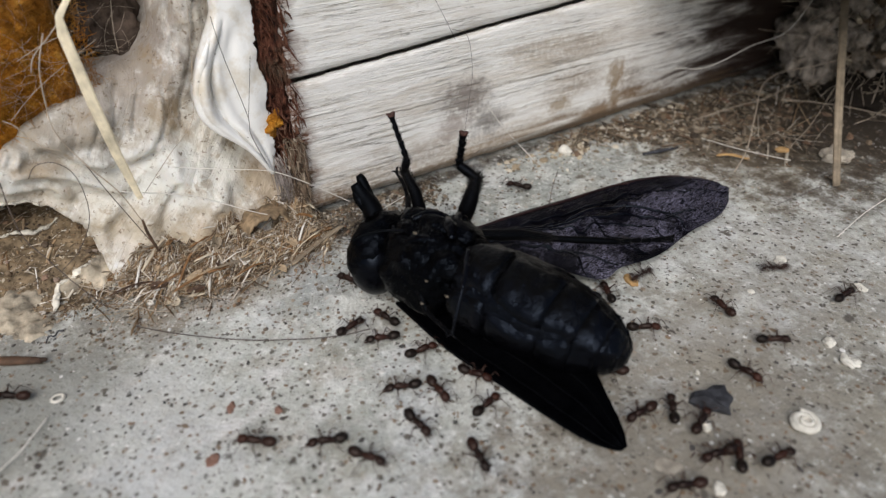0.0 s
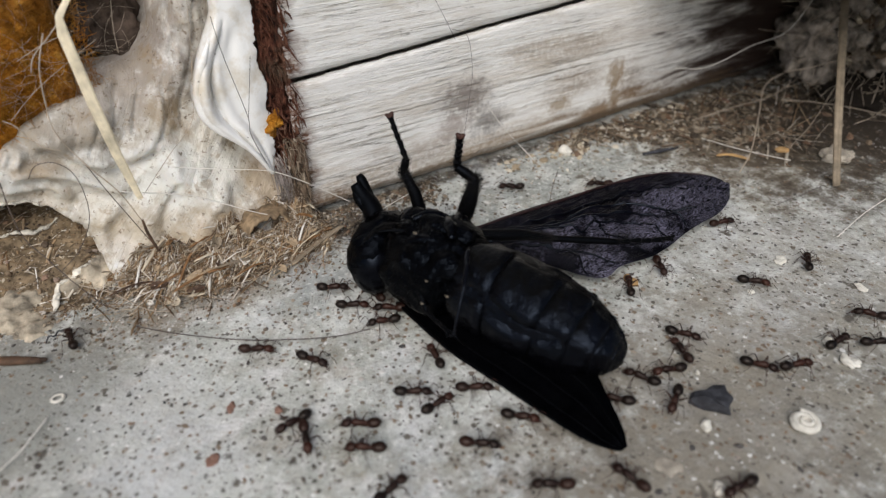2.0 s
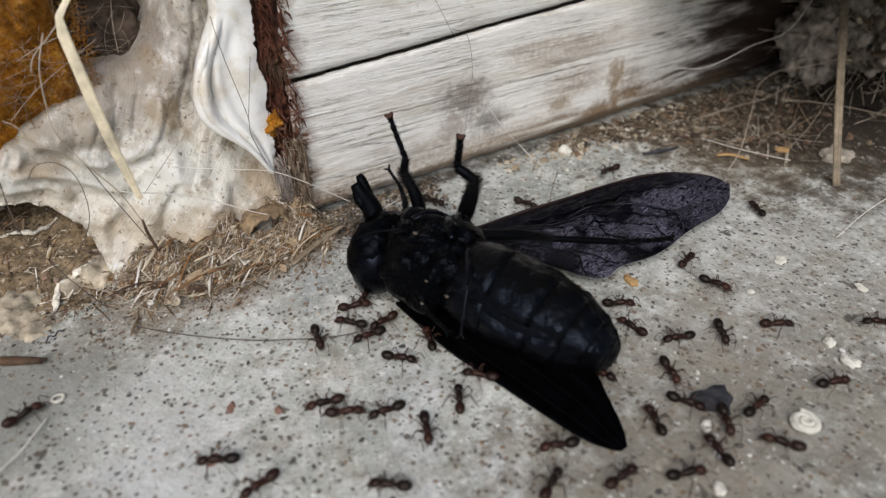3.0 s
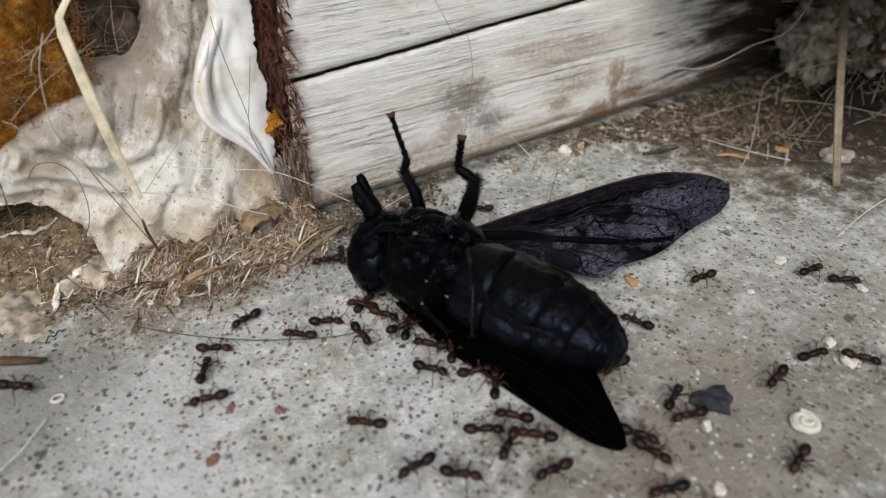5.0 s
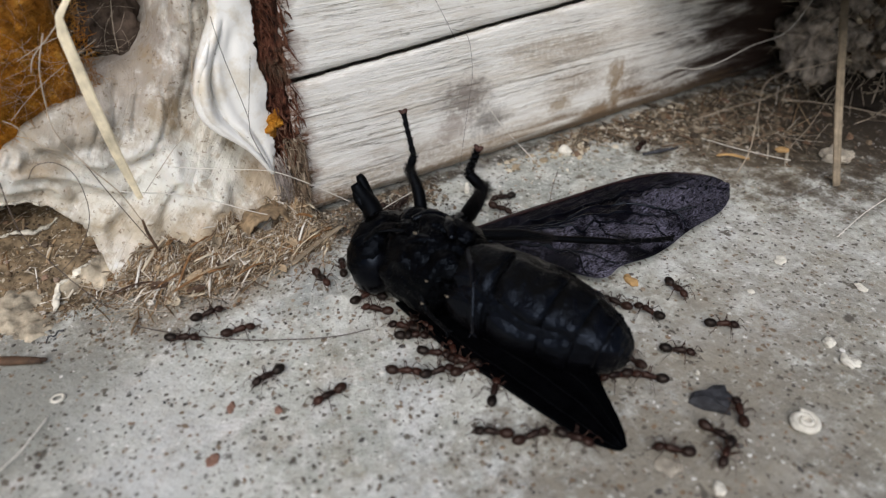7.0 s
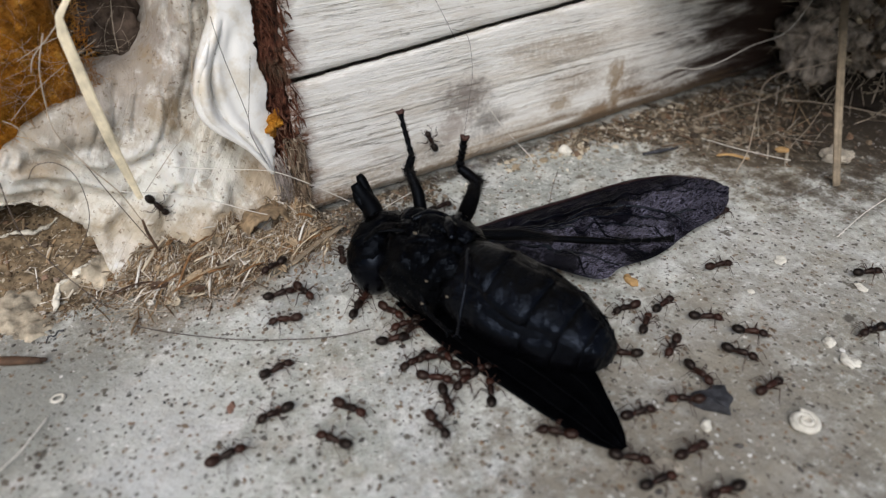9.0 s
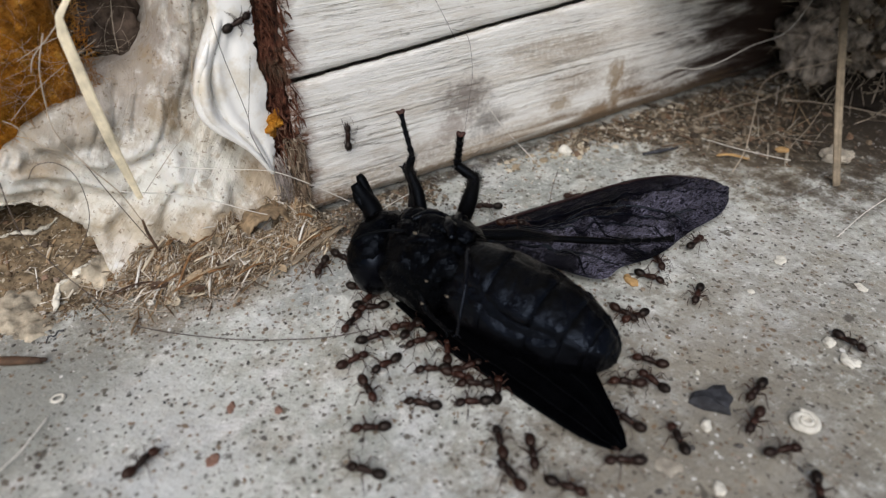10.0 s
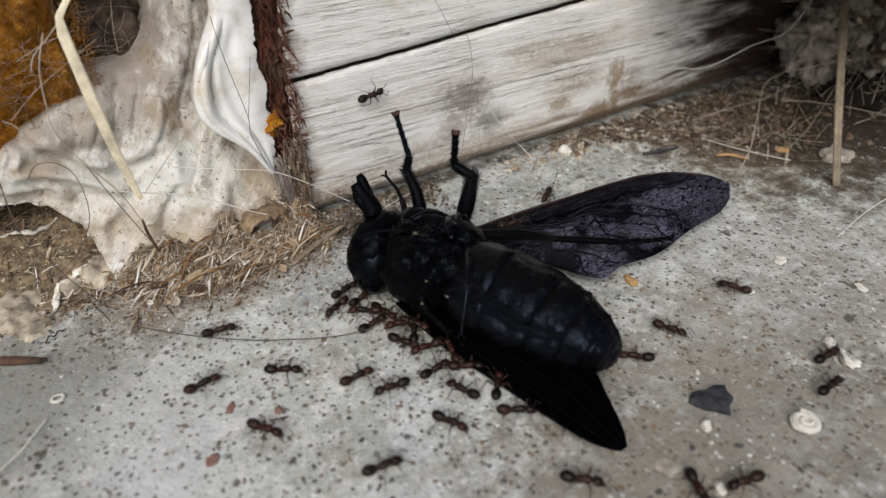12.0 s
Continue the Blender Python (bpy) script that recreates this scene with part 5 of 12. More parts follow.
def build_clump():
    """Crumbly clod of dirt, wool and straw in the far corner."""
    clod = new("dirt_clod")
    clod.location = (0.086, -0.006, 0)
    for k, (c, r) in enumerate((((75.5, -5, 7.0), (4.0, 4.0, 4.6)), ((82, -16, 7.6), (7.5, 5, 2.8)), ((88, -4, 7), (12, 7, 8)), ((79, -4, 8), (6.5, 4.5, 5)), ((96, -14, 9), (9, 7, 5.5)), ((104, -2, 12), (14, 9, 12)))):
        piece = part("clod_lump", ball(Vector(c) - Vector((86, -6, 0)), r, (0, 0, 20 * k), 2.4, 0.42, 5, k + 3), M_GREY_DIRT, clod)
    # Near-black lump in place of the deep shade beneath the clod.
    part("damp_dirt", ball((-6, -7, 1.2), (8.5, 4.5, 2.0), (0, 0, -12), 0.8, 0.6, 4, 6), M_CLOD_SHADE, clod, "black lump that stands for the shade under the clod")
    rnd = random.Random(9)
    verts, faces = [], []
    for _ in range(700):
        p = Vector((rnd.uniform(-16, 16), rnd.uniform(-14, 4), rnd.uniform(0.5, 15)))
        q = p + Vector((rnd.gauss(0, 3), rnd.gauss(0, 2), rnd.gauss(-0.5, 2)))
        add_tube(verts, faces, [p * MM, ((p + q) / 2 + Vector((0, 0, rnd.uniform(-1, 1)))) * MM, q * MM], rnd.uniform(0.02, 0.055) * MM, 4)
    part("felted_fibre", mesh_of(verts, faces), M_HAIR_TAN, clod)
    for k in range(70):
        p = Vector((rnd.uniform(-13, 8), rnd.uniform(-14, -3), rnd.uniform(3, 13)))
        bit = part("clod_crumb", ball(p, (rnd.uniform(0.4, 1.6), rnd.uniform(0.4, 0.9), rnd.uniform(0.3, 0.8)), (rnd.uniform(0, 90), rnd.uniform(0, 90), rnd.uniform(0, 180)), 0.3, 1.2, 2, k), rnd.choice((M_GREY_DIRT, M_STRAW_GREY, M_DIRT, M_TWIG, M_DIRT, M_CRUST)), clod)
    tagged(clod, "grey-brown clod of dirt and felted fibre", "dirt clod")


def build_bank():
    xs, ys = np.arange(-44, -16, 0.3), np.arange(-3.5, 14, 0.3)
    rows = [[(x * MM, y * MM, MM * (bank_height(x, y) + 0.14 * fbm(x * 2.5, y * 2.5, 1.0, 3) - 0.4 * step(-1.5, -3.3, y) - 0.35 * step(-20, -17, x))) for y in ys] for x in xs]
    tagged(part("dirt_bank", sheet(rows), M_BANK), "brown dirt sloping into the hollow of the foam", "dirt", kind="stuff")


build_heap()
build_bank()
build_clump()
scatter("sand_grains", 6500, slab_spot, lambda r: min(0.32, 0.045 + r.expovariate(17)), M_GRAIN, "dark and pale sand grains bedded in the slab", "sand", 21, -0.04)
scatter("wall_foot_litter", 3600, litter_spot, lambda r: min(0.7, 0.10 + r.expovariate(6)), M_DARK_LITTER, "brown crumbs and grit along the timber foot", "litter", 22, 0.05)
scatter("foot_crumbs", 420, lambda r: (lambda x, y: (x, y, ground_height(x, y)))(r.uniform(24, 62), -0.6 - abs(r.gauss(0, 2.2))), lambda r: min(0.6, 0.10 + r.expovariate(6)), M_PALE_CRUMB, "pale tan crumbs along the timber foot", "litter", 27, 0.1)
scatter("heap_grit", 900, lambda r: (lambda x, y: (x, y, ground_height(x, y) + mound_height(x, y)))(r.uniform(-22, 1), r.uniform(-9.5, 0)), lambda r: min(0.3, 0.05 + r.expovariate(14)), M_CRUMB, "grit and crumbs on and before the fibre heap", "litter", 24, 0.03)
scatter("corner_dirt", 1500, lambda r: (r.uniform(-2, 15), -abs(r.gauss(0, 2.6)) + 0.4, 0.1), lambda r: min(0.35, 0.05 + r.expovariate(10)), M_DARK_LITTER, "dark dirt in the angle of timber and slab", "dirt", 26, 0.05)
scatter("hollow_crumbs", 6500, hollow_spot, lambda r: min(0.22, 0.025 + r.expovariate(24)), M_SOIL, "brown crumbs in the hollow of the foam", "litter", 23, 0.06)
scatter("pale_crumbs", 260, hollow_spot, lambda r: min(0.5, 0.06 + r.expovariate(9)), M_CRUMB, "pale foam crumbs in the hollow", "litter", 29, 0.15)


def litter_fibres():
    rnd = random.Random(31)
    verts, faces = [], []
    for _ in range(560):
        x, y, z = litter_spot(rnd)
        a, half = radians(rnd.gauss(10, 45)), rnd.choice((0.6, 1.0, 1.6, 3.0)) * rnd.uniform(0.6, 1.1)
        pts = [Vector((x + math.cos(a) * half * s, y + math.sin(a) * half * s, z + 0.1 + rnd.uniform(0, 0.35))) * MM for s in (-1, 0, 1)]
        add_tube(verts, faces, pts, rnd.choice((0.04, 0.06, 0.1, 0.18)) * MM, 4, 0.5)
    tagged(part("litter_fibres", mesh_of(verts, faces), M_DARK_LITTER, flat=True), "brown straw fibres along the timber foot", "litter", kind="stuff")


def pale_fibres():
    """Thin pale stalk fibres strewn over the litter and the clod's foot."""
    rnd = random.Random(47)
    verts, faces = [], []
    for _ in range(240):
        x, y, z = litter_spot(rnd)
        a, half = radians(rnd.uniform(0, 180)), rnd.uniform(0.5, 3.2)
        lift = rnd.uniform(0.1, 0.9)
        pts = [Vector((x + math.cos(a) * half * s, y + math.sin(a) * half * s, z + 0.15 + lift * (s + 1) * 0.5)) * MM for s in (-1, 0, 1)]
        add_tube(verts, faces, pts, rnd.choice((0.015, 0.02, 0.03, 0.06)) * MM, 4, 0.6)
    tagged(part("pale_fibres", mesh_of(verts, faces), M_FIBRE, flat=True), "thin pale stalk fibres in the litter", "litter", kind="stuff")


litter_fibres()
pale_fibres()


def hollow_fibres():
    """Bits of straw and bark strewn over the dirt in the hollow."""
    rnd = random.Random(58)
    verts, faces = [], []
    for _ in range(420):
        x, y, z = hollow_spot(rnd)
        a, half = radians(rnd.gauss(15, 50)), rnd.choice((0.25, 0.4, 0.7, 1.1)) * rnd.uniform(0.6, 1.1)
        pts = [Vector((x + math.cos(a) * half * t, y + math.sin(a) * half * t, bank_height(x + math.cos(a) * half * t, y + math.sin(a) * half * t) + 0.12)) * MM for t in (-1, 0, 1)]
        add_tube(verts, faces, pts, rnd.choice((0.02, 0.03, 0.05, 0.10)) * MM, 4, 0.5)
    tagged(part("hollow_fibres", mesh_of(verts, faces), M_FIBRE, flat=True), "straw and bark bits on the dirt in the hollow", "litter", kind="stuff")


hollow_fibres()


# ---------------------------------------------------------------- hairs, straws, chips
strand("animal_hair", ((-11.56, 1.00, 9.17), (-6.91, 0.30, 7.91), (-2.93, -0.30, 6.79), (0.29, -1.00, 4.85), (4.16, -2.00, 1.98)), 0.045, M_HAIR_WHITE, "long white hair across the broken timber end", "hair")
strand("animal_hair", ((-16.03, -0.50, 8.76), (-13.03, -0.60, 7.69), (-10.57, -0.80, 6.78), (-7.89, -1.20, 5.23), (-5.05, -1.60, 3.50), (-1.26, -1.50, 1.38)), 0.05, M_HAIR_WHITE, "long white hair lying over the fibre heap", "hair")
strand("animal_hair", ((-22.25, 1.00, 11.12), (-21.45, 0.50, 12.29), (-20.12, 0.50, 12.22), (-19.03, 0.50, 10.92), (-18.74, 0.30, 8.66), (-19.14, 0.20, 6.32), (-20.63, 0.00, 4.04), (-22.39, 0.00, 2.61)), 0.035, M_HAIR_DARK, "dark curled hair on the foam", "hair")
strand("animal_hair", ((-17.83, 1.00, 22.09), (-18.81, 0.50, 19.85), (-19.21, 0.50, 17.26), (-19.27, 0.00, 14.87), (-18.00, 0.00, 11.78), (-16.24, -0.50, 8.82), (-15.12, -0.50, 5.48)), 0.055, M_HAIR_TAN, "pale twisted hair hanging down the foam", "hair")
strand("animal_hair", ((-18.00, 0.20, 11.69), (-16.91, 0.00, 8.51), (-15.97, -0.20, 6.02), (-14.99, -0.60, 3.50)), 0.04, M_HAIR_DARK, "dark thread hanging on the foam", "hair")
strand("animal_hair", ((-24.12, 0.00, 11.80), (-24.21, -0.50, 9.25), (-23.96, -1.00, 7.01), (-22.95, -2.00, 5.26), (-21.80, -3.00, 3.10), (-20.07, -3.60, -0.01), (-18.43, -4.60, -1.99)), 0.045, M_HAIR_DARK, "dark hair hanging over the hollow", "hair")
strand("animal_hair", ((-18.76, -7.71, 0.35), (-15.67, -10.84, 0.30), (-11.63, -14.29, 0.35), (-7.76, -16.73, 0.40), (-4.93, -18.19, 0.50), (-2.62, -19.22, 0.90)), 0.05, M_HAIR_DARK, "long dark hair lying on the concrete", "hair")
strand("animal_hair", ((-21.56, -0.28, 0.90), (-19.28, -2.70, 0.60), (-17.28, -6.37, 0.50), (-15.71, -7.44, 0.30)), 0.05, M_HAIR_TAN, "pale hair at the edge of the fibre heap", "hair")
strand("animal_hair", ((-7.01, 1.00, 23.85), (-7.40, 1.00, 20.32), (-8.00, 1.00, 16.58), (-8.78, 1.00, 12.89), (-11.34, 0.80, 10.37), (-14.28, 0.50, 7.43)), 0.03, M_HAIR_TAN, "thin hair down the foam", "hair")
strand("animal_hair", ((-5.85, -0.40, 21.80), (-5.41, -0.40, 18.47), (-4.27, -0.40, 12.87), (-4.23, -0.40, 10.93), (-3.03, -0.40, 7.11)), 0.03, M_HAIR_DARK, "thin dark hair over the paint flap", "hair")
strand("animal_hair", ((-3.17, -0.50, 18.08), (-4.24, -0.50, 12.63)), 0.025, M_HAIR_DARK, "thin dark hair over the paint flap", "hair")
strand("animal_hair", ((65.89, -9.00, 15.80), (63.35, -8.00, 11.10), (57.96, -7.00, 9.83), (54.40, -6.00, 8.33), (52.34, -4.50, 7.25), (49.96, -2.50, 7.18)), 0.06, M_HAIR_WHITE, "coarse whitish hair in the corner", "hair")
strand("animal_hair", ((80.77, -4.42, 3.50), (67.26, -6.64, 1.50), (59.56, -5.83, 0.90), (52.06, -5.17, 0.50)), 0.08, M_HAIR_TAN, "tan hair over the litter", "hair")
strand("animal_hair", ((71.27, -19.50, 2.00), (69.67, -15.31, 2.00), (67.29, -12.02, 2.00), (65.97, -8.87, 1.50)), 0.06, M_HAIR_TAN, "tan hair over the litter", "hair")
strand("animal_hair", ((73.98, -9.00, 12.18), (68.90, -8.50, 9.19), (67.03, -8.00, 3.23), (67.48, -8.00, -1.83)), 0.05, M_HAIR_TAN, "tan hair on the dirt clod", "hair")
strand("animal_hair", ((90.33, -6.08, 9.00), (74.83, -11.06, 5.00), (63.05, -15.00, 1.50), (56.27, -16.81, 0.50)), 0.05, M_HAIR_TAN, "tan hair on the dirt clod", "hair")
strand("animal_hair", ((48.84, -9.30, 0.50), (50.03, -14.20, 0.70), (52.99, -19.09, 0.50)), 0.05, M_HAIR_WHITE, "pale hair on the litter", "hair")
strand("animal_hair", ((14.75, -0.60, 21.25), (16.66, -0.60, 17.90), (17.88, -0.40, 15.85)), 0.02, M_HAIR_DARK, "thin dark hair on the timber", "hair")
strand("animal_hair", ((17.39, -0.50, 16.98), (19.26, -0.60, 15.89), (20.00, -0.50, 11.91), (19.04, -1.20, 8.25), (16.45, -3.50, 2.18)), 0.02, M_HAIR_DARK, "thin dark hair on the timber", "hair")
strand("animal_hair", ((21.59, -0.40, 8.69), (23.91, -1.20, 5.07), (27.49, -3.20, 0.44)), 0.045, M_HAIR_WHITE, "pale hair leaning on the timber", "hair")
strand("animal_hair", ((10.90, -3.62, 2.00), (7.93, -4.71, 2.20), (4.22, -6.28, 2.40)), 0.05, M_HAIR_WHITE, "pale hair behind the insect", "hair")
strand("animal_hair", ((25.83, -8.88, 2.60), (24.34, -9.90, 1.30), (23.13, -10.95, 0.10)), 0.04, M_HAIR_DARK, "small upright dark bristle", "hair")
strand("animal_hair", ((53.28, -30.59, 1.50), (48.50, -30.59, 0.80), (42.90, -31.32, 0.30)), 0.06, M_HAIR_WHITE, "white hair lying on the concrete", "hair")
strand("animal_hair", ((-29.49, -18.02, 0.30), (-27.86, -16.79, 0.35), (-26.02, -14.57, 0.30)), 0.06, M_HAIR_WHITE, "white hair lying on the concrete", "hair")
strand("animal_hair", ((42.76, -24.25, 0.30), (47.23, -24.51, 0.40), (50.92, -24.47, 0.30)), 0.04, M_HAIR_DARK, "thin dark hair on the concrete", "hair")
strand("animal_hair", ((25.75, -25.97, 0.30), (26.15, -28.28, 0.30)), 0.02, M_HAIR_DARK, "thin dark hair on the concrete", "hair")
strand("animal_hair", ((-21.95, 3.50, 15.14), (-19.73, 3.20, 17.13), (-17.22, 3.00, 18.77), (-14.28, 2.50, 20.64)), 0.026, M_HAIR_TAN, "pale hair across the orange sponge", "hair")
strand("animal_hair", ((-20.10, 4.00, 19.48), (-18.03, 3.50, 20.58), (-15.64, 3.00, 21.41)), 0.028, M_HAIR_TAN, "pale hair across the orange sponge", "hair")
strand("animal_hair", ((-19.44, 3.50, 18.60), (-18.87, 3.00, 19.99), (-17.28, 2.00, 21.73), (-15.94, 1.00, 23.44)), 0.05, M_HAIR_TAN, "tan hair tangle by the straw", "hair")
strand("animal_hair", ((-12.25, 3.50, 23.60), (-12.67, 3.50, 21.23), (-12.83, 3.50, 18.95)), 0.025, M_HAIR_TAN, "pale hair in the gap", "hair")
strand("animal_hair", ((-22.42, 1.50, 16.02), (-21.73, 1.20, 15.49), (-20.64, 0.80, 13.78), (-19.26, 0.60, 12.99)), 0.045, M_HAIR_TAN, "tan hair on the foam rim", "hair")
stray_hair = strand("animal_hair", ((86.75, -9.44, 7.00), (76.94, -10.84, 6.50), (68.57, -9.81, 6.00), (64.58, -8.13, 5.50), (59.50, -9.01, 5.00), (54.78, -12.00, 3.50), (48.63, -15.91, 1.80), (45.09, -17.33, 0.50)), 0.075, M_HAIR_TAN, "long tan hair that sways over the litter")


def blade(points, wide, material, label):
    """A flat dry blade with a keel, a sharp kink and torn ends."""
    s = new("straw")
    pts = [Vector(p) for p in points]
    s.location = pts[0] * MM
    verts, faces = [], []
    ring = ((-1.0, 0.0), (-0.75, 0.22), (0.1, 0.34), (0.8, 0.20), (1.0, 0.0), (0.1, -0.12))
    n = len(pts)
    dense = [(pts[i].lerp(pts[i + 1], k / 6), wide[i] + (wide[i + 1] - wide[i]) * k / 6) for i in range(n - 1) for k in range(6)] + [(pts[-1], wide[-1])]
    for k, (p, w) in enumerate(dense):
        way = (dense[min(k + 1, len(dense) - 1)][0] - dense[max(k - 1, 0)][0]).normalized()
        face = Vector((-0.35, -1.0, 0.35))
        across = way.cross(face).normalized()
        out = across.cross(way)
        w *= 1 + 0.08 * fbm(k * 0.4, 1, 0, 2)
        for a, b in ring:
            verts.append((p - pts[0] + across * (a * w) + out * (b * w * (1 if out.dot(face) > 0 else -1))) * MM)
    m = len(ring)
    for k in range(len(dense) - 1):
        for j in range(m):
            faces.append((k * m + j, k * m + (j + 1) % m, (k + 1) * m + (j + 1) % m, (k + 1) * m + j))
    faces += [tuple(range(m)), tuple(reversed([(len(dense) - 1) * m + j for j in range(m)]))]
    part("stalk", mesh_of(verts, faces), material, s, flat=True)
    return tagged(s, label, "straw")


def straw(points, radius, material, label, squash=0.55):
    """A split dry stalk with a groove and a frayed end."""
    s = new("straw")
    pts = [Vector(p) for p in points]
    s.location = pts[0] * MM
    rel = [p - pts[0] for p in pts]
    part("stalk", tube(rel, radius, 10, 10, squash), material, s)
    off = Vector((radius[0] * 0.75, -radius[0] * 0.35, 0.05))
    part("split_half", tube([p + off for p in rel], [v * 0.62 for v in radius], 8, 10, squash), material, s)
    return tagged(s, label, "straw")


blade(((-15.09, -0.3, 25.27), (-16.54, -0.5, 23.47), (-16.63, -0.6, 22.21), (-16.11, -1.0, 16.88), (-15.56, -1.35, 12.39), (-14.82, -1.6, 8.23)), (0.20, 0.27, 0.42, 0.45, 0.41, 0.24), M_BLADE, "pale split straw leaning on the foam")
straw(((52.3, -25.2, 0.2), (54.85, -21.5, 7.0), (60.8, -16.6, 11.5), (69.6, -9.9, 16.5)), [0.42, 0.5, 0.5, 0.55], M_STRAW_GREY, "grey-brown dry straw leaning in the corner")
straw(((-4.3, -6.84, 0.5), (-1.15, -5.17, 0.6), (2.2, -3.9, 0.8)), [0.28, 0.34, 0.2], M_STRAW_GREY, "short broken straw beside the fibre heap")
straw(((-29.5, -6.0, 0.45), (-27.5, -7.2, 0.5), (-25.6, -8.3, 0.45)), [0.42, 0.46, 0.3], M_TWIG, "short brown twig lying on the concrete", 0.8)
straw(((39.8, -8.4, 0.35), (42.0, -8.9, 0.4), (44.4, -9.4, 0.35)), [0.2, 0.34, 0.15], M_SLATE, "dark sliver lying on the concrete", 0.7)
straw(((-15.2, -1.6, 6.2), (-15.1, -1.9, 4.9), (-14.7, -2.4, 3.2)), [0.12, 0.22, 0.16], M_TWIG, "short dark straw end stuck to the foam")
straw(((46.9, -13.4, 0.4), (48.0, -14.4, 0.6), (49.2, -16.0, 0.4)), [0.25, 0.32, 0.2], M_OCHRE, "curled orange-brown straw on the concrete")


def shard(outline, high, seed):
    """A broken chip of stone over an outline in mm, with a sloping rim and an uneven top."""
    rnd = random.Random(seed)
    n = len(outline)
    rings = [(1.0, -0.05), (1.02, 0.35 * high), (0.86, 0.85 * high), (0.45, high)]
    verts = [Vector((x * f, y * f, z + (rnd.uniform(-0.12, 0.12) * high if z > 0 else 0))) * MM for f, z in rings for x, y in outline]
    verts.append(Vector((0, 0, high * 0.95)) * MM)
    faces = [(r * n + k, r * n + (k + 1) % n, (r + 1) * n + (k + 1) % n, (r + 1) * n + k) for r in range(len(rings) - 1) for k in range(n)]
    faces += [(3 * n + k, 3 * n + (k + 1) % n, 4 * n) for k in range(n)] + [tuple(reversed(range(n)))]
    return mesh_of(verts, faces)


def stone(name, centre, radii, material, label, category, rough=0.25, seed=1, facets=True):
    ob = part(name, ball((0, 0, radii[2] * 0.55), radii, (0, 0, 20 * seed), rough, 1.4, 3, seed), material, flat=facets)
    ob.location = (centre[0] * MM, centre[1] * MM, 0)
    return tagged(ob, label, category)


slate = tagged(part("pebble", shard(((-1.7, 1.0), (-0.9, 1.45), (0.2, 1.05), (1.2, 1.1), (2.2, 0.45), (1.75, -0.1), (1.6, -0.8), (0.7, -1.1), (0.1, -1.75), (-0.5, -0.9), (-1.2, -0.2)), 0.85, 6), M_SLATE, flat=True), "dark grey three-cornered slate pebble on the concrete", "pebble")
slate.location = (15.2 * MM, -39.0 * MM, 0)
slate.scale = (0.88, 0.88, 0.88)
stone("paint_crumb", (13.0, -40.3), (0.5, 0.35, 0.35), M_SHELL_WHITE, "white crumb on the concrete", "crumb", 0.2, 2)
stone("paint_crumb", (27.6, -42.0), (0.85, 0.55, 0.3), M_SHELL_WHITE, "white crumb on the concrete", "crumb", 0.3, 4)
stone("paint_crumb", (28.3, -39.8), (0.55, 0.42, 0.25), M_SHELL_WHITE, "white crumb on the concrete", "crumb", 0.3, 5)
stone("paint_crumb", (12.3, -49.2), (0.75, 0.65, 0.35), M_SHELL_WHITE, "white crumb on the concrete", "crumb", 0.3, 6)
stone("paint_crumb", (32.2, -3.0), (0.8, 0.65, 0.8), M_SHELL_WHITE, "cream crumb at the timber foot", "crumb", 0.25, 7)
stone("paint_crumb", (17.2, -4.0), (0.3, 0.3, 0.8), M_SHELL_WHITE, "cream crumb at the timber foot", "crumb", 0.1, 8)
stone("paint_crumb", (59.0, -21.0), (2.2, 1.7, 0.7), M_PALE_DIRT, "pale lumpy crumb in the litter", "crumb", 0.6, 9)
stone("paint_crumb", (35.0, -30.6), (0.8, 0.5, 0.2), M_SHELL_WHITE, "white crumb on the concrete", "crumb", 0.2, 10)
stone("paint_crumb", (9.6, -44.2), (0.55, 0.4, 0.25), M_SHELL_WHITE, "white crumb on the concrete", "crumb", 0.2, 11)
stone("paint_crumb", (16.7, -36.4), (0.28, 0.2, 0.18), M_SHELL_WHITE, "small white crumb on the concrete", "crumb", 0.1, 12)
stone("paint_crumb", (37.4, -37.1), (0.7, 0.35, 0.2), M_SHELL_WHITE, "white crumb on the concrete", "crumb", 0.2, 13)
stone("paint_crumb", (28.7, -32.1), (0.35, 0.25, 0.15), M_SHELL_WHITE, "small white crumb on the concrete", "crumb", 0.1, 14)
stone("paint_crumb", (8.2, -41.3), (1.0, 0.8, 0.10), M_PALE_DIRT, "faint pale disc bedded in the concrete", "crumb", 0.1, 15)
ring_pts = [(-25.2 + 0.42 * math.cos(a), -12.8 + 0.36 * math.sin(a), 0.12) for a in np.linspace(0, 6.1, 12)]
tagged(part("paint_crumb", tube(ring_pts, 0.13, 7, 3, 0.6), M_SHELL_WHITE), "small ring-shaped white crumb on the concrete", "crumb")
strand("root_thread", ((-25.1, -5.9, 0.2), (-24.8, -5.3, 0.25), (-24.4, -5.5, 0.25), (-24.1, -5.0, 0.25), (-23.7, -5.1, 0.2)), 0.07, M_SLATE, "small curled dark root thread on the concrete", "root")
stone("red_chip", (-17.3, -24.4), (0.6, 0.42, 0.12), M_RED, "dull red chip bedded in the concrete", "chip", 0.2, 2)
stone("red_chip", (-14.7, -20.5), (0.55, 0.25, 0.10), M_RED, "dull red chip bedded in the concrete", "chip", 0.2, 3)
stone("red_chip", (-11.9, -22.6), (0.4, 0.25, 0.15), M_RED, "dull red chip bedded in the concrete", "chip", 0.2, 5)
stone("straw_chip", (20.7, -25.3), (1.0, 0.45, 0.3), M_OCHRE, "ochre straw chip beside the wing", "chip", 0.2, 4)
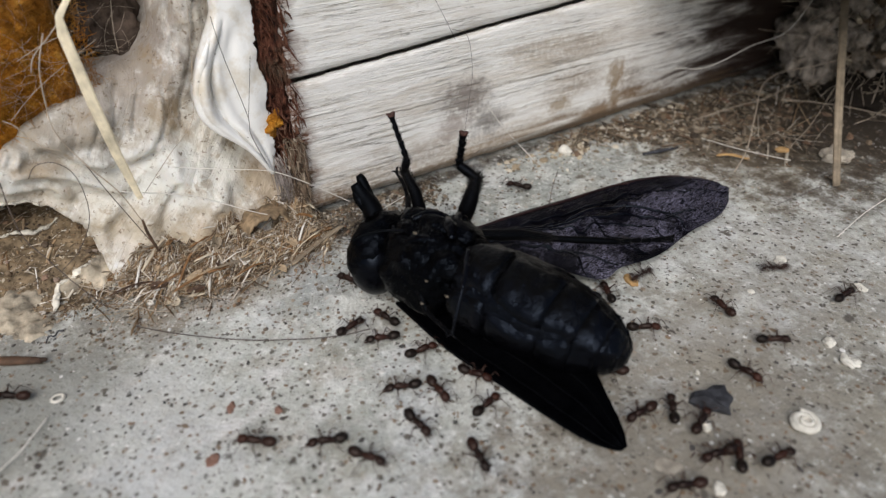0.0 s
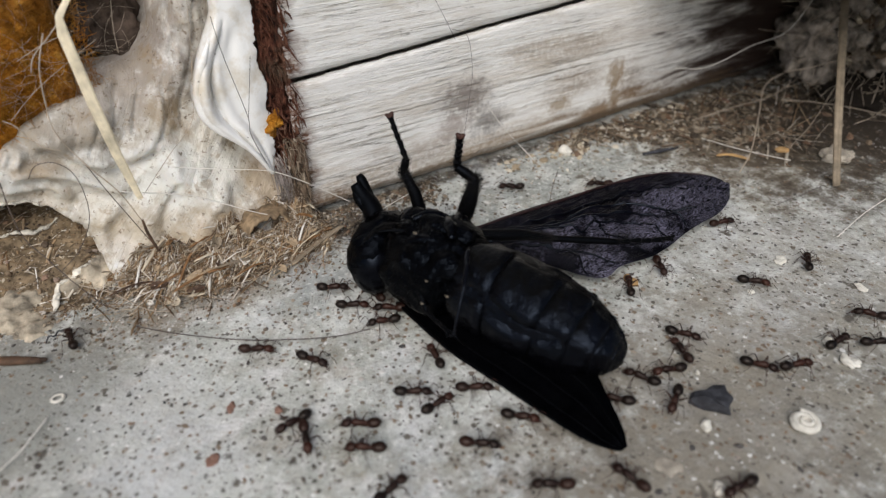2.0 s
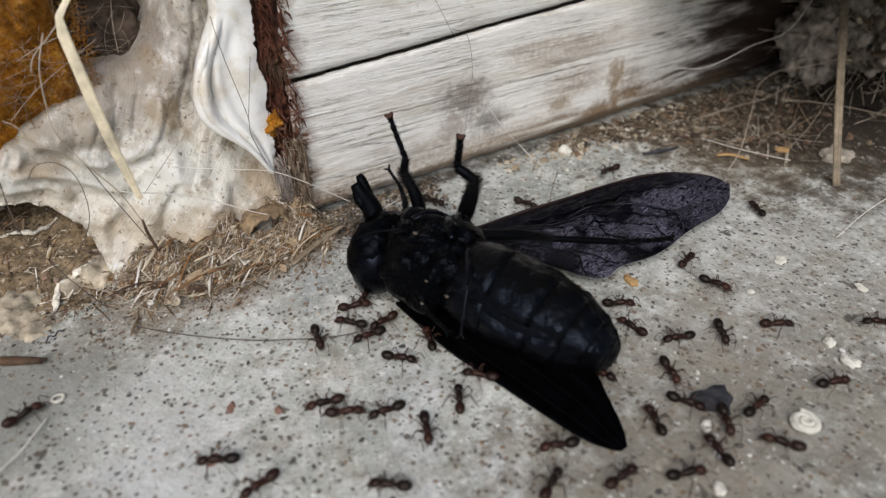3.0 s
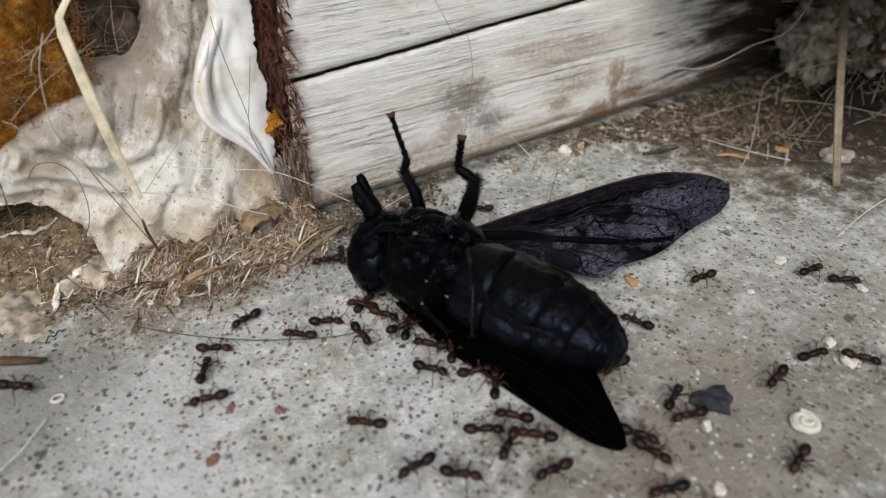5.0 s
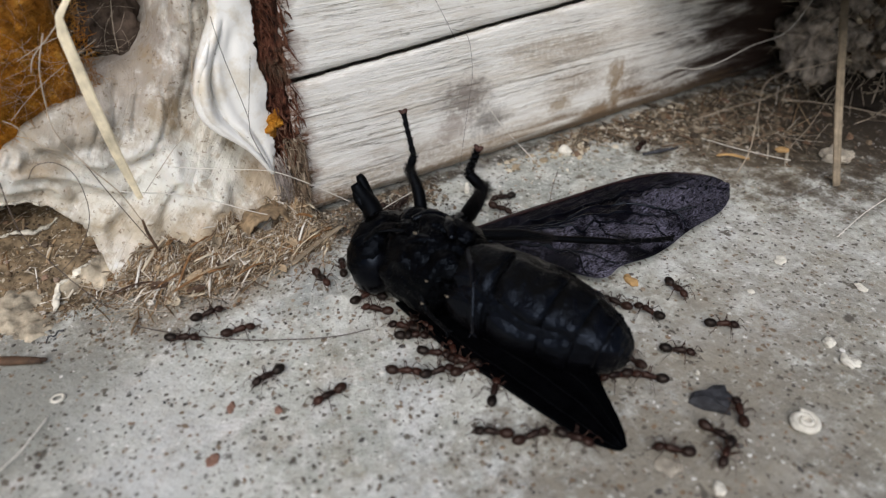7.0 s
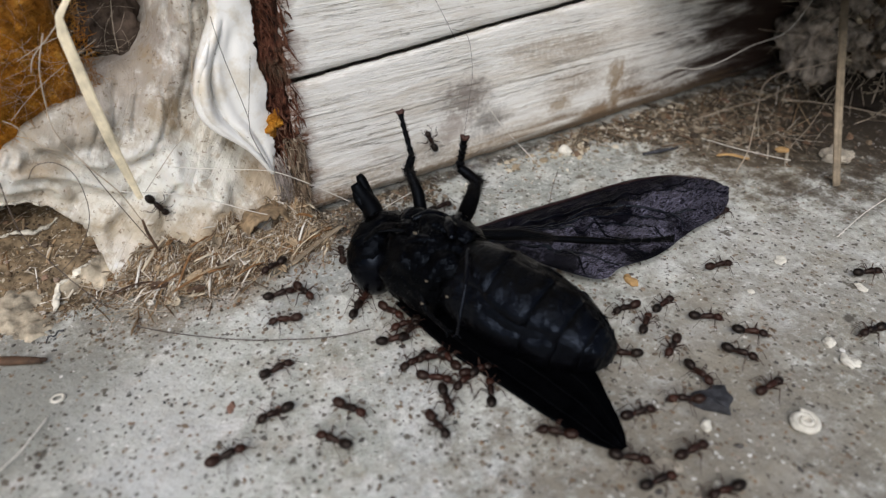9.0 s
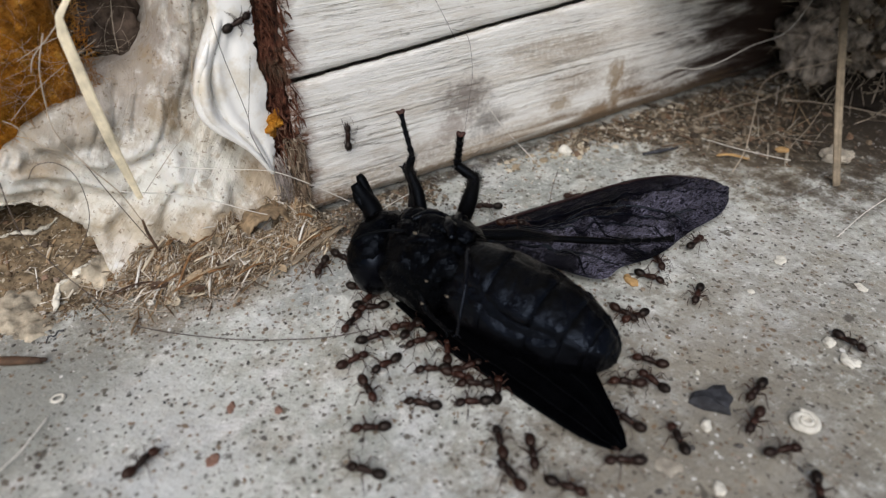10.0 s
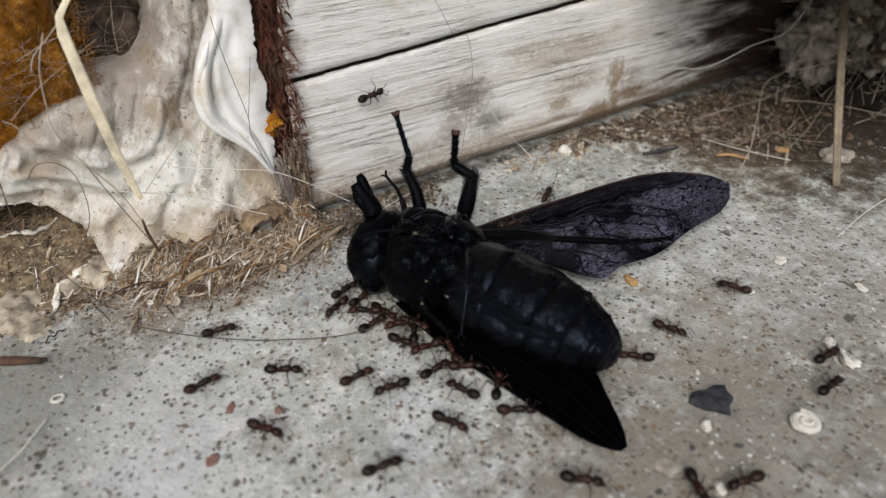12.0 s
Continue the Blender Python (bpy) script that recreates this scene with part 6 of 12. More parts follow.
stone("bark_chip", (60.5, -3.0), (1.3, 0.7, 0.5), M_RED, "red-brown bark chip in the litter", "chip", 0.3, 6)
stone("bark_chip", (55.0, -16.5), (0.8, 0.5, 0.4), M_OCHRE, "red-brown bark chip in the litter", "chip", 0.3, 7)


def build_shell():
    """A small worn shell: a flat coil on a chalky disc."""
    s = new("shell")
    s.location = (18.9 * MM, -43.9 * MM, 0.15 * MM)
    coil = [Vector((math.cos(a) * r, math.sin(a) * r, 0.62 - 0.42 * r)) for a, r in ((t, 0.10 + 0.85 * (t / 13.5) ** 0.9) for t in np.linspace(0.0, 13.5, 44))]
    part("whorl", tube(coil, [0.10 + 0.24 * (k / 43) for k in range(44)], 10, 2, 0.85), M_SHELL_WHITE, s)
    part("disc", ball((0, 0, 0.20), (1.0, 0.95, 0.24), (0, 0, 0), 0.1, 1.5, 4), M_SHELL_WHITE, s)
    tagged(s, "worn round white shell lying on the concrete", "shell")


build_shell()


def frayed_edge():
    """Splinters, torn fibre and wool where the timber has broken off."""
    rnd = random.Random(77)
    verts, faces = [], []
    for name, count, low, high, skin, label in (("torn_fibre", 420, 6.5, 26, M_ROT, "torn dark red-brown wood fibres on the broken end"), ("frayed_fibre", 900, 0.3, 9.5, M_FRAY, "frayed grey-brown wood fibres at the timber's foot")):
        verts, faces = [], []
        for _ in range(count):
            z = rnd.uniform(low, high)
            x = rnd.uniform(-1.9, 0.5) if high > 20 else rnd.triangular(-1.7, 0.7, 0.1)
            p = Vector((x, 1.0 - 0.5 * (x + 2) + rnd.uniform(-0.4, 0.5), z))
            q = p + Vector((rnd.uniform(-0.4, 0.8), rnd.uniform(-0.7, -0.05), rnd.uniform(-1.9, 0.3)))
            r = rnd.choice((0.02, 0.03, 0.04, 0.07, 0.10)) * MM
            add_tube(verts, faces, [p * MM, ((p + q) / 2 + Vector((rnd.uniform(-0.15, 0.15), -0.12, 0.1))) * MM, q * MM], [r, r, r * 0.3], 4)
        tagged(part(name, mesh_of(verts, faces), skin, flat=True), label, "debris", kind="stuff")
    verts, faces = [], []
    for _ in range(70):
        p = Vector((rnd.uniform(-2.6, -1.0), rnd.uniform(0.2, 0.9), rnd.uniform(5.0, 8.5)))
        q = p + Vector((rnd.uniform(-0.3, 1.6), rnd.uniform(-0.8, 0.1), -rnd.uniform(2.0, 5.5)))
        add_tube(verts, faces, [p * MM, ((p + q) / 2 + Vector((rnd.uniform(-0.4, 0.4), -0.3, 0))) * MM, q * MM], 0.028 * MM, 4)
    tagged(part("wool_tuft", mesh_of(verts, faces), plain("grey_wool", (0.30, 0.26, 0.24), 0.6)), "tuft of grey hairs in the broken end", "hair", kind="stuff")
    ob = part("foam_fleck", ball((0, 0, 0), (0.75, 0.5, 1.3), (0, 15, 0), 0.6, 1.1, 4, 2), M_ORANGE)
    ob.location = (-1.75 * MM, 0.55 * MM, 11.0 * MM)
    tagged(ob, "orange fleck of foam in the broken timber end", "foam fleck")


frayed_edge()


def shaving(rnd, long, wide, curl):
    """A thin curved flake with ragged ends and real thickness, in mm."""
    nu, nv = 7, 4
    rag = [rnd.uniform(0.75, 1.1) for _ in range(nv)]
    top = []
    for i in range(nu):
        u = i / (nu - 1) * 2 - 1
        taper = 1 - 0.55 * abs(u) ** 2.2 * rnd.uniform(0.6, 1.1)
        for j in range(nv):
            v = j / (nv - 1) * 2 - 1
            top.append(Vector((u * long * rag[j], v * wide * taper + 0.08 * wide * math.sin(3 * u), curl * (1 - u * u) * long + 0.35 * wide * v * v + 0.03 * rnd.uniform(-1, 1))))
    n = nu * nv
    verts = [p * MM for p in top] + [(p - Vector((0, 0, 0.05))) * MM for p in top]
    faces = []
    for i in range(nu - 1):
        for j in range(nv - 1):
            q = (i * nv + j, (i + 1) * nv + j, (i + 1) * nv + j + 1, i * nv + j + 1)
            faces += [q, tuple(n + k for k in reversed(q))]
    rim = [i * nv for i in range(nu)] + [(nu - 1) * nv + j for j in range(1, nv)] + [i * nv + nv - 1 for i in range(nu - 2, -1, -1)] + list(range(nv - 2, 0, -1))
    for k, p in enumerate(rim):
        q = rim[(k + 1) % len(rim)]
        faces.append((p, n + p, n + q, q))
    return mesh_of(verts, faces)


def heap_chips():
    """Flakes and long splinters that lie on the fibre heap."""
    rnd = random.Random(12)
    skins = (M_STRAW, M_BARK, M_STRAW_GREY, M_TAN, M_BARK, M_STRAW_GREY, M_TWIG, M_PAPER, M_TAN)
    for k in range(210):
        for _ in range(60):
            x, y = rnd.uniform(-20, 0.5), rnd.uniform(-9, 1.5)
            if (0.35 if k % 5 == 0 else 0.12) < mound_height(x, y) < 2.8 and y < 1.5 - 0.12 * abs(x + 8):
                break
        splinter = k % 5 == 0
        long = rnd.uniform(1.0, 2.6) if splinter else rnd.choice((0.16, 0.2, 0.26, 0.34, 0.45, 0.8))
        wide = rnd.uniform(0.05, 0.15) if splinter else long * rnd.uniform(0.3, 0.65)
        ob = part("wood_splinter" if splinter else "wood_flake", shaving(rnd, long, wide, rnd.uniform(-0.08, 0.2)), rnd.choice(skins), flat=not splinter)
        ob.matrix_world = pose(x * MM, y * MM, (ground_height(x, y) + mound_height(x, y) + rnd.uniform(0.22, 0.42)) * MM, rnd.gauss(12, 14), rnd.gauss(0, 9), rnd.gauss(24, 22 if splinter else 50))
        if splinter:
            tagged(ob, "long pale splinter of wood on the fibre heap", "wood splinter", group="splinters on the fibre heap")
        else:
            tagged(ob, "curled flake of chewed wood on the fibre heap", "wood flake", group="flakes on the fibre heap")


heap_chips()


def build_curl():
    """A curl of dry bark arched over a small dark hole at the top of the heap."""
    rows = []
    for i in range(16):
        a = math.pi * (0.02 + 0.96 * i / 15)
        rows.append([((-4.4 - (1.9 + 0.12 * j) * math.cos(a) + 0.6 * fbm(i * 0.3, j * 0.3, 1, 3)) * MM, (-2.2 + 0.45 * j + 0.4 * fbm(i * 0.5, j * 0.5, 3, 3)) * MM,
                      (1.4 + (1.6 + 0.7 * fbm(i * 0.5, 2, 7, 3)) * math.sin(a) * (1 - 0.03 * j) + 0.4 * fbm(i * 0.6, j * 0.6, 5, 4)) * MM) for j in range(12)])
    ob = part("bark_curl", sheet(rows), M_CURL)
    thick = ob.modifiers.new("thickness", "SOLIDIFY")
    thick.thickness = 0.00022
    tagged(ob, "brown curl of bark arched over a hole", "bark")


build_curl()


def hair_tangle():
    """Wispy cobweb of fine hairs before the sponge and in the gap beside it."""
    rnd = random.Random(63)
    verts, faces = [], []
    for _ in range(110):
        x, z = rnd.uniform(-25, -12.5), rnd.uniform(14.5, 27)
        if in_hole(x, z) < 0.6:
            continue
        p = Vector((x, rnd.uniform(3.0, 6.0), z))
        a, bow, span = rnd.uniform(0, 6.28), rnd.choice((-1, 1)) * rnd.uniform(0.3, 1.8), rnd.uniform(0.8, 2.6)
        d, n = Vector((math.cos(a), 0.1, math.sin(a))), Vector((-math.sin(a), 0.2, math.cos(a)))
        pts = [(p + d * span * s + n * bow * (1 - s * s)) * MM for s in np.linspace(-1, 1, 9)]
        add_tube(verts, faces, pts, rnd.choice((0.006, 0.008, 0.012)) * MM, 4)
    tagged(part("hair_tangle", mesh_of(verts, faces), M_HAIR_TAN), "wispy tangle of fine pale hairs before the sponge", "hair", kind="stuff")


hair_tangle()


# ---------------------------------------------------------------- ants
def build_ant():
    """An ant of 3 mm, facing +x, built once."""
    ant = new("ant")
    part("gaster", ball((-0.90, 0, 0.62), (0.53, 0.37, 0.36), (0, 8, 0), 0.0, 1, 3), M_GASTER, ant)
    part("petiole", ball((-0.36, 0, 0.58), (0.20, 0.17, 0.22), (0, 0, 0), 0.0, 1, 2), M_ANT, ant)
    part("thorax", loft([((-0.34, 0, 0.58), 0.10, 0.10), ((-0.22, 0, 0.62), 0.23, 0.26), ((0.02, 0, 0.64), 0.22, 0.24), ((0.28, 0, 0.72), 0.27, 0.28), ((0.50, 0, 0.70), 0.22, 0.22), ((0.62, 0, 0.66), 0.09, 0.09)], 12), M_ANT, ant)
    head = part("head", ball((0.93, 0, 0.64), (0.40, 0.33, 0.28), (0, 22, 0), 0.0, 1, 3), M_ANT, ant)
    for s in (-1, 1):
        part("antenna", tube(((1.15, 0.14 * s, 0.68), (1.35, 0.45 * s, 0.95), (1.62, 0.5 * s, 0.72), (1.85, 0.42 * s, 0.45)), [0.025, 0.025, 0.03, 0.03], 5, 4), M_ANT_LEG, ant)
        part("mandible", tube(((1.2, 0.12 * s, 0.5), (1.36, 0.12 * s, 0.44), (1.42, 0.02 * s, 0.42)), [0.06, 0.05, 0.02], 5, 3), M_ANT_LEG, head)
    return ant


def add_legs(ant):
    legs = []
    for s in (-1, 1):
        for root, knee, foot in ((0.42, 0.62, 1.0), (0.18, 0.22, 0.15), (-0.02, -0.3, -0.85)):
            mesh = tube(((0, 0, 0), ((knee - root) * 0.9, 0.5 * s, 0.38), ((knee - root) * 1.2, 0.62 * s, 0.36), ((foot - root) * 0.85, 0.95 * s, -0.30), (foot - root, 1.15 * s, -0.50)), [0.045, 0.036, 0.028, 0.016, 0.012], 5, 3)
            leg = part("leg", mesh, M_ANT_LEG, ant)
            leg.location = (root * MM, 0.16 * s * MM, 0.55 * MM)
            legs.append(leg)
    return legs


first_ant = build_ant()
add_legs(first_ant)
tagged(first_ant, "small dark reddish-brown ant", "ant", group="ants round the horsefly")


# ---------------------------------------------------------------- what moves
for piece in first_ant.children_recursive:
    piece.data.transform(Matrix.Scale(1.04, 4))
    piece.location *= 1.04
ants = [first_ant] + [copy_thing(first_ant, pose(0, 0, 0)) for _ in range(58)]


feeders = [copy_thing(first_ant, pose(0, 0, 0)) for _ in range(5)]


def on_slab(x, y, turn):
    """An ant standing on the slab or the heap at x, y in mm, headed by degrees."""
    return pose(x * MM, y * MM, (ground_height(x, y) + mound_height(x, y)) * MM, 0, 0, turn)


def clinging(x, y, z, ahead, up):
    """An ant on any surface: place in mm, the way it heads and the way its back points."""
    f, u = Vector(ahead).normalized(), Vector(up).normalized()
    s = u.cross(f).normalized()
    m = Matrix((f, s, f.cross(s))).transposed().to_4x4()
    return Matrix.Translation(Vector((x, y, z)) * MM) @ m


def swung(ob, rest_tip, tip):
    """The pose of a leg that swings about its root until its tip points to another place."""
    at = PIVOT[ob]
    turn = (Vector(rest_tip) - at).rotation_difference(Vector(tip) - at)
    return Matrix.Translation((at - FLY) * MM) @ turn.to_matrix().to_4x4()


def slid(ob, along, yaw=0.0, tilt=0.0):
    """The abdomen drawn in along its axis by mm and bent by degrees."""
    at = PIVOT[ob] - FLY + Vector((0.40, -0.91, -0.08)) * along
    return pose(at.x * MM, at.y * MM, at.z * MM, tilt, 0, yaw)


def gait(leg, stride, phase):
    """Quick even steps of one leg about its root."""
    base = leg.location.copy()
    rows = []
    for k in range(0, 121):
        rows.append((k / 10, Matrix.Translation(base) @ pose(0, 0, 0, 0, 0, stride * (1 if (k + phase) % 2 else -1))))
    walk(leg, rows)


# where they feed: x and y in mm, and the way each heads in degrees
FEEDING = ((-0.9, -15.3, 20), (0.0, -20.8, 50), (1.5, -24.9, 70), (2.0, -27.1, -10), (2.2, -29.6, 40))


def motions():
    walk(abdomen, [(t, slid(abdomen, a, y, x)) for t, a, y, x in (
        (0, 0.3, 0.6, 0), (1, 0.3, 0.6, 0), (1.5, 0.1, 0, 0.5), (2, 0.0, 0, 1), (2.5, -0.8, -0.6, 2), (3, -0.5, 0, 1.5), (5, 0, 0.3, 0), (5.5, 0.2, 0.6, 0), (6, 0.25, 0, 0.2), (6.5, 0.35, 0.4, -0.6), (7, 0.4, 0.6, -1.0), (7.4, 0.3, 0.3, -0.4),
        (9, -0.7, -0.6, 2), (9.5, -0.6, -0.8, 1.6), (10, -0.4, -0.4, 1.2), (11, -0.3, -0.4, 1), (12, -0.4, -0.2, 1))])
    tip = (5.3, -9.8, 14.0)
    walk(fly_legs["fore"], [(t, swung(fly_legs["fore"], tip, p)) for t, p in ((0, (5.20, -9.87, 14.00)), (2.5, (5.07, -9.79, 14.00)), (3.2, (5.02, -9.89, 14.00)), (5, (5.20, -9.87, 14.00)), (5.5, (6.14, -9.37, 14.00)), (6, (6.02, -9.29, 14.00)), (6.5, (7.14, -8.29, 14.00)), (7, (7.02, -8.50, 14.00)), (9, (6.77, -8.34, 14.00)), (9.5, (6.65, -8.56, 14.00)), (10, (6.81, -8.37, 14.00)), (10.5, (6.49, -8.45, 14.00)), (11, (6.77, -8.34, 14.00)), (11.5, (6.40, -8.10, 14.00)), (12, (6.40, -8.10, 14.00)))])
    tip_mid = (10.1, -13.5, 12.5)
    walk(fly_legs["mid"], [(t, swung(fly_legs["mid"], tip_mid, p)) for t, p in ((0, (10.14, -13.45, 12.50)), (0.5, (10.02, -13.63, 12.50)), (1, (9.71, -13.83, 12.50)), (1.5, (9.51, -13.96, 12.50)), (3, (9.33, -14.23, 12.50)), (5, (9.29, -14.46, 12.50)), (5.5, (8.33, -12.69, 12.50)), (6, (8.66, -13.16, 12.50)), (6.5, (9.42, -15.53, 12.50)), (7, (9.46, -16.54, 12.50)), (9, (9.49, -14.58, 12.50)), (9.5, (8.90, -14.71, 12.50)), (10, (9.75, -13.60, 12.50)), (10.5, (9.55, -13.47, 12.50)), (11, (9.77, -13.48, 12.50)), (11.5, (10.02, -13.11, 12.50)), (12, (9.87, -12.62, 12.50)))])
    tip_small = (5.3, -8.9, 8.0)
    walk(fly_legs["small"], [(t, swung(fly_legs["small"], tip_small, p)) for t, p in ((0, (5.56, -9.73, 8.00)), (0.5, (5.27, -8.67, 8.00)), (1, (5.15, -9.10, 8.00)), (1.5, (4.76, -9.59, 8.00)), (1.8, (1.25, -12.22, 8.00)), (2, (-1.78, -17.13, 8.00)), (2.5, (-1.78, -17.13, 8.00)), (2.8, (1.45, -12.35, 8.00)), (3, (4.72, -10.41, 8.00)), (3.3, (1.03, -13.16, 8.00)), (3.6, (-1.78, -17.13, 8.00)), (9.7, (-1.78, -17.13, 8.00)), (9.85, (1.65, -12.48, 8.00)), (10, (5.56, -10.95, 8.00)), (10.2, (1.65, -12.48, 8.00)), (10.4, (-1.78, -17.13, 8.00)), (10.6, (-1.78, -17.13, 8.00)), (10.8, (1.88, -11.51, 8.00)), (11, (5.04, -8.77, 8.00)), (11.5, (4.60, -6.31, 8.00)), (12, (4.91, -8.69, 8.00)))])
    tip_cross = (1.05, -25.8, 3.6)
    walk(fly_legs["cross"], [(t, swung(fly_legs["cross"], tip_cross, p)) for t, p in ((0, tip_cross), (1.5, tip_cross), (3, (1.5, -26.3, 3.6)), (5, (2.0, -27.0, 4.0)), (6, (2.3, -27.6, 4.6)), (7, (2.0, -27.0, 4.2)), (9, (1.3, -26.1, 3.9)), (10, (1.3, -26.1, 3.9)), (12, (1.45, -26.4, 3.9)))])
    root = PIVOT[wing_up] - FLY
    walk(wing_up, [(t, pose(root.x * MM, root.y * MM, root.z * MM, 0, tilt, 0)) for t, tilt in ((0, 0.5), (0.5, 0.3), (1, -0.4), (7, -0.4), (9, 0.4), (11.5, 0.3), (12, -0.4))])
    walk(stray_hair, [(t, Matrix.Translation((0.0867, -0.0094, 0.007)) @ pose(0, 0, 0, a, 0, -0.4 * a) @ Matrix.Translation((-0.0867, 0.0094, -0.007))) for t, a in
                      ((0, 0), (0.5, -1), (1.5, 0), (2.0, -1.5), (2.5, 1), (3, 2), (5, -1), (5.5, -1.5), (6, 4), (6.5, -2), (7, -1), (9, -0.5), (9.5, -1), (10, 0.5), (11, 0), (12, -1))])
    # the ant that climbs the timber, the one on the foam and paint, the one on the wing
    up, out, half = (0, 0, 1), (0, -1, 0), (0, -1, 1)
    climber, foamer, winger = ants[-3], ants[-2], ants[-1]
    wood = lambda x, z, a: clinging(x, -0.12, z, (math.cos(radians(a)), 0, math.sin(radians(a))), out)
    foot = lambda x, y: clinging(x, y, 0.15, (-0.2, 1, 0), up)
    bend = lambda x: clinging(x, -0.5, 0.5, (-0.2, 0.7, 0.7), half)
    walk(climber, [(0, foot(8.5, -9)), (4.6, foot(8.5, -9)), (5.0, foot(9.5, -4.5)), (5.15, foot(9.5, -2.2)), (5.3, bend(9.4)), (5.4, wood(9.2, 2.2, 110)), (5.5, wood(8.4, 3.9, 60)), (5.6, wood(8.6, 4.4, -10)), (5.7, wood(9.4, 3.6, -70)),
                   (5.85, wood(10.2, 1.8, -110)), (5.95, clinging(10.2, -0.5, 0.5, (-0.1, -0.7, -0.7), half)), (6.1, clinging(10.0, -3.0, 0.15, (-0.3, -1, 0), up)), (6.4, clinging(9.0, -8.0, 0.15, (0.1, -1, 0), up)), (6.8, clinging(8.6, -9.0, 0.15, (1, -0.3, 0), up)),
                   (7.4, clinging(8.6, -8.8, 0.15, (0.6, 1, 0), up)), (8.2, foot(12, -3)), (8.4, bend(12.6)), (8.6, wood(13.0, 2.2, 75)), (9.0, wood(14.7, 5.5, 115)), (9.15, wood(13.2, 5.4, 190)), (9.3, wood(10.0, 3.6, 205)), (9.5, wood(7.2, 2.2, 150)), (9.8, wood(5.4, 5.0, 100)),
                   (10.2, wood(5.0, 14, 85)), (10.5, wood(5.6, 25, 70)), (10.75, wood(7.0, 27, 0)), (10.95, wood(7.2, 26, -75)), (11.2, wood(6.6, 18, -100)), (11.5, wood(7.2, 11.8, -10)), (11.75, wood(7.5, 12.0, 15)), (12, wood(7.9, 12.2, 10))])
    foam = lambda x, z, a: clinging(x, foam_y(x, z) - 0.15, z, (math.cos(radians(a)), 0, math.sin(radians(a))), (0, -1, 0.15))
    walk(foamer, [(0, foam(-9, 30, -95)), (7.6, foam(-9, 30, -95)), (8.2, foam(-10, 20, -100)), (8.7, foam(-12.5, 9, -110)), (9.0, foam(-13.4, 5.6, -60)), (9.1, foam(-12.8, 5.6, 20)), (9.2, foam(-12.2, 7.5, 85)), (9.5, foam(-11.0, 16.5, 70)), (9.75, foam(-8.6, 19.5, 20)),
                  (10.0, clinging(-3.6, 0.9, 20.8, (0.9, 0, 0.4), out)), (10.25, clinging(-3.2, 0.9, 24, (0.1, 0, 1), out)), (10.5, clinging(-3.6, 0.9, 28, (-0.1, 0, 1), out)), (12, clinging(-3.6, 0.9, 29, (-0.1, 0, 1), out))])
    top = (0.05, -0.1, 1)
    walk(winger, [(0, clinging(10.4, -16.5, 0.15, (0.2, 1, 0), up)), (1.1, clinging(10.4, -16.5, 0.15, (0.2, 1, 0), up)), (1.5, clinging(12.6, -12.3, 0.15, (1, 0.2, 0), up)), (1.75, clinging(13.3, -12.6, 0.15, (0.3, -1, 0), up)), (2.1, clinging(12.0, -15.8, 0.15, (-0.4, -1, 0), up)),
                  (8.9, clinging(11.4, -15.8, 0.15, (0.1, 1, 0), up)), (9.3, clinging(12.0, -12.0, 0.3, (0.6, 1, 0.3), up)), (9.55, clinging(12.6, -11.4, 1.2, (1, -0.2, 0.4), up)), (9.8, clinging(13.4, -13.6, 2.7, (0.7, -1, 0), top)), (10, clinging(14.3, -15.6, 2.75, (0.9, -0.6, 0), top)),
                  (10.5, clinging(14.3, -15.7, 2.75, (1, 0.1, 0), top)), (11, clinging(15.0, -15.3, 2.7, (1, -0.3, 0), top)), (11.5, clinging(14.4, -15.6, 2.75, (1, 0.1, 0), top)), (12, clinging(14.2, -15.8, 2.75, (1, -0.2, 0), top))])
    for k, ant in enumerate(ants + feeders):
        legs = [c for c in ant.children if c.name.startswith("leg")]
        for j, leg in enumerate(legs):
            gait(leg, (22 if j % 3 == 1 else 17) * (1 if j < 3 else -1), (j + j // 3 + k) % 2)
    # ants that come out from under the carcass and feed along its flank
    rnd = random.Random(91)
    for ant, (x, y, turn) in zip(feeders, FEEDING):
        den = (4.2 + 0.25 * (x + 1), -24.5 + 0.6 * (y + 23), turn)
        rows = [(0, on_slab(*den)), (3.3, on_slab(*den))]
        for k in range(10, 25):
            rows.append((k * 0.5, on_slab(x + rnd.uniform(-0.45, 0.45), y + rnd.uniform(-0.45, 0.45), turn + rnd.uniform(-24, 24))))
        walk(ant, rows)
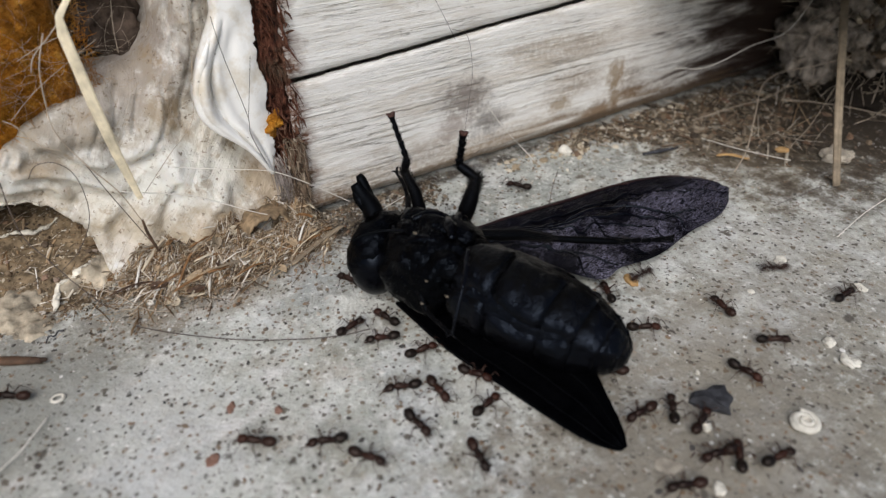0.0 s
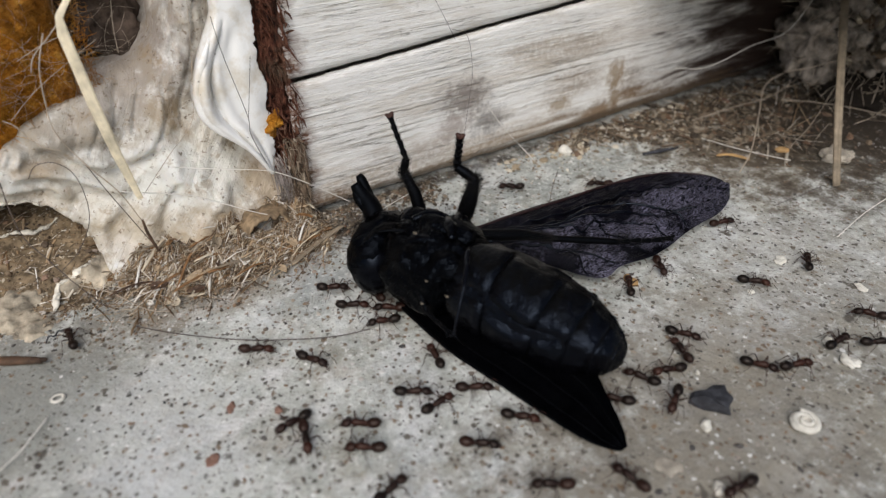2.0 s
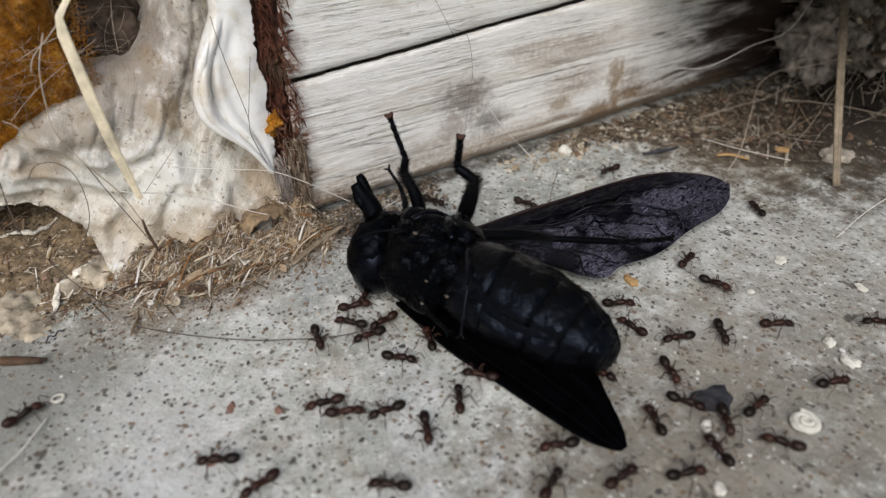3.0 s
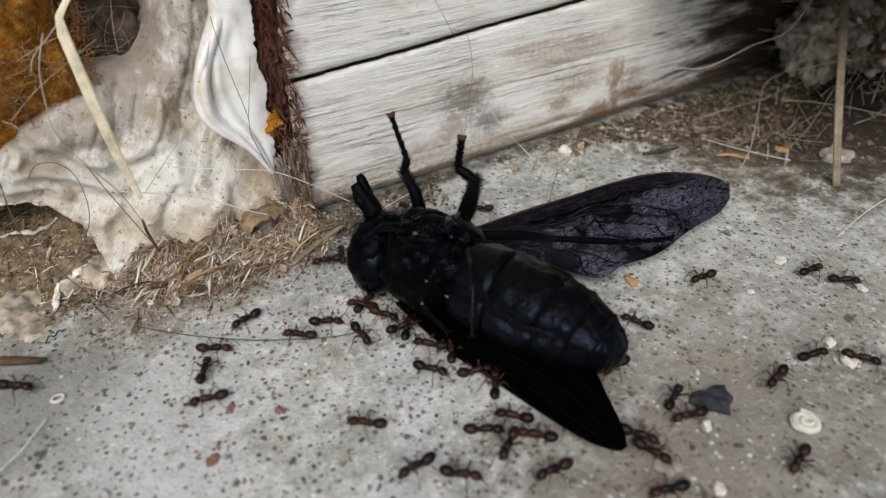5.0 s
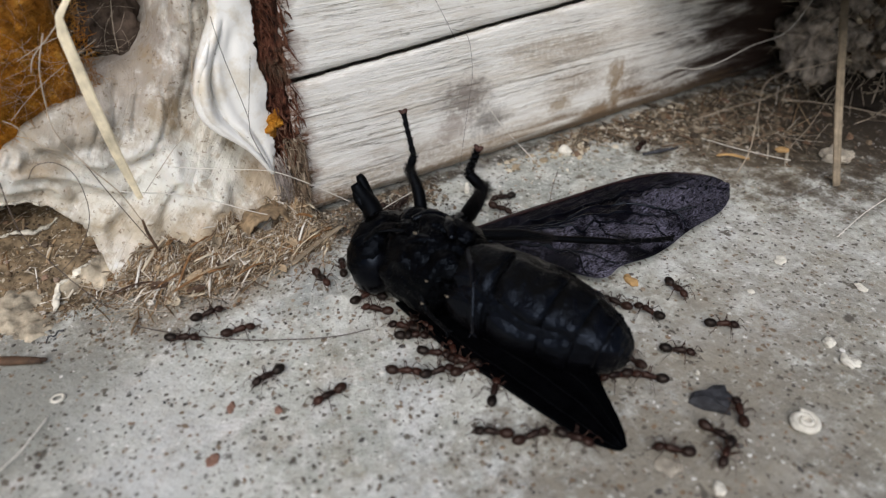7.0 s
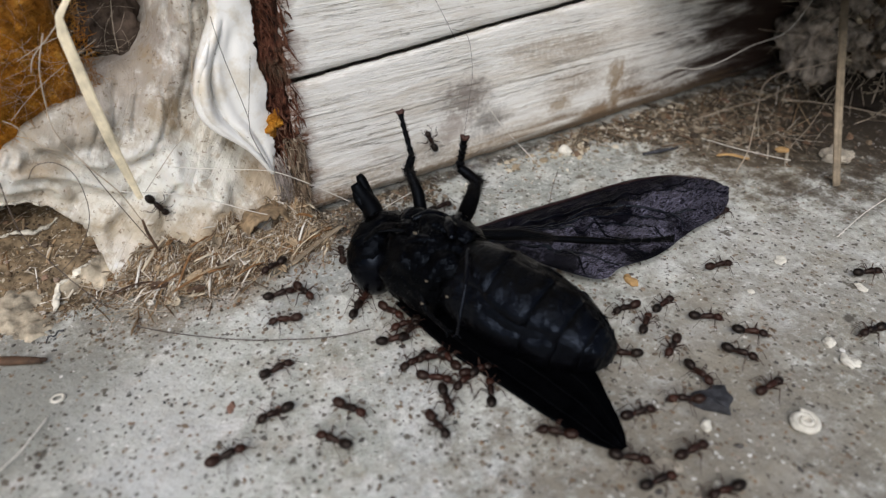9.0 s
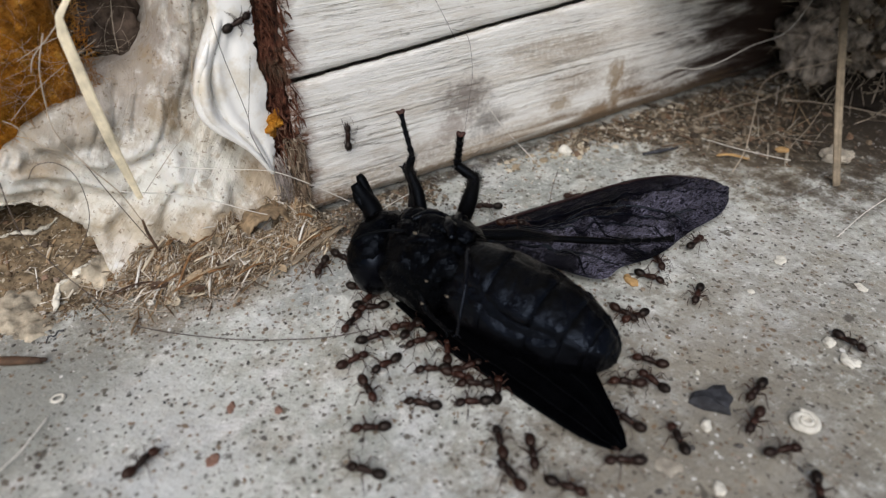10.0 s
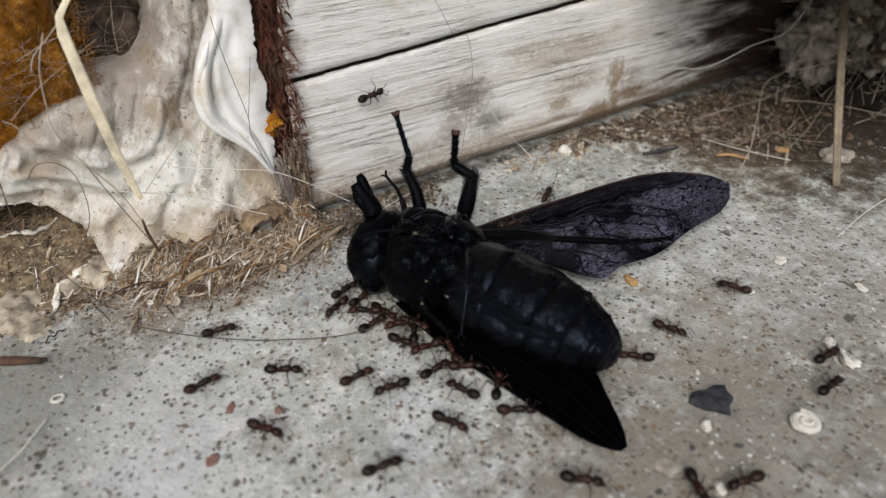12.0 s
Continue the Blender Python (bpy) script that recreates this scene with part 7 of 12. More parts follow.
    walk(ants[0], [(0, on_slab(-28.0, -11.3, 148)), (0.25, on_slab(-29.7, -11.4, 173)), (0.5, on_slab(-31.5, -12.2, -162)), (0.75, on_slab(-31.6, -12.3, -149)), (1, on_slab(-31.8, -12.5, -136)), (1.25, on_slab(-31.9, -12.6, -136)), (1.5, on_slab(-32.0, -12.7, -136)), (1.67, on_slab(-32.0, -12.6, -82)), (1.83, on_slab(-31.9, -12.5, -28)), (2, on_slab(-31.8, -12.3, 25)), (2.25, on_slab(-31.5, -12.3, 3)), (2.5, on_slab(-31.2, -12.3, -19)), (2.75, on_slab(-29.3, -13.3, -1)), (3, on_slab(-27.4, -13.8, 18)), (3.5, on_slab(-24.6, -13.4, 8)), (4, on_slab(-21.7, -13.5, -1)), (4.5, on_slab(-17.7, -13.4, -17)), (5, on_slab(-13.9, -14.2, -33)), (5.25, on_slab(-14.9, -13.6, -25)), (5.5, on_slab(-15.7, -13.0, -17)), (5.75, on_slab(-11.3, -14.9, 29)), (6, on_slab(-8.1, -14.7, 75)), (6.25, on_slab(-10.1, -11.2, 98)), (6.5, on_slab(-13.6, -7.9, 122)), (6.75, on_slab(-9.0, -7.0, -162)), (7, on_slab(-3.0, -10.5, -85)), (7.5, on_slab(-3.9, -11.1, -121)), (8, on_slab(-5.3, -11.3, -157)), (8.5, on_slab(-5.3, -11.4, -119)), (9, on_slab(-5.1, -11.4, -80)), (9.25, on_slab(-4.1, -14.3, -41)), (9.5, on_slab(-2.0, -16.0, -2)), (9.75, on_slab(-2.3, -16.6, -74)), (10, on_slab(-3.4, -17.4, -147)), (10.25, on_slab(-4.0, -17.1, -164)), (10.5, on_slab(-4.7, -16.7, 178)), (10.75, on_slab(-5.2, -16.4, -121)), (11, on_slab(-5.5, -16.3, -59)), (11.25, on_slab(-4.1, -17.7, -18)), (11.5, on_slab(-2.3, -18.1, 23)), (11.75, on_slab(-1.7, -17.4, 85)), (12, on_slab(-1.8, -16.6, 148))])
    walk(ants[1], [(0, on_slab(-14.3, -24.8, 141)), (0.25, on_slab(-15.9, -23.8, 134)), (0.5, on_slab(-17.4, -22.6, 126)), (0.75, on_slab(-18.4, -19.4, 54)), (1, on_slab(-17.6, -17.5, -18)), (1.25, on_slab(-15.2, -17.7, -14)), (1.5, on_slab(-12.9, -17.8, -10)), (1.75, on_slab(-11.9, -16.9, -21)), (2, on_slab(-11.1, -16.1, -33)), (2.25, on_slab(-7.4, -14.5, -24)), (2.5, on_slab(-3.5, -12.3, -16)), (2.75, on_slab(-2.8, -13.9, -16)), (3, on_slab(-2.2, -15.6, -17)), (3.5, on_slab(-0.3, -15.6, -17)), (4, on_slab(1.6, -15.6, -18)), (4.5, on_slab(0.6, -16.0, 57)), (5, on_slab(-1.6, -15.8, 132)), (5.25, on_slab(-1.1, -16.1, 140)), (5.5, on_slab(-0.6, -16.4, 148)), (5.75, on_slab(-0.8, -16.1, 133)), (6, on_slab(-0.9, -15.8, 119)), (6.25, on_slab(-1.2, -16.1, 51)), (6.5, on_slab(-1.2, -16.5, -17)), (6.75, on_slab(-0.9, -16.8, 58)), (7, on_slab(-0.8, -17.0, 133)), (7.33, on_slab(-0.7, -15.2, 75)), (7.67, on_slab(0.1, -14.0, 18)), (8, on_slab(1.6, -13.4, -39)), (8.5, on_slab(1.1, -15.4, -56)), (9, on_slab(0.1, -17.8, -73)), (9.25, on_slab(0.4, -17.7, -60)), (9.5, on_slab(0.6, -17.6, -48)), (9.75, on_slab(2.3, -17.8, -111)), (10, on_slab(3.1, -17.6, -173)), (10.25, on_slab(1.4, -17.9, 160)), (10.5, on_slab(0.0, -17.7, 133)), (10.75, on_slab(1.2, -17.6, 72)), (11, on_slab(3.6, -18.0, 12)), (11.25, on_slab(3.6, -17.4, -63)), (11.5, on_slab(3.1, -17.1, -137)), (11.75, on_slab(1.5, -18.7, -99)), (12, on_slab(0.9, -20.4, -61))])
    walk(ants[2], [(0, on_slab(-10.2, -27.4, 160)), (0.25, on_slab(-10.6, -25.5, -133)), (0.5, on_slab(-10.1, -24.4, -66)), (0.75, on_slab(-7.8, -26.2, -24)), (1, on_slab(-4.7, -26.4, 18)), (1.25, on_slab(-5.5, -23.4, 93)), (1.5, on_slab(-9.4, -20.6, 169)), (1.75, on_slab(-10.4, -22.4, 179)), (2, on_slab(-11.5, -24.6, -172)), (2.25, on_slab(-12.6, -24.6, -179)), (2.5, on_slab(-13.8, -24.5, 174)), (2.75, on_slab(-15.4, -24.9, 164)), (3, on_slab(-17.0, -25.0, 154)), (3.5, on_slab(-16.5, -24.3, 117)), (4, on_slab(-15.4, -23.3, 79)), (4.5, on_slab(-15.6, -19.7, 69)), (5, on_slab(-15.3, -16.2, 59)), (5.25, on_slab(-16.3, -15.0, 56)), (5.5, on_slab(-17.3, -13.9, 53)), (5.75, on_slab(-16.7, -13.0, 26)), (6, on_slab(-16.0, -12.4, -0)), (6.25, on_slab(-16.1, -12.0, 16)), (6.5, on_slab(-16.2, -11.4, 31)), (6.75, on_slab(-16.0, -11.5, -1)), (7, on_slab(-15.7, -11.7, -32)), (7.5, on_slab(-15.0, -12.8, -44)), (8, on_slab(-14.4, -14.1, -56)), (8.5, on_slab(-12.8, -17.3, -26)), (9, on_slab(-10.6, -19.2, 4)), (9.25, on_slab(-6.8, -20.3, 24)), (9.5, on_slab(-3.4, -20.3, 45)), (9.75, on_slab(-3.1, -20.1, 17)), (10, on_slab(-2.8, -20.1, -10)), (10.25, on_slab(-1.6, -20.8, -41)), (10.5, on_slab(-0.8, -22.0, -72)), (10.75, on_slab(-0.3, -22.1, -89)), (11, on_slab(0.1, -22.3, -107)), (11.25, on_slab(-0.2, -22.5, -125)), (11.5, on_slab(-0.6, -22.6, -142)), (11.75, on_slab(-0.9, -22.1, -101)), (12, on_slab(-0.9, -21.7, -60))])
    walk(ants[3], [(0, on_slab(-8.5, -30.1, -56)), (0.25, on_slab(-5.9, -28.7, -31)), (0.5, on_slab(-2.5, -26.3, -6)), (0.75, on_slab(-2.4, -26.3, -16)), (1, on_slab(-2.3, -26.4, -26)), (1.25, on_slab(-0.5, -26.2, -71)), (1.5, on_slab(0.5, -26.3, -116)), (1.75, on_slab(0.5, -27.6, -74)), (2, on_slab(1.1, -28.8, -32)), (2.25, on_slab(0.8, -29.4, 28)), (2.5, on_slab(0.3, -29.6, 88)), (2.75, on_slab(1.4, -28.7, 111)), (3, on_slab(2.1, -28.0, 134)), (3.5, on_slab(2.8, -26.6, 120)), (4, on_slab(3.8, -24.9, 106)), (4.5, on_slab(2.4, -23.9, 120)), (5, on_slab(0.7, -23.1, 133)), (5.25, on_slab(0.7, -23.7, 140)), (5.5, on_slab(0.6, -24.4, 147)), (5.75, on_slab(0.5, -24.2, 173)), (6, on_slab(0.4, -24.0, -162)), (6.25, on_slab(0.5, -23.6, -97)), (6.5, on_slab(1.0, -23.3, -33)), (6.75, on_slab(2.9, -22.6, 0)), (7, on_slab(4.8, -20.8, 33)), (8, on_slab(5.2, -20.6, 103)), (9, on_slab(5.4, -20.5, 172)), (9.25, on_slab(2.9, -20.0, -130)), (9.5, on_slab(1.5, -20.4, -73)), (9.75, on_slab(1.2, -21.7, -129)), (10, on_slab(0.3, -22.4, 176)), (10.25, on_slab(0.4, -22.5, -116)), (10.5, on_slab(0.8, -22.8, -47)), (10.75, on_slab(2.8, -22.1, -11)), (11, on_slab(5.0, -20.1, 26)), (11.25, on_slab(4.9, -20.4, -15)), (11.5, on_slab(4.8, -20.9, -56)), (11.75, on_slab(5.0, -20.8, -10)), (12, on_slab(5.2, -20.5, 36))])
    walk(ants[4], [(0, on_slab(-4.2, -29.4, -83)), (0.25, on_slab(-2.6, -30.3, -77)), (0.5, on_slab(-0.8, -31.2, -70)), (0.67, on_slab(-1.0, -31.3, -126)), (0.83, on_slab(-1.2, -31.3, 178)), (1, on_slab(-1.5, -31.2, 122)), (1.25, on_slab(-3.3, -32.1, 135)), (1.5, on_slab(-5.4, -33.3, 147)), (1.75, on_slab(-7.5, -33.1, 81)), (2, on_slab(-8.4, -33.1, 14)), (2.25, on_slab(-5.7, -32.5, -13)), (2.5, on_slab(-3.3, -33.0, -39)), (2.67, on_slab(-4.1, -33.6, -99)), (2.83, on_slab(-5.8, -33.6, -158)), (3, on_slab(-8.3, -32.8, 142)), (3.5, on_slab(-9.0, -33.7, 75)), (4, on_slab(-8.8, -34.9, 9)), (4.33, on_slab(-7.1, -34.0, 67)), (4.67, on_slab(-6.2, -33.2, 125)), (5, on_slab(-6.1, -32.5, -177)), (5.25, on_slab(-9.0, -30.2, 162)), (5.5, on_slab(-11.5, -26.7, 141)), (5.67, on_slab(-10.7, -26.2, -163)), (5.83, on_slab(-9.2, -26.3, -107)), (6, on_slab(-7.0, -27.1, -51)), (6.25, on_slab(-5.3, -26.8, -35)), (6.5, on_slab(-3.5, -26.2, -19)), (6.75, on_slab(-1.9, -26.1, -16)), (7, on_slab(-0.4, -26.0, -12)), (7.5, on_slab(0.6, -27.3, -61)), (8, on_slab(0.5, -29.3, -109)), (8.5, on_slab(-0.4, -28.9, -108)), (9, on_slab(-1.3, -28.6, -107)), (9.25, on_slab(-0.8, -28.8, -63)), (9.5, on_slab(0.0, -28.9, -19)), (9.67, on_slab(0.7, -28.9, 36)), (9.83, on_slab(1.1, -28.8, 92)), (10, on_slab(1.3, -28.5, 148)), (10.25, on_slab(-0.1, -27.7, 161)), (10.5, on_slab(-1.5, -27.1, 174)), (10.75, on_slab(-0.9, -27.7, -129)), (11, on_slab(0.6, -29.1, -71)), (11.25, on_slab(1.3, -29.7, -52)), (11.5, on_slab(2.3, -30.0, -33)), (11.75, on_slab(1.6, -29.7, 41)), (12, on_slab(0.2, -28.5, 115))])
    walk(ants[5], [(0, on_slab(-2.2, -34.0, -99)), (0.25, on_slab(0.4, -34.8, -85)), (0.5, on_slab(3.5, -35.6, -71)), (0.75, on_slab(2.3, -35.3, -142)), (1, on_slab(-0.0, -33.7, 147)), (1.25, on_slab(-1.3, -34.7, 145)), (1.5, on_slab(-2.5, -35.7, 142)), (1.67, on_slab(-2.6, -34.5, -159)), (1.83, on_slab(-2.3, -33.6, -99)), (2, on_slab(-1.5, -33.2, -39)), (2.25, on_slab(-0.3, -34.3, -12)), (2.5, on_slab(0.9, -34.8, 15)), (2.75, on_slab(0.5, -32.3, 38)), (3, on_slab(-0.5, -29.1, 60)), (3.5, on_slab(-0.6, -29.7, -16)), (4, on_slab(-1.0, -31.2, -92)), (4.5, on_slab(-0.9, -31.9, -62)), (5, on_slab(-0.6, -32.4, -33)), (5.25, on_slab(-0.5, -31.9, 45)), (5.5, on_slab(-0.9, -31.0, 122)), (5.75, on_slab(-1.0, -30.1, 111)), (6, on_slab(-1.1, -29.2, 99)), (6.25, on_slab(-0.3, -29.2, 37)), (6.5, on_slab(1.1, -29.9, -26)), (6.67, on_slab(1.2, -31.3, 30)), (6.83, on_slab(0.8, -32.2, 85)), (7, on_slab(-0.2, -32.9, 141)), (7.5, on_slab(-2.6, -31.1, 140)), (8, on_slab(-5.0, -29.4, 139)), (8.5, on_slab(-4.2, -29.5, -155)), (9, on_slab(-3.1, -30.3, -89)), (9.25, on_slab(-2.2, -31.3, -79)), (9.5, on_slab(-1.2, -32.2, -69)), (9.75, on_slab(-0.7, -33.4, -2)), (10, on_slab(-0.3, -33.8, 66)), (10.25, on_slab(0.9, -33.2, 23)), (10.5, on_slab(2.3, -33.3, -20)), (10.75, on_slab(0.7, -34.7, -35)), (11, on_slab(-1.1, -36.5, -51)), (11.25, on_slab(-2.1, -38.1, -92)), (11.5, on_slab(-4.3, -39.6, -133)), (11.75, on_slab(-4.2, -39.6, -64)), (12, on_slab(-4.0, -39.6, 5))])
    walk(ants[6], [(0, on_slab(-2.2, -20.5, 162)), (0.25, on_slab(-2.3, -19.7, 89)), (0.5, on_slab(-1.9, -19.1, 16)), (0.75, on_slab(-1.6, -18.8, -0)), (1, on_slab(-1.3, -18.6, -17)), (1.25, on_slab(-0.8, -18.6, 2)), (1.5, on_slab(-0.3, -18.4, 22)), (1.75, on_slab(-0.5, -18.5, 92)), (2, on_slab(-1.1, -18.7, 163)), (2.25, on_slab(-1.4, -19.6, -178)), (2.5, on_slab(-1.7, -20.8, -159)), (2.75, on_slab(-2.3, -20.3, -171)), (3, on_slab(-2.9, -19.6, 177)), (3.5, on_slab(-2.7, -19.8, 157)), (4, on_slab(-2.6, -19.8, 138)), (4.5, on_slab(-3.1, -19.3, -155)), (5, on_slab(-3.4, -19.1, -89)), (5.25, on_slab(-3.5, -20.7, -68)), (5.5, on_slab(-3.1, -22.0, -46)), (5.67, on_slab(-2.3, -22.2, 11)), (5.83, on_slab(-1.7, -22.1, 69)), (6, on_slab(-1.4, -21.7, 127)), (6.25, on_slab(-2.4, -21.0, 105)), (6.5, on_slab(-3.1, -20.1, 83)), (6.75, on_slab(-1.3, -20.1, 108)), (7, on_slab(-0.0, -20.2, 133)), (7.5, on_slab(-1.3, -17.6, 172)), (8, on_slab(-2.7, -16.3, -148)), (8.5, on_slab(-3.1, -18.8, -83)), (9, on_slab(-1.5, -21.1, -18)), (9.17, on_slab(-1.3, -21.8, 42)), (9.33, on_slab(-1.5, -22.4, 102)), (9.5, on_slab(-2.0, -22.9, 162)), (9.75, on_slab(-2.7, -22.9, 175)), (10, on_slab(-3.3, -23.2, -172)), (10.25, on_slab(-4.3, -23.0, 175)), (10.5, on_slab(-5.2, -22.7, 162)), (10.67, on_slab(-7.8, -21.3, 104)), (10.83, on_slab(-9.3, -20.2, 47)), (11, on_slab(-9.6, -19.4, -11)), (11.25, on_slab(-7.0, -19.6, -14)), (11.5, on_slab(-4.3, -20.0, -18)), (11.75, on_slab(-3.2, -19.4, -4)), (12, on_slab(-2.0, -18.5, 11))])
    walk(ants[7], [(0, on_slab(-3.7, -17.9, 11)), (0.25, on_slab(-1.5, -15.2, 72)), (0.5, on_slab(-1.7, -11.7, 132)), (0.75, on_slab(-1.2, -11.9, 125)), (1, on_slab(-0.7, -12.2, 118)), (1.25, on_slab(-0.3, -8.8, 176)), (1.5, on_slab(-0.1, -7.3, -127)), (1.75, on_slab(-2.3, -10.0, -80)), (2, on_slab(-2.7, -12.3, -33)), (2.25, on_slab(-2.0, -12.3, 2)), (2.5, on_slab(-1.3, -12.0, 36)), (2.67, on_slab(-0.6, -12.5, -22)), (2.83, on_slab(-0.4, -13.4, -80)), (3, on_slab(-0.6, -14.6, -138)), (3.33, on_slab(-1.9, -15.8, -84)), (3.67, on_slab(-2.6, -16.6, -30)), (4, on_slab(-2.8, -17.1, 24)), (4.5, on_slab(-0.7, -15.9, 65)), (5, on_slab(0.3, -14.2, 107)), (5.25, on_slab(-1.4, -11.4, 157)), (5.5, on_slab(-3.9, -10.4, -152)), (5.75, on_slab(-3.5, -12.2, -92)), (6, on_slab(-1.4, -14.1, -33)), (6.17, on_slab(-1.2, -13.9, 27)), (6.33, on_slab(-1.1, -13.6, 87)), (6.5, on_slab(-1.2, -13.3, 147)), (6.75, on_slab(-1.3, -11.8, 109)), (7, on_slab(-0.7, -10.1, 70)), (7.5, on_slab(-1.1, -9.4, -10)), (8, on_slab(-1.6, -9.3, -89)), (8.5, on_slab(-1.0, -11.2, -94)), (9, on_slab(-0.6, -13.2, -98)), (9.25, on_slab(-0.7, -13.6, -80)), (9.5, on_slab(-0.8, -14.0, -61)), (9.75, on_slab(-0.7, -13.9, -55)), (10, on_slab(-0.6, -13.7, -48)), (10.25, on_slab(-0.7, -14.2, -24)), (10.5, on_slab(-0.7, -14.5, -1)), (10.75, on_slab(-0.4, -15.0, 20)), (11, on_slab(-0.2, -15.3, 42)), (11.25, on_slab(1.7, -16.0, 3)), (11.5, on_slab(3.7, -17.9, -35)), (11.75, on_slab(3.6, -17.9, -115)), (12, on_slab(3.4, -17.8, 165))])
    walk(ants[8], [(0, on_slab(-0.7, -18.4, 108)), (0.25, on_slab(-1.8, -16.6, 53)), (0.5, on_slab(-2.0, -15.6, -1)), (0.75, on_slab(-0.9, -15.6, 59)), (1, on_slab(-0.3, -15.3, 119)), (1.25, on_slab(-1.2, -13.5, 171)), (1.5, on_slab(-2.3, -12.8, -136)), (1.75, on_slab(-2.7, -14.1, -84)), (2, on_slab(-2.3, -15.4, -33)), (2.25, on_slab(-1.6, -17.0, -33)), (2.5, on_slab(-1.0, -18.6, -33)), (2.67, on_slab(-1.4, -18.6, 23)), (2.83, on_slab(-2.2, -18.2, 78)), (3, on_slab(-3.5, -17.4, 133)), (3.5, on_slab(-4.9, -14.5, 138)), (4, on_slab(-6.5, -11.8, 144)), (4.33, on_slab(-6.8, -12.7, 85)), (4.67, on_slab(-6.4, -14.1, 26)), (5, on_slab(-5.1, -16.1, -32)), (5.25, on_slab(-4.2, -14.9, -3)), (5.5, on_slab(-3.2, -12.9, 26)), (5.67, on_slab(-2.9, -13.5, -28)), (5.83, on_slab(-3.0, -14.4, -82)), (6, on_slab(-3.6, -15.7, -137)), (6.17, on_slab(-4.6, -16.1, 164)), (6.33, on_slab(-5.3, -16.2, 104)), (6.5, on_slab(-5.7, -16.0, 44)), (6.75, on_slab(-2.2, -15.6, 81)), (7, on_slab(-0.1, -14.9, 119)), (7.5, on_slab(-2.1, -14.8, 162)), (8, on_slab(-4.5, -16.0, -154)), (8.33, on_slab(-4.2, -16.3, 151)), (8.67, on_slab(-3.4, -16.2, 97)), (9, on_slab(-2.1, -15.9, 42)), (9.25, on_slab(-1.5, -16.1, 5)), (9.5, on_slab(-0.8, -16.7, -32)), (9.67, on_slab(-0.8, -16.7, -87)), (9.83, on_slab(-0.9, -16.7, -142)), (10, on_slab(-1.0, -16.6, 163)), (10.25, on_slab(-2.1, -15.7, -176)), (10.5, on_slab(-3.2, -15.2, -155)), (10.75, on_slab(-3.0, -15.5, -122)), (11, on_slab(-2.6, -16.0, -89)), (11.25, on_slab(-1.6, -17.2, -46)), (11.5, on_slab(0.0, -17.7, -2)), (11.75, on_slab(-0.1, -17.5, -37)), (12, on_slab(-0.4, -17.5, -72))])
    walk(ants[9], [(0, on_slab(-0.2, -23.3, -5)), (0.25, on_slab(0.5, -24.0, -75)), (0.5, on_slab(0.6, -24.9, -145)), (0.75, on_slab(-0.2, -24.8, 175)), (1, on_slab(-0.9, -24.3, 134)), (1.25, on_slab(-0.2, -23.3, 107)), (1.5, on_slab(1.0, -22.1, 80)), (1.75, on_slab(0.7, -23.2, 80)), (2, on_slab(0.4, -24.4, 80)), (2.25, on_slab(0.8, -23.4, 94)), (2.5, on_slab(0.9, -22.5, 108)), (2.75, on_slab(1.0, -22.5, 90)), (3, on_slab(1.0, -22.5, 72)), (3.5, on_slab(1.1, -21.4, 76)), (4, on_slab(1.1, -20.3, 79)), (4.5, on_slab(1.6, -19.3, 99)), (5, on_slab(1.8, -18.4, 119)), (5.25, on_slab(1.1, -19.1, 133)), (5.5, on_slab(0.3, -20.0, 148)), (5.75, on_slab(0.3, -20.0, 148)), (6, on_slab(0.3, -20.0, 147)), (6.17, on_slab(0.4, -20.1, -157)), (6.33, on_slab(0.5, -20.1, -102)), (6.5, on_slab(0.7, -20.3, -47)), (6.75, on_slab(1.2, -20.5, -60)), (7, on_slab(1.5, -20.8, -73)), (7.5, on_slab(2.8, -22.0, -143)), (8, on_slab(3.5, -22.4, 148)), (8.5, on_slab(2.0, -21.0, 162)), (9, on_slab(0.3, -20.0, 177)), (9.25, on_slab(0.3, -20.0, 177)), (9.5, on_slab(0.3, -20.0, 177)), (9.75, on_slab(0.3, -20.1, 170)), (10, on_slab(0.2, -20.2, 162)), (10.25, on_slab(0.4, -20.2, 155)), (10.5, on_slab(0.5, -20.2, 148)), (10.75, on_slab(0.5, -19.9, 162)), (11, on_slab(0.5, -19.7, 177)), (11.25, on_slab(0.4, -19.9, -177)), (11.5, on_slab(0.3, -20.0, -170)), (11.75, on_slab(0.2, -20.0, 176)), (12, on_slab(0.0, -19.8, 163))])
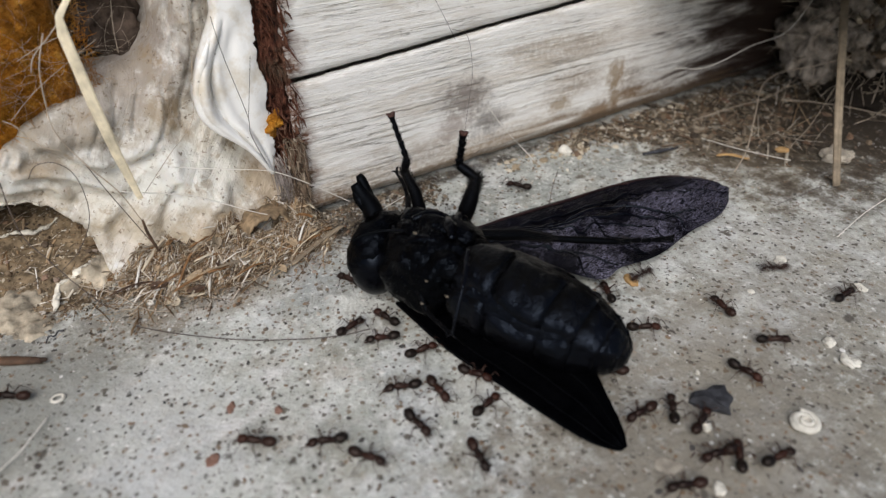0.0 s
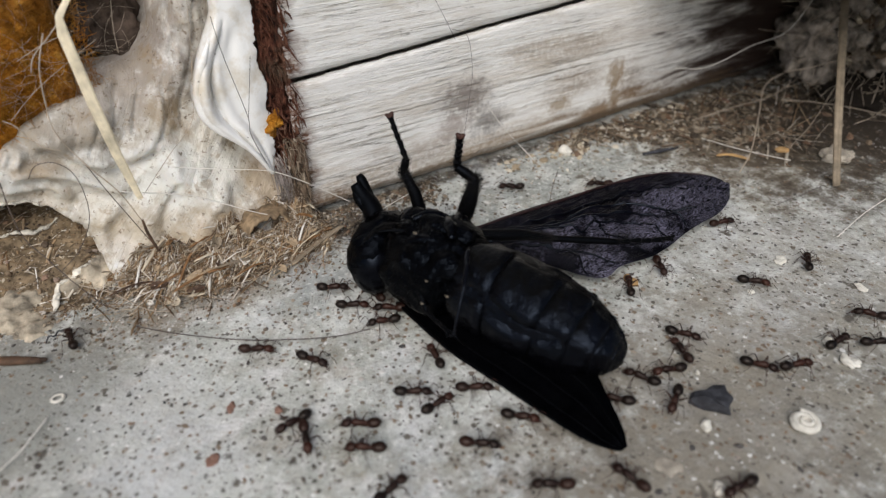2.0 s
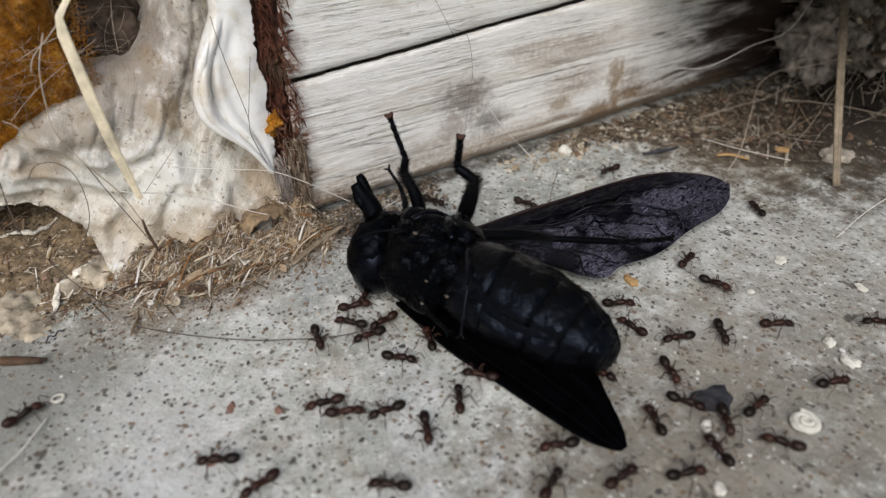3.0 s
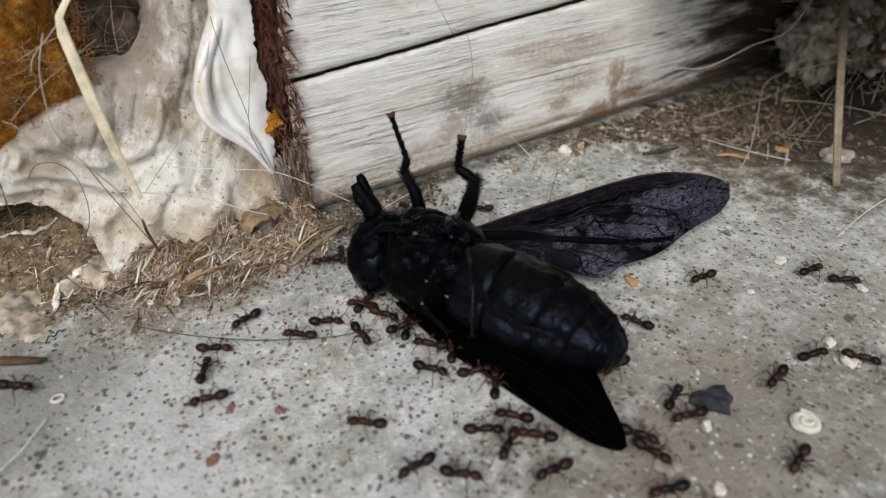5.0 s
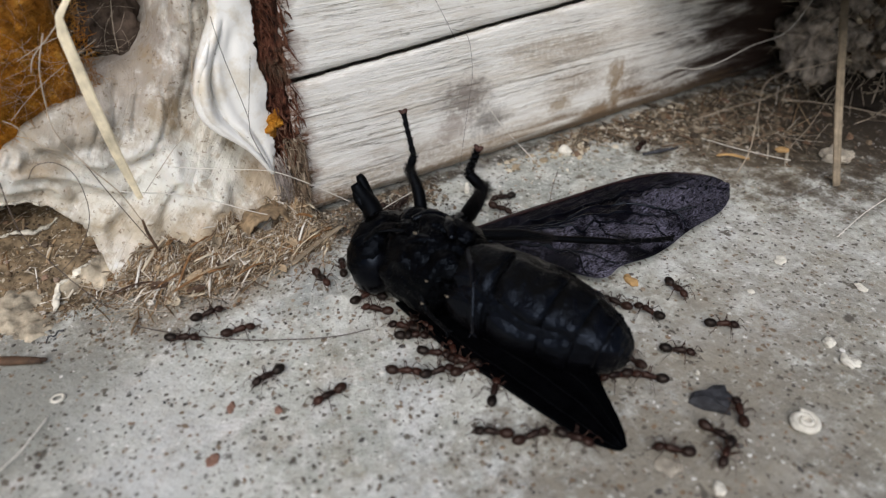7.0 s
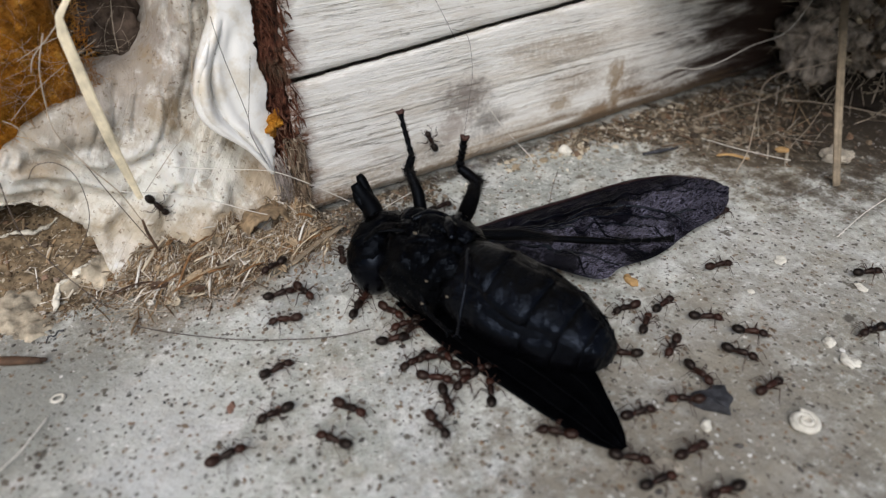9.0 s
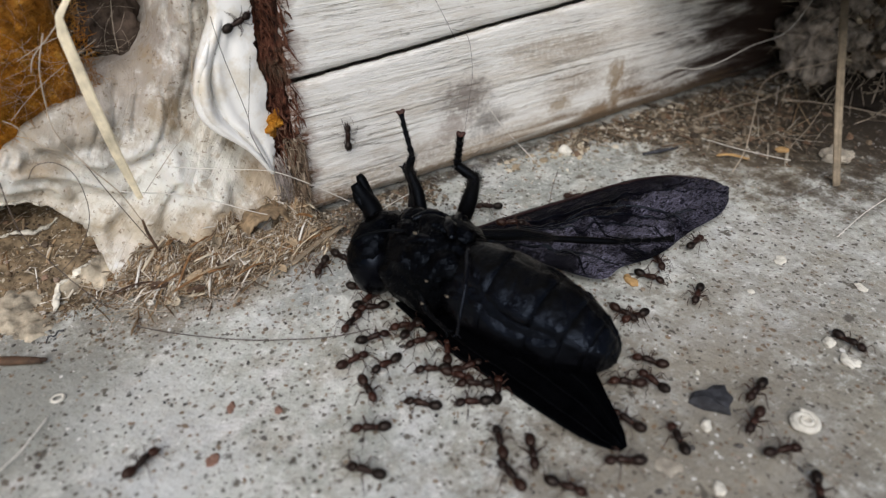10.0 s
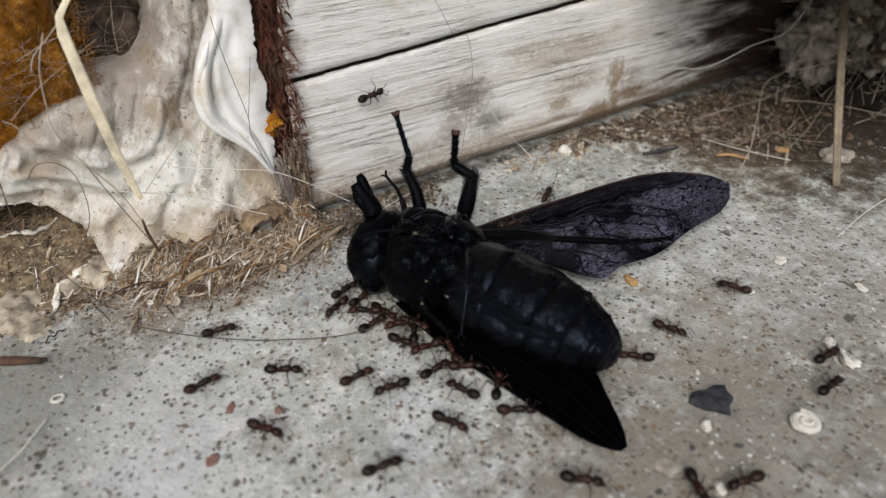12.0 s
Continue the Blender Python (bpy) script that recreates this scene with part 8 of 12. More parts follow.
    walk(ants[10], [(0, on_slab(-3.4, -25.9, 161)), (0.25, on_slab(-3.4, -24.9, 161)), (0.5, on_slab(-3.4, -24.0, 161)), (0.75, on_slab(-3.3, -23.5, 100)), (1, on_slab(-2.6, -22.9, 38)), (1.17, on_slab(-2.3, -21.6, 93)), (1.33, on_slab(-2.6, -20.7, 147)), (1.5, on_slab(-3.4, -20.1, -158)), (1.75, on_slab(-4.5, -23.3, -95)), (2, on_slab(-3.0, -26.8, -33)), (2.25, on_slab(-2.1, -28.2, -104)), (2.5, on_slab(-2.2, -29.3, -175)), (2.75, on_slab(-3.8, -28.4, 179)), (3, on_slab(-5.5, -27.3, 174)), (3.5, on_slab(-4.9, -26.1, 97)), (4, on_slab(-2.7, -24.7, 21)), (4.5, on_slab(-1.6, -24.8, -16)), (5, on_slab(-0.7, -25.5, -53)), (5.25, on_slab(-1.3, -25.2, -29)), (5.5, on_slab(-1.9, -24.8, -5)), (5.75, on_slab(-1.4, -25.3, -15)), (6, on_slab(-0.9, -25.9, -26)), (6.25, on_slab(-1.1, -25.1, -26)), (6.5, on_slab(-1.3, -24.2, -25)), (6.75, on_slab(-0.3, -24.1, -36)), (7, on_slab(0.5, -24.1, -47)), (7.5, on_slab(1.3, -24.1, -98)), (8, on_slab(1.7, -24.0, -149)), (8.5, on_slab(0.9, -24.3, -173)), (9, on_slab(0.1, -24.4, 162)), (9.25, on_slab(0.0, -23.6, 175)), (9.5, on_slab(-0.1, -23.0, -172)), (9.75, on_slab(-0.4, -24.5, 171)), (10, on_slab(-0.6, -25.6, 154)), (10.25, on_slab(-1.7, -24.7, 158)), (10.5, on_slab(-2.8, -23.8, 162)), (10.75, on_slab(-3.0, -22.4, 106)), (11, on_slab(-1.9, -20.6, 51)), (11.17, on_slab(-2.0, -20.8, -3)), (11.33, on_slab(-2.2, -21.2, -57)), (11.5, on_slab(-2.6, -21.9, -112)), (11.75, on_slab(-3.1, -24.1, -149)), (12, on_slab(-4.1, -25.5, 174))])
    walk(ants[11], [(0, on_slab(0.9, -30.6, 14)), (0.25, on_slab(1.9, -30.4, -29)), (0.5, on_slab(2.7, -30.8, -72)), (0.75, on_slab(2.4, -30.7, -130)), (1, on_slab(1.7, -30.5, 173)), (1.17, on_slab(1.0, -31.5, -132)), (1.33, on_slab(1.0, -32.6, -76)), (1.5, on_slab(1.8, -34.0, -20)), (1.75, on_slab(2.1, -33.3, -33)), (2, on_slab(2.3, -32.8, -46)), (2.25, on_slab(2.0, -34.8, -33)), (2.5, on_slab(1.9, -36.6, -21)), (2.67, on_slab(2.5, -36.5, -81)), (2.83, on_slab(2.8, -36.4, -141)), (3, on_slab(2.9, -36.2, 159)), (3.5, on_slab(0.9, -37.1, 139)), (4, on_slab(-0.8, -37.6, 118)), (4.5, on_slab(0.8, -36.1, 126)), (5, on_slab(2.2, -34.7, 135)), (5.25, on_slab(1.5, -34.0, 111)), (5.5, on_slab(1.1, -33.2, 88)), (5.75, on_slab(1.0, -33.8, 28)), (6, on_slab(1.2, -35.1, -32)), (6.25, on_slab(2.2, -33.4, -39)), (6.5, on_slab(3.2, -31.9, -46)), (6.75, on_slab(5.6, -30.8, -18)), (7, on_slab(8.4, -28.5, 9)), (7.5, on_slab(10.2, -29.3, -2)), (8, on_slab(12.0, -30.4, -13)), (8.5, on_slab(14.6, -30.9, 10)), (9, on_slab(17.1, -30.5, 32)), (9.25, on_slab(17.8, -30.0, 59)), (9.5, on_slab(18.2, -29.5, 85)), (9.75, on_slab(17.8, -29.3, 130)), (10, on_slab(17.0, -29.4, 174)), (10.25, on_slab(16.7, -30.6, 168)), (10.5, on_slab(16.3, -31.6, 161)), (10.75, on_slab(16.5, -30.1, -136)), (11, on_slab(17.4, -29.4, -73)), (11.25, on_slab(18.0, -33.0, -116)), (11.5, on_slab(16.8, -35.8, -158)), (11.75, on_slab(15.1, -34.8, 171)), (12, on_slab(13.5, -32.9, 140))])
    walk(ants[12], [(0, on_slab(-0.9, -12.0, 118)), (0.25, on_slab(-0.6, -9.7, 133)), (0.5, on_slab(-0.7, -7.8, 148)), (0.75, on_slab(-4.7, -6.4, -142)), (1, on_slab(-7.0, -7.1, -71)), (1.25, on_slab(-5.5, -9.0, -76)), (1.5, on_slab(-4.1, -11.0, -81)), (1.75, on_slab(-6.4, -15.5, -69)), (2, on_slab(-7.9, -19.7, -58)), (2.25, on_slab(-6.0, -21.1, -61)), (2.5, on_slab(-4.2, -22.6, -64)), (2.75, on_slab(-3.2, -22.9, -55)), (3, on_slab(-2.1, -23.1, -46)), (3.5, on_slab(-1.4, -22.3, 6)), (4, on_slab(-0.9, -20.5, 57)), (4.5, on_slab(-0.6, -20.2, 27)), (5, on_slab(-0.1, -20.1, -3)), (5.25, on_slab(-0.0, -21.2, -4)), (5.5, on_slab(0.1, -22.3, -4)), (5.75, on_slab(0.7, -22.5, 58)), (6, on_slab(1.0, -22.5, 120)), (6.25, on_slab(-0.1, -21.9, 114)), (6.5, on_slab(-1.1, -21.2, 108)), (6.75, on_slab(-0.7, -21.1, 38)), (7, on_slab(0.0, -21.5, -33)), (7.5, on_slab(0.2, -22.8, -74)), (8, on_slab(-0.5, -24.4, -116)), (8.5, on_slab(-0.9, -24.3, -144)), (9, on_slab(-1.3, -24.1, -173)), (9.25, on_slab(-1.8, -24.4, -179)), (9.5, on_slab(-2.3, -24.5, 175)), (9.75, on_slab(-2.7, -26.6, 155)), (10, on_slab(-3.0, -28.1, 135)), (10.25, on_slab(-4.4, -26.3, 61)), (10.5, on_slab(-4.5, -25.2, -12)), (10.75, on_slab(-3.4, -25.9, -0)), (11, on_slab(-2.2, -26.5, 12)), (11.25, on_slab(-1.5, -25.7, -17)), (11.5, on_slab(-0.9, -25.3, -46)), (11.75, on_slab(-0.7, -25.5, -20)), (12, on_slab(-0.4, -25.7, 6))])
    walk(ants[13], [(0, on_slab(9.7, -37.2, 180)), (0.25, on_slab(8.7, -38.1, 157)), (0.5, on_slab(7.9, -38.7, 134)), (0.75, on_slab(7.3, -38.9, 161)), (1, on_slab(6.7, -39.3, -173)), (1.25, on_slab(6.6, -39.6, -158)), (1.5, on_slab(6.5, -40.0, -143)), (1.75, on_slab(5.7, -40.6, 159)), (2, on_slab(5.1, -40.7, 102)), (2.25, on_slab(3.6, -39.9, 65)), (2.5, on_slab(2.7, -39.4, 28)), (2.75, on_slab(3.6, -39.8, 15)), (3, on_slab(4.6, -40.4, 3)), (3.5, on_slab(5.1, -39.6, 71)), (4, on_slab(4.9, -38.6, 140)), (4.5, on_slab(3.2, -37.9, 157)), (5, on_slab(1.3, -37.6, 175)), (5.25, on_slab(-0.3, -39.3, -147)), (5.5, on_slab(-1.0, -42.1, -108)), (5.67, on_slab(-0.9, -42.4, -51)), (5.83, on_slab(-0.7, -42.6, 7)), (6, on_slab(-0.4, -42.6, 65)), (6.25, on_slab(0.6, -37.4, 28)), (6.5, on_slab(2.6, -34.3, -9)), (6.75, on_slab(2.2, -34.5, -9)), (7, on_slab(1.8, -34.6, -9)), (7.5, on_slab(2.9, -33.3, -15)), (8, on_slab(4.1, -32.2, -22)), (8.5, on_slab(4.3, -34.1, 56)), (9, on_slab(3.5, -35.3, 135)), (9.25, on_slab(2.5, -33.9, -166)), (9.5, on_slab(1.8, -33.4, -107)), (9.75, on_slab(1.5, -34.6, -114)), (10, on_slab(1.0, -35.7, -120)), (10.25, on_slab(1.6, -36.2, -71)), (10.5, on_slab(2.7, -36.5, -21)), (10.75, on_slab(5.7, -37.0, -27)), (11, on_slab(8.6, -37.8, -32)), (11.17, on_slab(9.5, -37.2, -88)), (11.33, on_slab(9.9, -36.3, -144)), (11.5, on_slab(9.8, -35.1, 160)), (11.75, on_slab(9.2, -33.4, 128)), (12, on_slab(9.3, -31.1, 96))])
    walk(ants[14], [(0, on_slab(11.9, -38.1, 49)), (0.25, on_slab(11.6, -36.4, 108)), (0.5, on_slab(10.0, -35.2, 166)), (0.67, on_slab(9.3, -36.1, 112)), (0.83, on_slab(9.2, -37.0, 58)), (1, on_slab(9.7, -38.0, 4)), (1.25, on_slab(10.9, -37.3, 61)), (1.5, on_slab(11.4, -36.1, 119)), (1.75, on_slab(11.8, -35.4, 118)), (2, on_slab(12.3, -34.7, 118)), (2.25, on_slab(10.7, -33.1, 43)), (2.5, on_slab(10.1, -32.4, -33)), (2.75, on_slab(11.9, -35.1, -47)), (3, on_slab(13.2, -38.2, -62)), (3.33, on_slab(14.3, -38.8, -3)), (3.67, on_slab(15.2, -38.8, 56)), (4, on_slab(15.8, -38.4, 115)), (4.5, on_slab(13.8, -37.7, 68)), (5, on_slab(12.8, -37.4, 22)), (5.25, on_slab(14.0, -35.6, 1)), (5.5, on_slab(15.2, -34.4, -19)), (5.75, on_slab(16.5, -34.0, -26)), (6, on_slab(17.7, -33.7, -33)), (6.25, on_slab(17.8, -33.6, -33)), (6.5, on_slab(17.9, -33.6, -33)), (6.75, on_slab(17.3, -33.9, -40)), (7, on_slab(16.8, -34.2, -48)), (7.5, on_slab(18.3, -33.2, -41)), (8, on_slab(19.9, -32.0, -35)), (8.5, on_slab(20.5, -34.3, -50)), (9, on_slab(20.7, -37.0, -65)), (9.25, on_slab(21.5, -37.2, -108)), (9.5, on_slab(21.9, -37.4, -152)), (9.75, on_slab(20.3, -38.9, -160)), (10, on_slab(18.5, -40.2, -168)), (10.25, on_slab(17.7, -37.5, -171)), (10.5, on_slab(16.8, -34.7, -175)), (10.67, on_slab(15.3, -36.0, -120)), (10.83, on_slab(14.7, -37.3, -65)), (11, on_slab(15.1, -38.7, -10)), (11.25, on_slab(16.7, -39.7, 6)), (11.5, on_slab(18.3, -40.4, 22)), (11.75, on_slab(20.8, -41.4, 11)), (12, on_slab(23.5, -42.9, 1))])
    walk(ants[15], [(0, on_slab(12.7, -40.0, 20)), (0.25, on_slab(14.1, -39.0, 14)), (0.5, on_slab(15.5, -38.3, 7)), (0.75, on_slab(16.6, -38.2, 3)), (1, on_slab(17.6, -38.1, -0)), (1.25, on_slab(18.9, -37.0, 26)), (1.5, on_slab(19.8, -35.3, 53)), (1.75, on_slab(18.6, -34.9, 64)), (2, on_slab(17.1, -34.3, 74)), (2.25, on_slab(15.1, -32.9, 88)), (2.5, on_slab(12.5, -31.4, 102)), (2.75, on_slab(14.2, -30.8, 101)), (3, on_slab(15.8, -30.2, 100)), (3.5, on_slab(14.8, -30.5, 142)), (4, on_slab(13.3, -31.4, -176)), (4.5, on_slab(11.3, -31.1, 179)), (5, on_slab(9.3, -30.6, 175)), (5.17, on_slab(9.2, -30.7, 115)), (5.33, on_slab(9.3, -30.9, 56)), (5.5, on_slab(9.6, -31.1, -4)), (5.75, on_slab(12.7, -30.8, -18)), (6, on_slab(15.7, -31.1, -32)), (6.25, on_slab(15.9, -32.6, -52)), (6.5, on_slab(15.8, -34.4, -72)), (6.67, on_slab(15.0, -34.5, -14)), (6.83, on_slab(14.1, -34.0, 44)), (7, on_slab(13.0, -32.8, 102)), (7.5, on_slab(13.8, -30.5, 46)), (8, on_slab(15.9, -29.3, -11)), (8.5, on_slab(17.3, -31.3, -84)), (9, on_slab(16.9, -33.6, -156)), (9.25, on_slab(16.9, -34.1, -122)), (9.5, on_slab(17.1, -34.8, -87)), (9.75, on_slab(15.8, -34.9, -161)), (10, on_slab(14.1, -33.8, 125)), (10.25, on_slab(14.4, -33.4, 61)), (10.5, on_slab(14.9, -33.3, -3)), (10.75, on_slab(15.3, -32.6, 72)), (11, on_slab(15.1, -31.7, 148)), (11.25, on_slab(14.1, -32.0, 173)), (11.5, on_slab(13.1, -32.7, -162)), (11.75, on_slab(11.3, -32.0, 173)), (12, on_slab(9.6, -30.5, 149))])
    walk(ants[16], [(0, on_slab(16.6, -30.8, -32)), (0.25, on_slab(16.5, -31.2, -36)), (0.5, on_slab(16.4, -31.6, -40)), (0.75, on_slab(16.4, -32.8, -101)), (1, on_slab(15.6, -33.7, -163)), (1.25, on_slab(16.1, -33.7, -128)), (1.5, on_slab(16.8, -33.9, -94)), (1.75, on_slab(16.0, -35.0, -147)), (2, on_slab(14.6, -35.3, 160)), (2.25, on_slab(13.4, -34.5, 163)), (2.5, on_slab(12.1, -33.7, 166)), (2.75, on_slab(13.1, -34.2, -152)), (3, on_slab(14.6, -35.4, -110)), (3.5, on_slab(12.6, -37.7, -164)), (4, on_slab(10.0, -38.1, 142)), (4.5, on_slab(9.2, -35.0, 118)), (5, on_slab(9.4, -31.3, 95)), (5.25, on_slab(9.3, -31.0, 29)), (5.5, on_slab(9.4, -30.8, -37)), (5.75, on_slab(10.8, -31.8, -57)), (6, on_slab(11.8, -33.1, -77)), (6.25, on_slab(11.9, -33.1, -152)), (6.5, on_slab(12.0, -32.9, 133)), (6.75, on_slab(10.2, -31.8, 59)), (7, on_slab(9.4, -31.4, -16)), (7.5, on_slab(12.6, -32.7, -14)), (8, on_slab(15.9, -34.0, -13)), (8.33, on_slab(15.6, -33.7, 41)), (8.67, on_slab(14.6, -33.1, 94)), (9, on_slab(13.0, -32.2, 148)), (9.25, on_slab(13.5, -31.9, 180)), (9.5, on_slab(14.0, -31.8, -148)), (9.75, on_slab(11.5, -31.7, -169)), (10, on_slab(8.8, -30.9, 170)), (10.25, on_slab(8.9, -30.9, 102)), (10.5, on_slab(9.2, -31.0, 34)), (10.75, on_slab(9.3, -30.7, 34)), (11, on_slab(9.3, -30.5, 34)), (11.25, on_slab(9.3, -30.6, -40)), (11.5, on_slab(9.2, -30.8, -113)), (11.75, on_slab(9.2, -30.9, -113)), (12, on_slab(9.2, -30.9, -113))])
    walk(ants[17], [(0, on_slab(24.2, -32.5, 81)), (0.25, on_slab(24.4, -30.7, 71)), (0.5, on_slab(24.8, -29.1, 61)), (0.75, on_slab(27.4, -29.1, -5)), (1, on_slab(29.7, -31.3, -70)), (1.25, on_slab(29.5, -30.8, -146)), (1.5, on_slab(28.8, -29.4, 139)), (1.75, on_slab(30.4, -25.6, 61)), (2, on_slab(35.2, -23.6, -16)), (2.25, on_slab(32.9, -29.7, -37)), (2.5, on_slab(29.1, -37.8, -59)), (2.75, on_slab(27.5, -37.2, -46)), (3, on_slab(26.2, -36.4, -32)), (3.5, on_slab(26.9, -39.7, -51)), (4, on_slab(26.8, -43.7, -69)), (4.5, on_slab(27.6, -43.1, -64)), (5, on_slab(28.4, -42.4, -58)), (5.25, on_slab(28.7, -43.1, -124)), (5.5, on_slab(28.7, -43.5, 169)), (5.75, on_slab(28.1, -43.6, 171)), (6, on_slab(27.6, -43.7, 173)), (6.25, on_slab(23.2, -42.0, -171)), (6.5, on_slab(18.9, -41.4, -156)), (6.75, on_slab(16.7, -41.6, 128)), (7, on_slab(15.7, -40.9, 53)), (7.5, on_slab(17.2, -40.0, 30)), (8, on_slab(19.0, -39.6, 6)), (8.5, on_slab(19.3, -40.0, 2)), (9, on_slab(19.6, -40.5, -2)), (9.25, on_slab(19.8, -39.3, -45)), (9.5, on_slab(19.5, -38.4, -89)), (9.75, on_slab(18.2, -40.6, -125)), (10, on_slab(15.9, -42.0, -162)), (10.25, on_slab(15.1, -42.7, -159)), (10.5, on_slab(14.4, -43.4, -156)), (10.75, on_slab(13.3, -43.2, 176)), (11, on_slab(12.3, -42.6, 148)), (11.25, on_slab(12.5, -43.7, 150)), (11.5, on_slab(12.7, -44.8, 153)), (11.75, on_slab(11.9, -44.8, 161)), (12, on_slab(11.1, -44.9, 168))])
    walk(ants[18], [(0, on_slab(24.2, -37.5, -33)), (0.25, on_slab(25.5, -41.2, 2)), (0.5, on_slab(26.7, -43.4, 37)), (0.75, on_slab(27.2, -41.5, 75)), (1, on_slab(26.6, -39.4, 113)), (1.25, on_slab(24.4, -36.0, 126)), (1.5, on_slab(21.6, -33.0, 140)), (1.67, on_slab(20.2, -32.6, -166)), (1.83, on_slab(19.2, -32.6, -111)), (2, on_slab(18.7, -33.1, -57)), (2.25, on_slab(18.6, -34.1, -65)), (2.5, on_slab(18.5, -35.2, -73)), (2.75, on_slab(18.5, -34.5, -136)), (3, on_slab(18.0, -33.2, 161)), (3.5, on_slab(15.4, -33.1, 168)), (4, on_slab(12.7, -33.3, 176)), (4.5, on_slab(12.2, -33.0, 179)), (5, on_slab(11.6, -32.7, -178)), (5.25, on_slab(12.0, -32.7, 125)), (5.5, on_slab(12.6, -32.6, 68)), (5.75, on_slab(14.9, -31.3, 28)), (6, on_slab(17.9, -31.5, -13)), (6.17, on_slab(18.2, -31.4, 41)), (6.33, on_slab(18.4, -31.2, 94)), (6.5, on_slab(18.4, -31.0, 148)), (6.75, on_slab(18.3, -30.3, 127)), (7, on_slab(18.4, -29.6, 106)), (7.5, on_slab(18.4, -30.0, 54)), (8, on_slab(18.7, -30.6, 2)), (8.5, on_slab(19.5, -30.1, 5)), (9, on_slab(20.3, -29.5, 8)), (9.25, on_slab(20.5, -28.5, 6)), (9.5, on_slab(20.7, -27.5, 5)), (9.75, on_slab(21.5, -26.6, -32)), (10, on_slab(22.1, -26.2, -68)), (10.25, on_slab(23.3, -27.9, -63)), (10.5, on_slab(24.7, -29.5, -59)), (10.75, on_slab(25.7, -32.8, -33)), (11, on_slab(27.3, -35.1, -8)), (11.17, on_slab(27.4, -35.9, 52)), (11.33, on_slab(26.8, -36.6, 112)), (11.5, on_slab(25.7, -37.3, 171)), (11.67, on_slab(25.1, -38.4, 114)), (11.83, on_slab(25.3, -39.6, 56)), (12, on_slab(26.4, -40.8, -2))])
    walk(ants[19], [(0, on_slab(34.5, -37.2, 3)), (0.25, on_slab(38.4, -36.7, 83)), (0.5, on_slab(39.9, -36.0, 162)), (0.75, on_slab(36.2, -36.1, 167)), (1, on_slab(32.4, -36.4, 172)), (1.25, on_slab(32.9, -34.6, -110)), (1.5, on_slab(35.0, -33.4, -33)), (1.75, on_slab(35.7, -33.1, 3)), (2, on_slab(36.4, -32.4, 39)), (2.25, on_slab(36.6, -32.9, 89)), (2.5, on_slab(36.4, -33.4, 139)), (2.75, on_slab(37.0, -29.0, 102)), (3, on_slab(40.3, -23.9, 66)), (3.33, on_slab(40.5, -24.5, 8)), (3.67, on_slab(40.4, -26.1, -49)), (4, on_slab(39.9, -28.7, -107)), (4.5, on_slab(37.3, -32.5, -74)), (5, on_slab(36.6, -35.9, -41)), (5.25, on_slab(38.9, -38.9, -17)), (5.5, on_slab(41.7, -40.7, 7)), (5.75, on_slab(42.9, -38.2, 77)), (6, on_slab(42.0, -35.2, 148)), (6.17, on_slab(41.9, -35.2, -152)), (6.33, on_slab(41.8, -35.2, -92)), (6.5, on_slab(41.7, -35.2, -32)), (6.75, on_slab(42.5, -37.8, -77)), (7, on_slab(41.6, -40.7, -122)), (7.5, on_slab(40.7, -40.1, 178)), (8, on_slab(39.7, -38.4, 118)), (8.5, on_slab(39.2, -37.1, 46)), (9, on_slab(39.4, -36.4, -25)), (9.25, on_slab(41.1, -38.2, -44)), (9.5, on_slab(42.4, -40.7, -63)), (9.75, on_slab(42.0, -40.6, -63)), (10, on_slab(41.6, -40.6, -63)), (10.25, on_slab(41.9, -40.7, -82)), (10.5, on_slab(42.2, -40.9, -102)), (10.75, on_slab(41.8, -41.0, -102)), (11, on_slab(41.5, -41.1, -102)), (11.17, on_slab(41.7, -41.2, -159)), (11.33, on_slab(41.9, -41.1, 144)), (11.5, on_slab(42.1, -40.9, 87)), (11.75, on_slab(41.9, -40.6, 114)), (12, on_slab(41.5, -40.3, 140))])
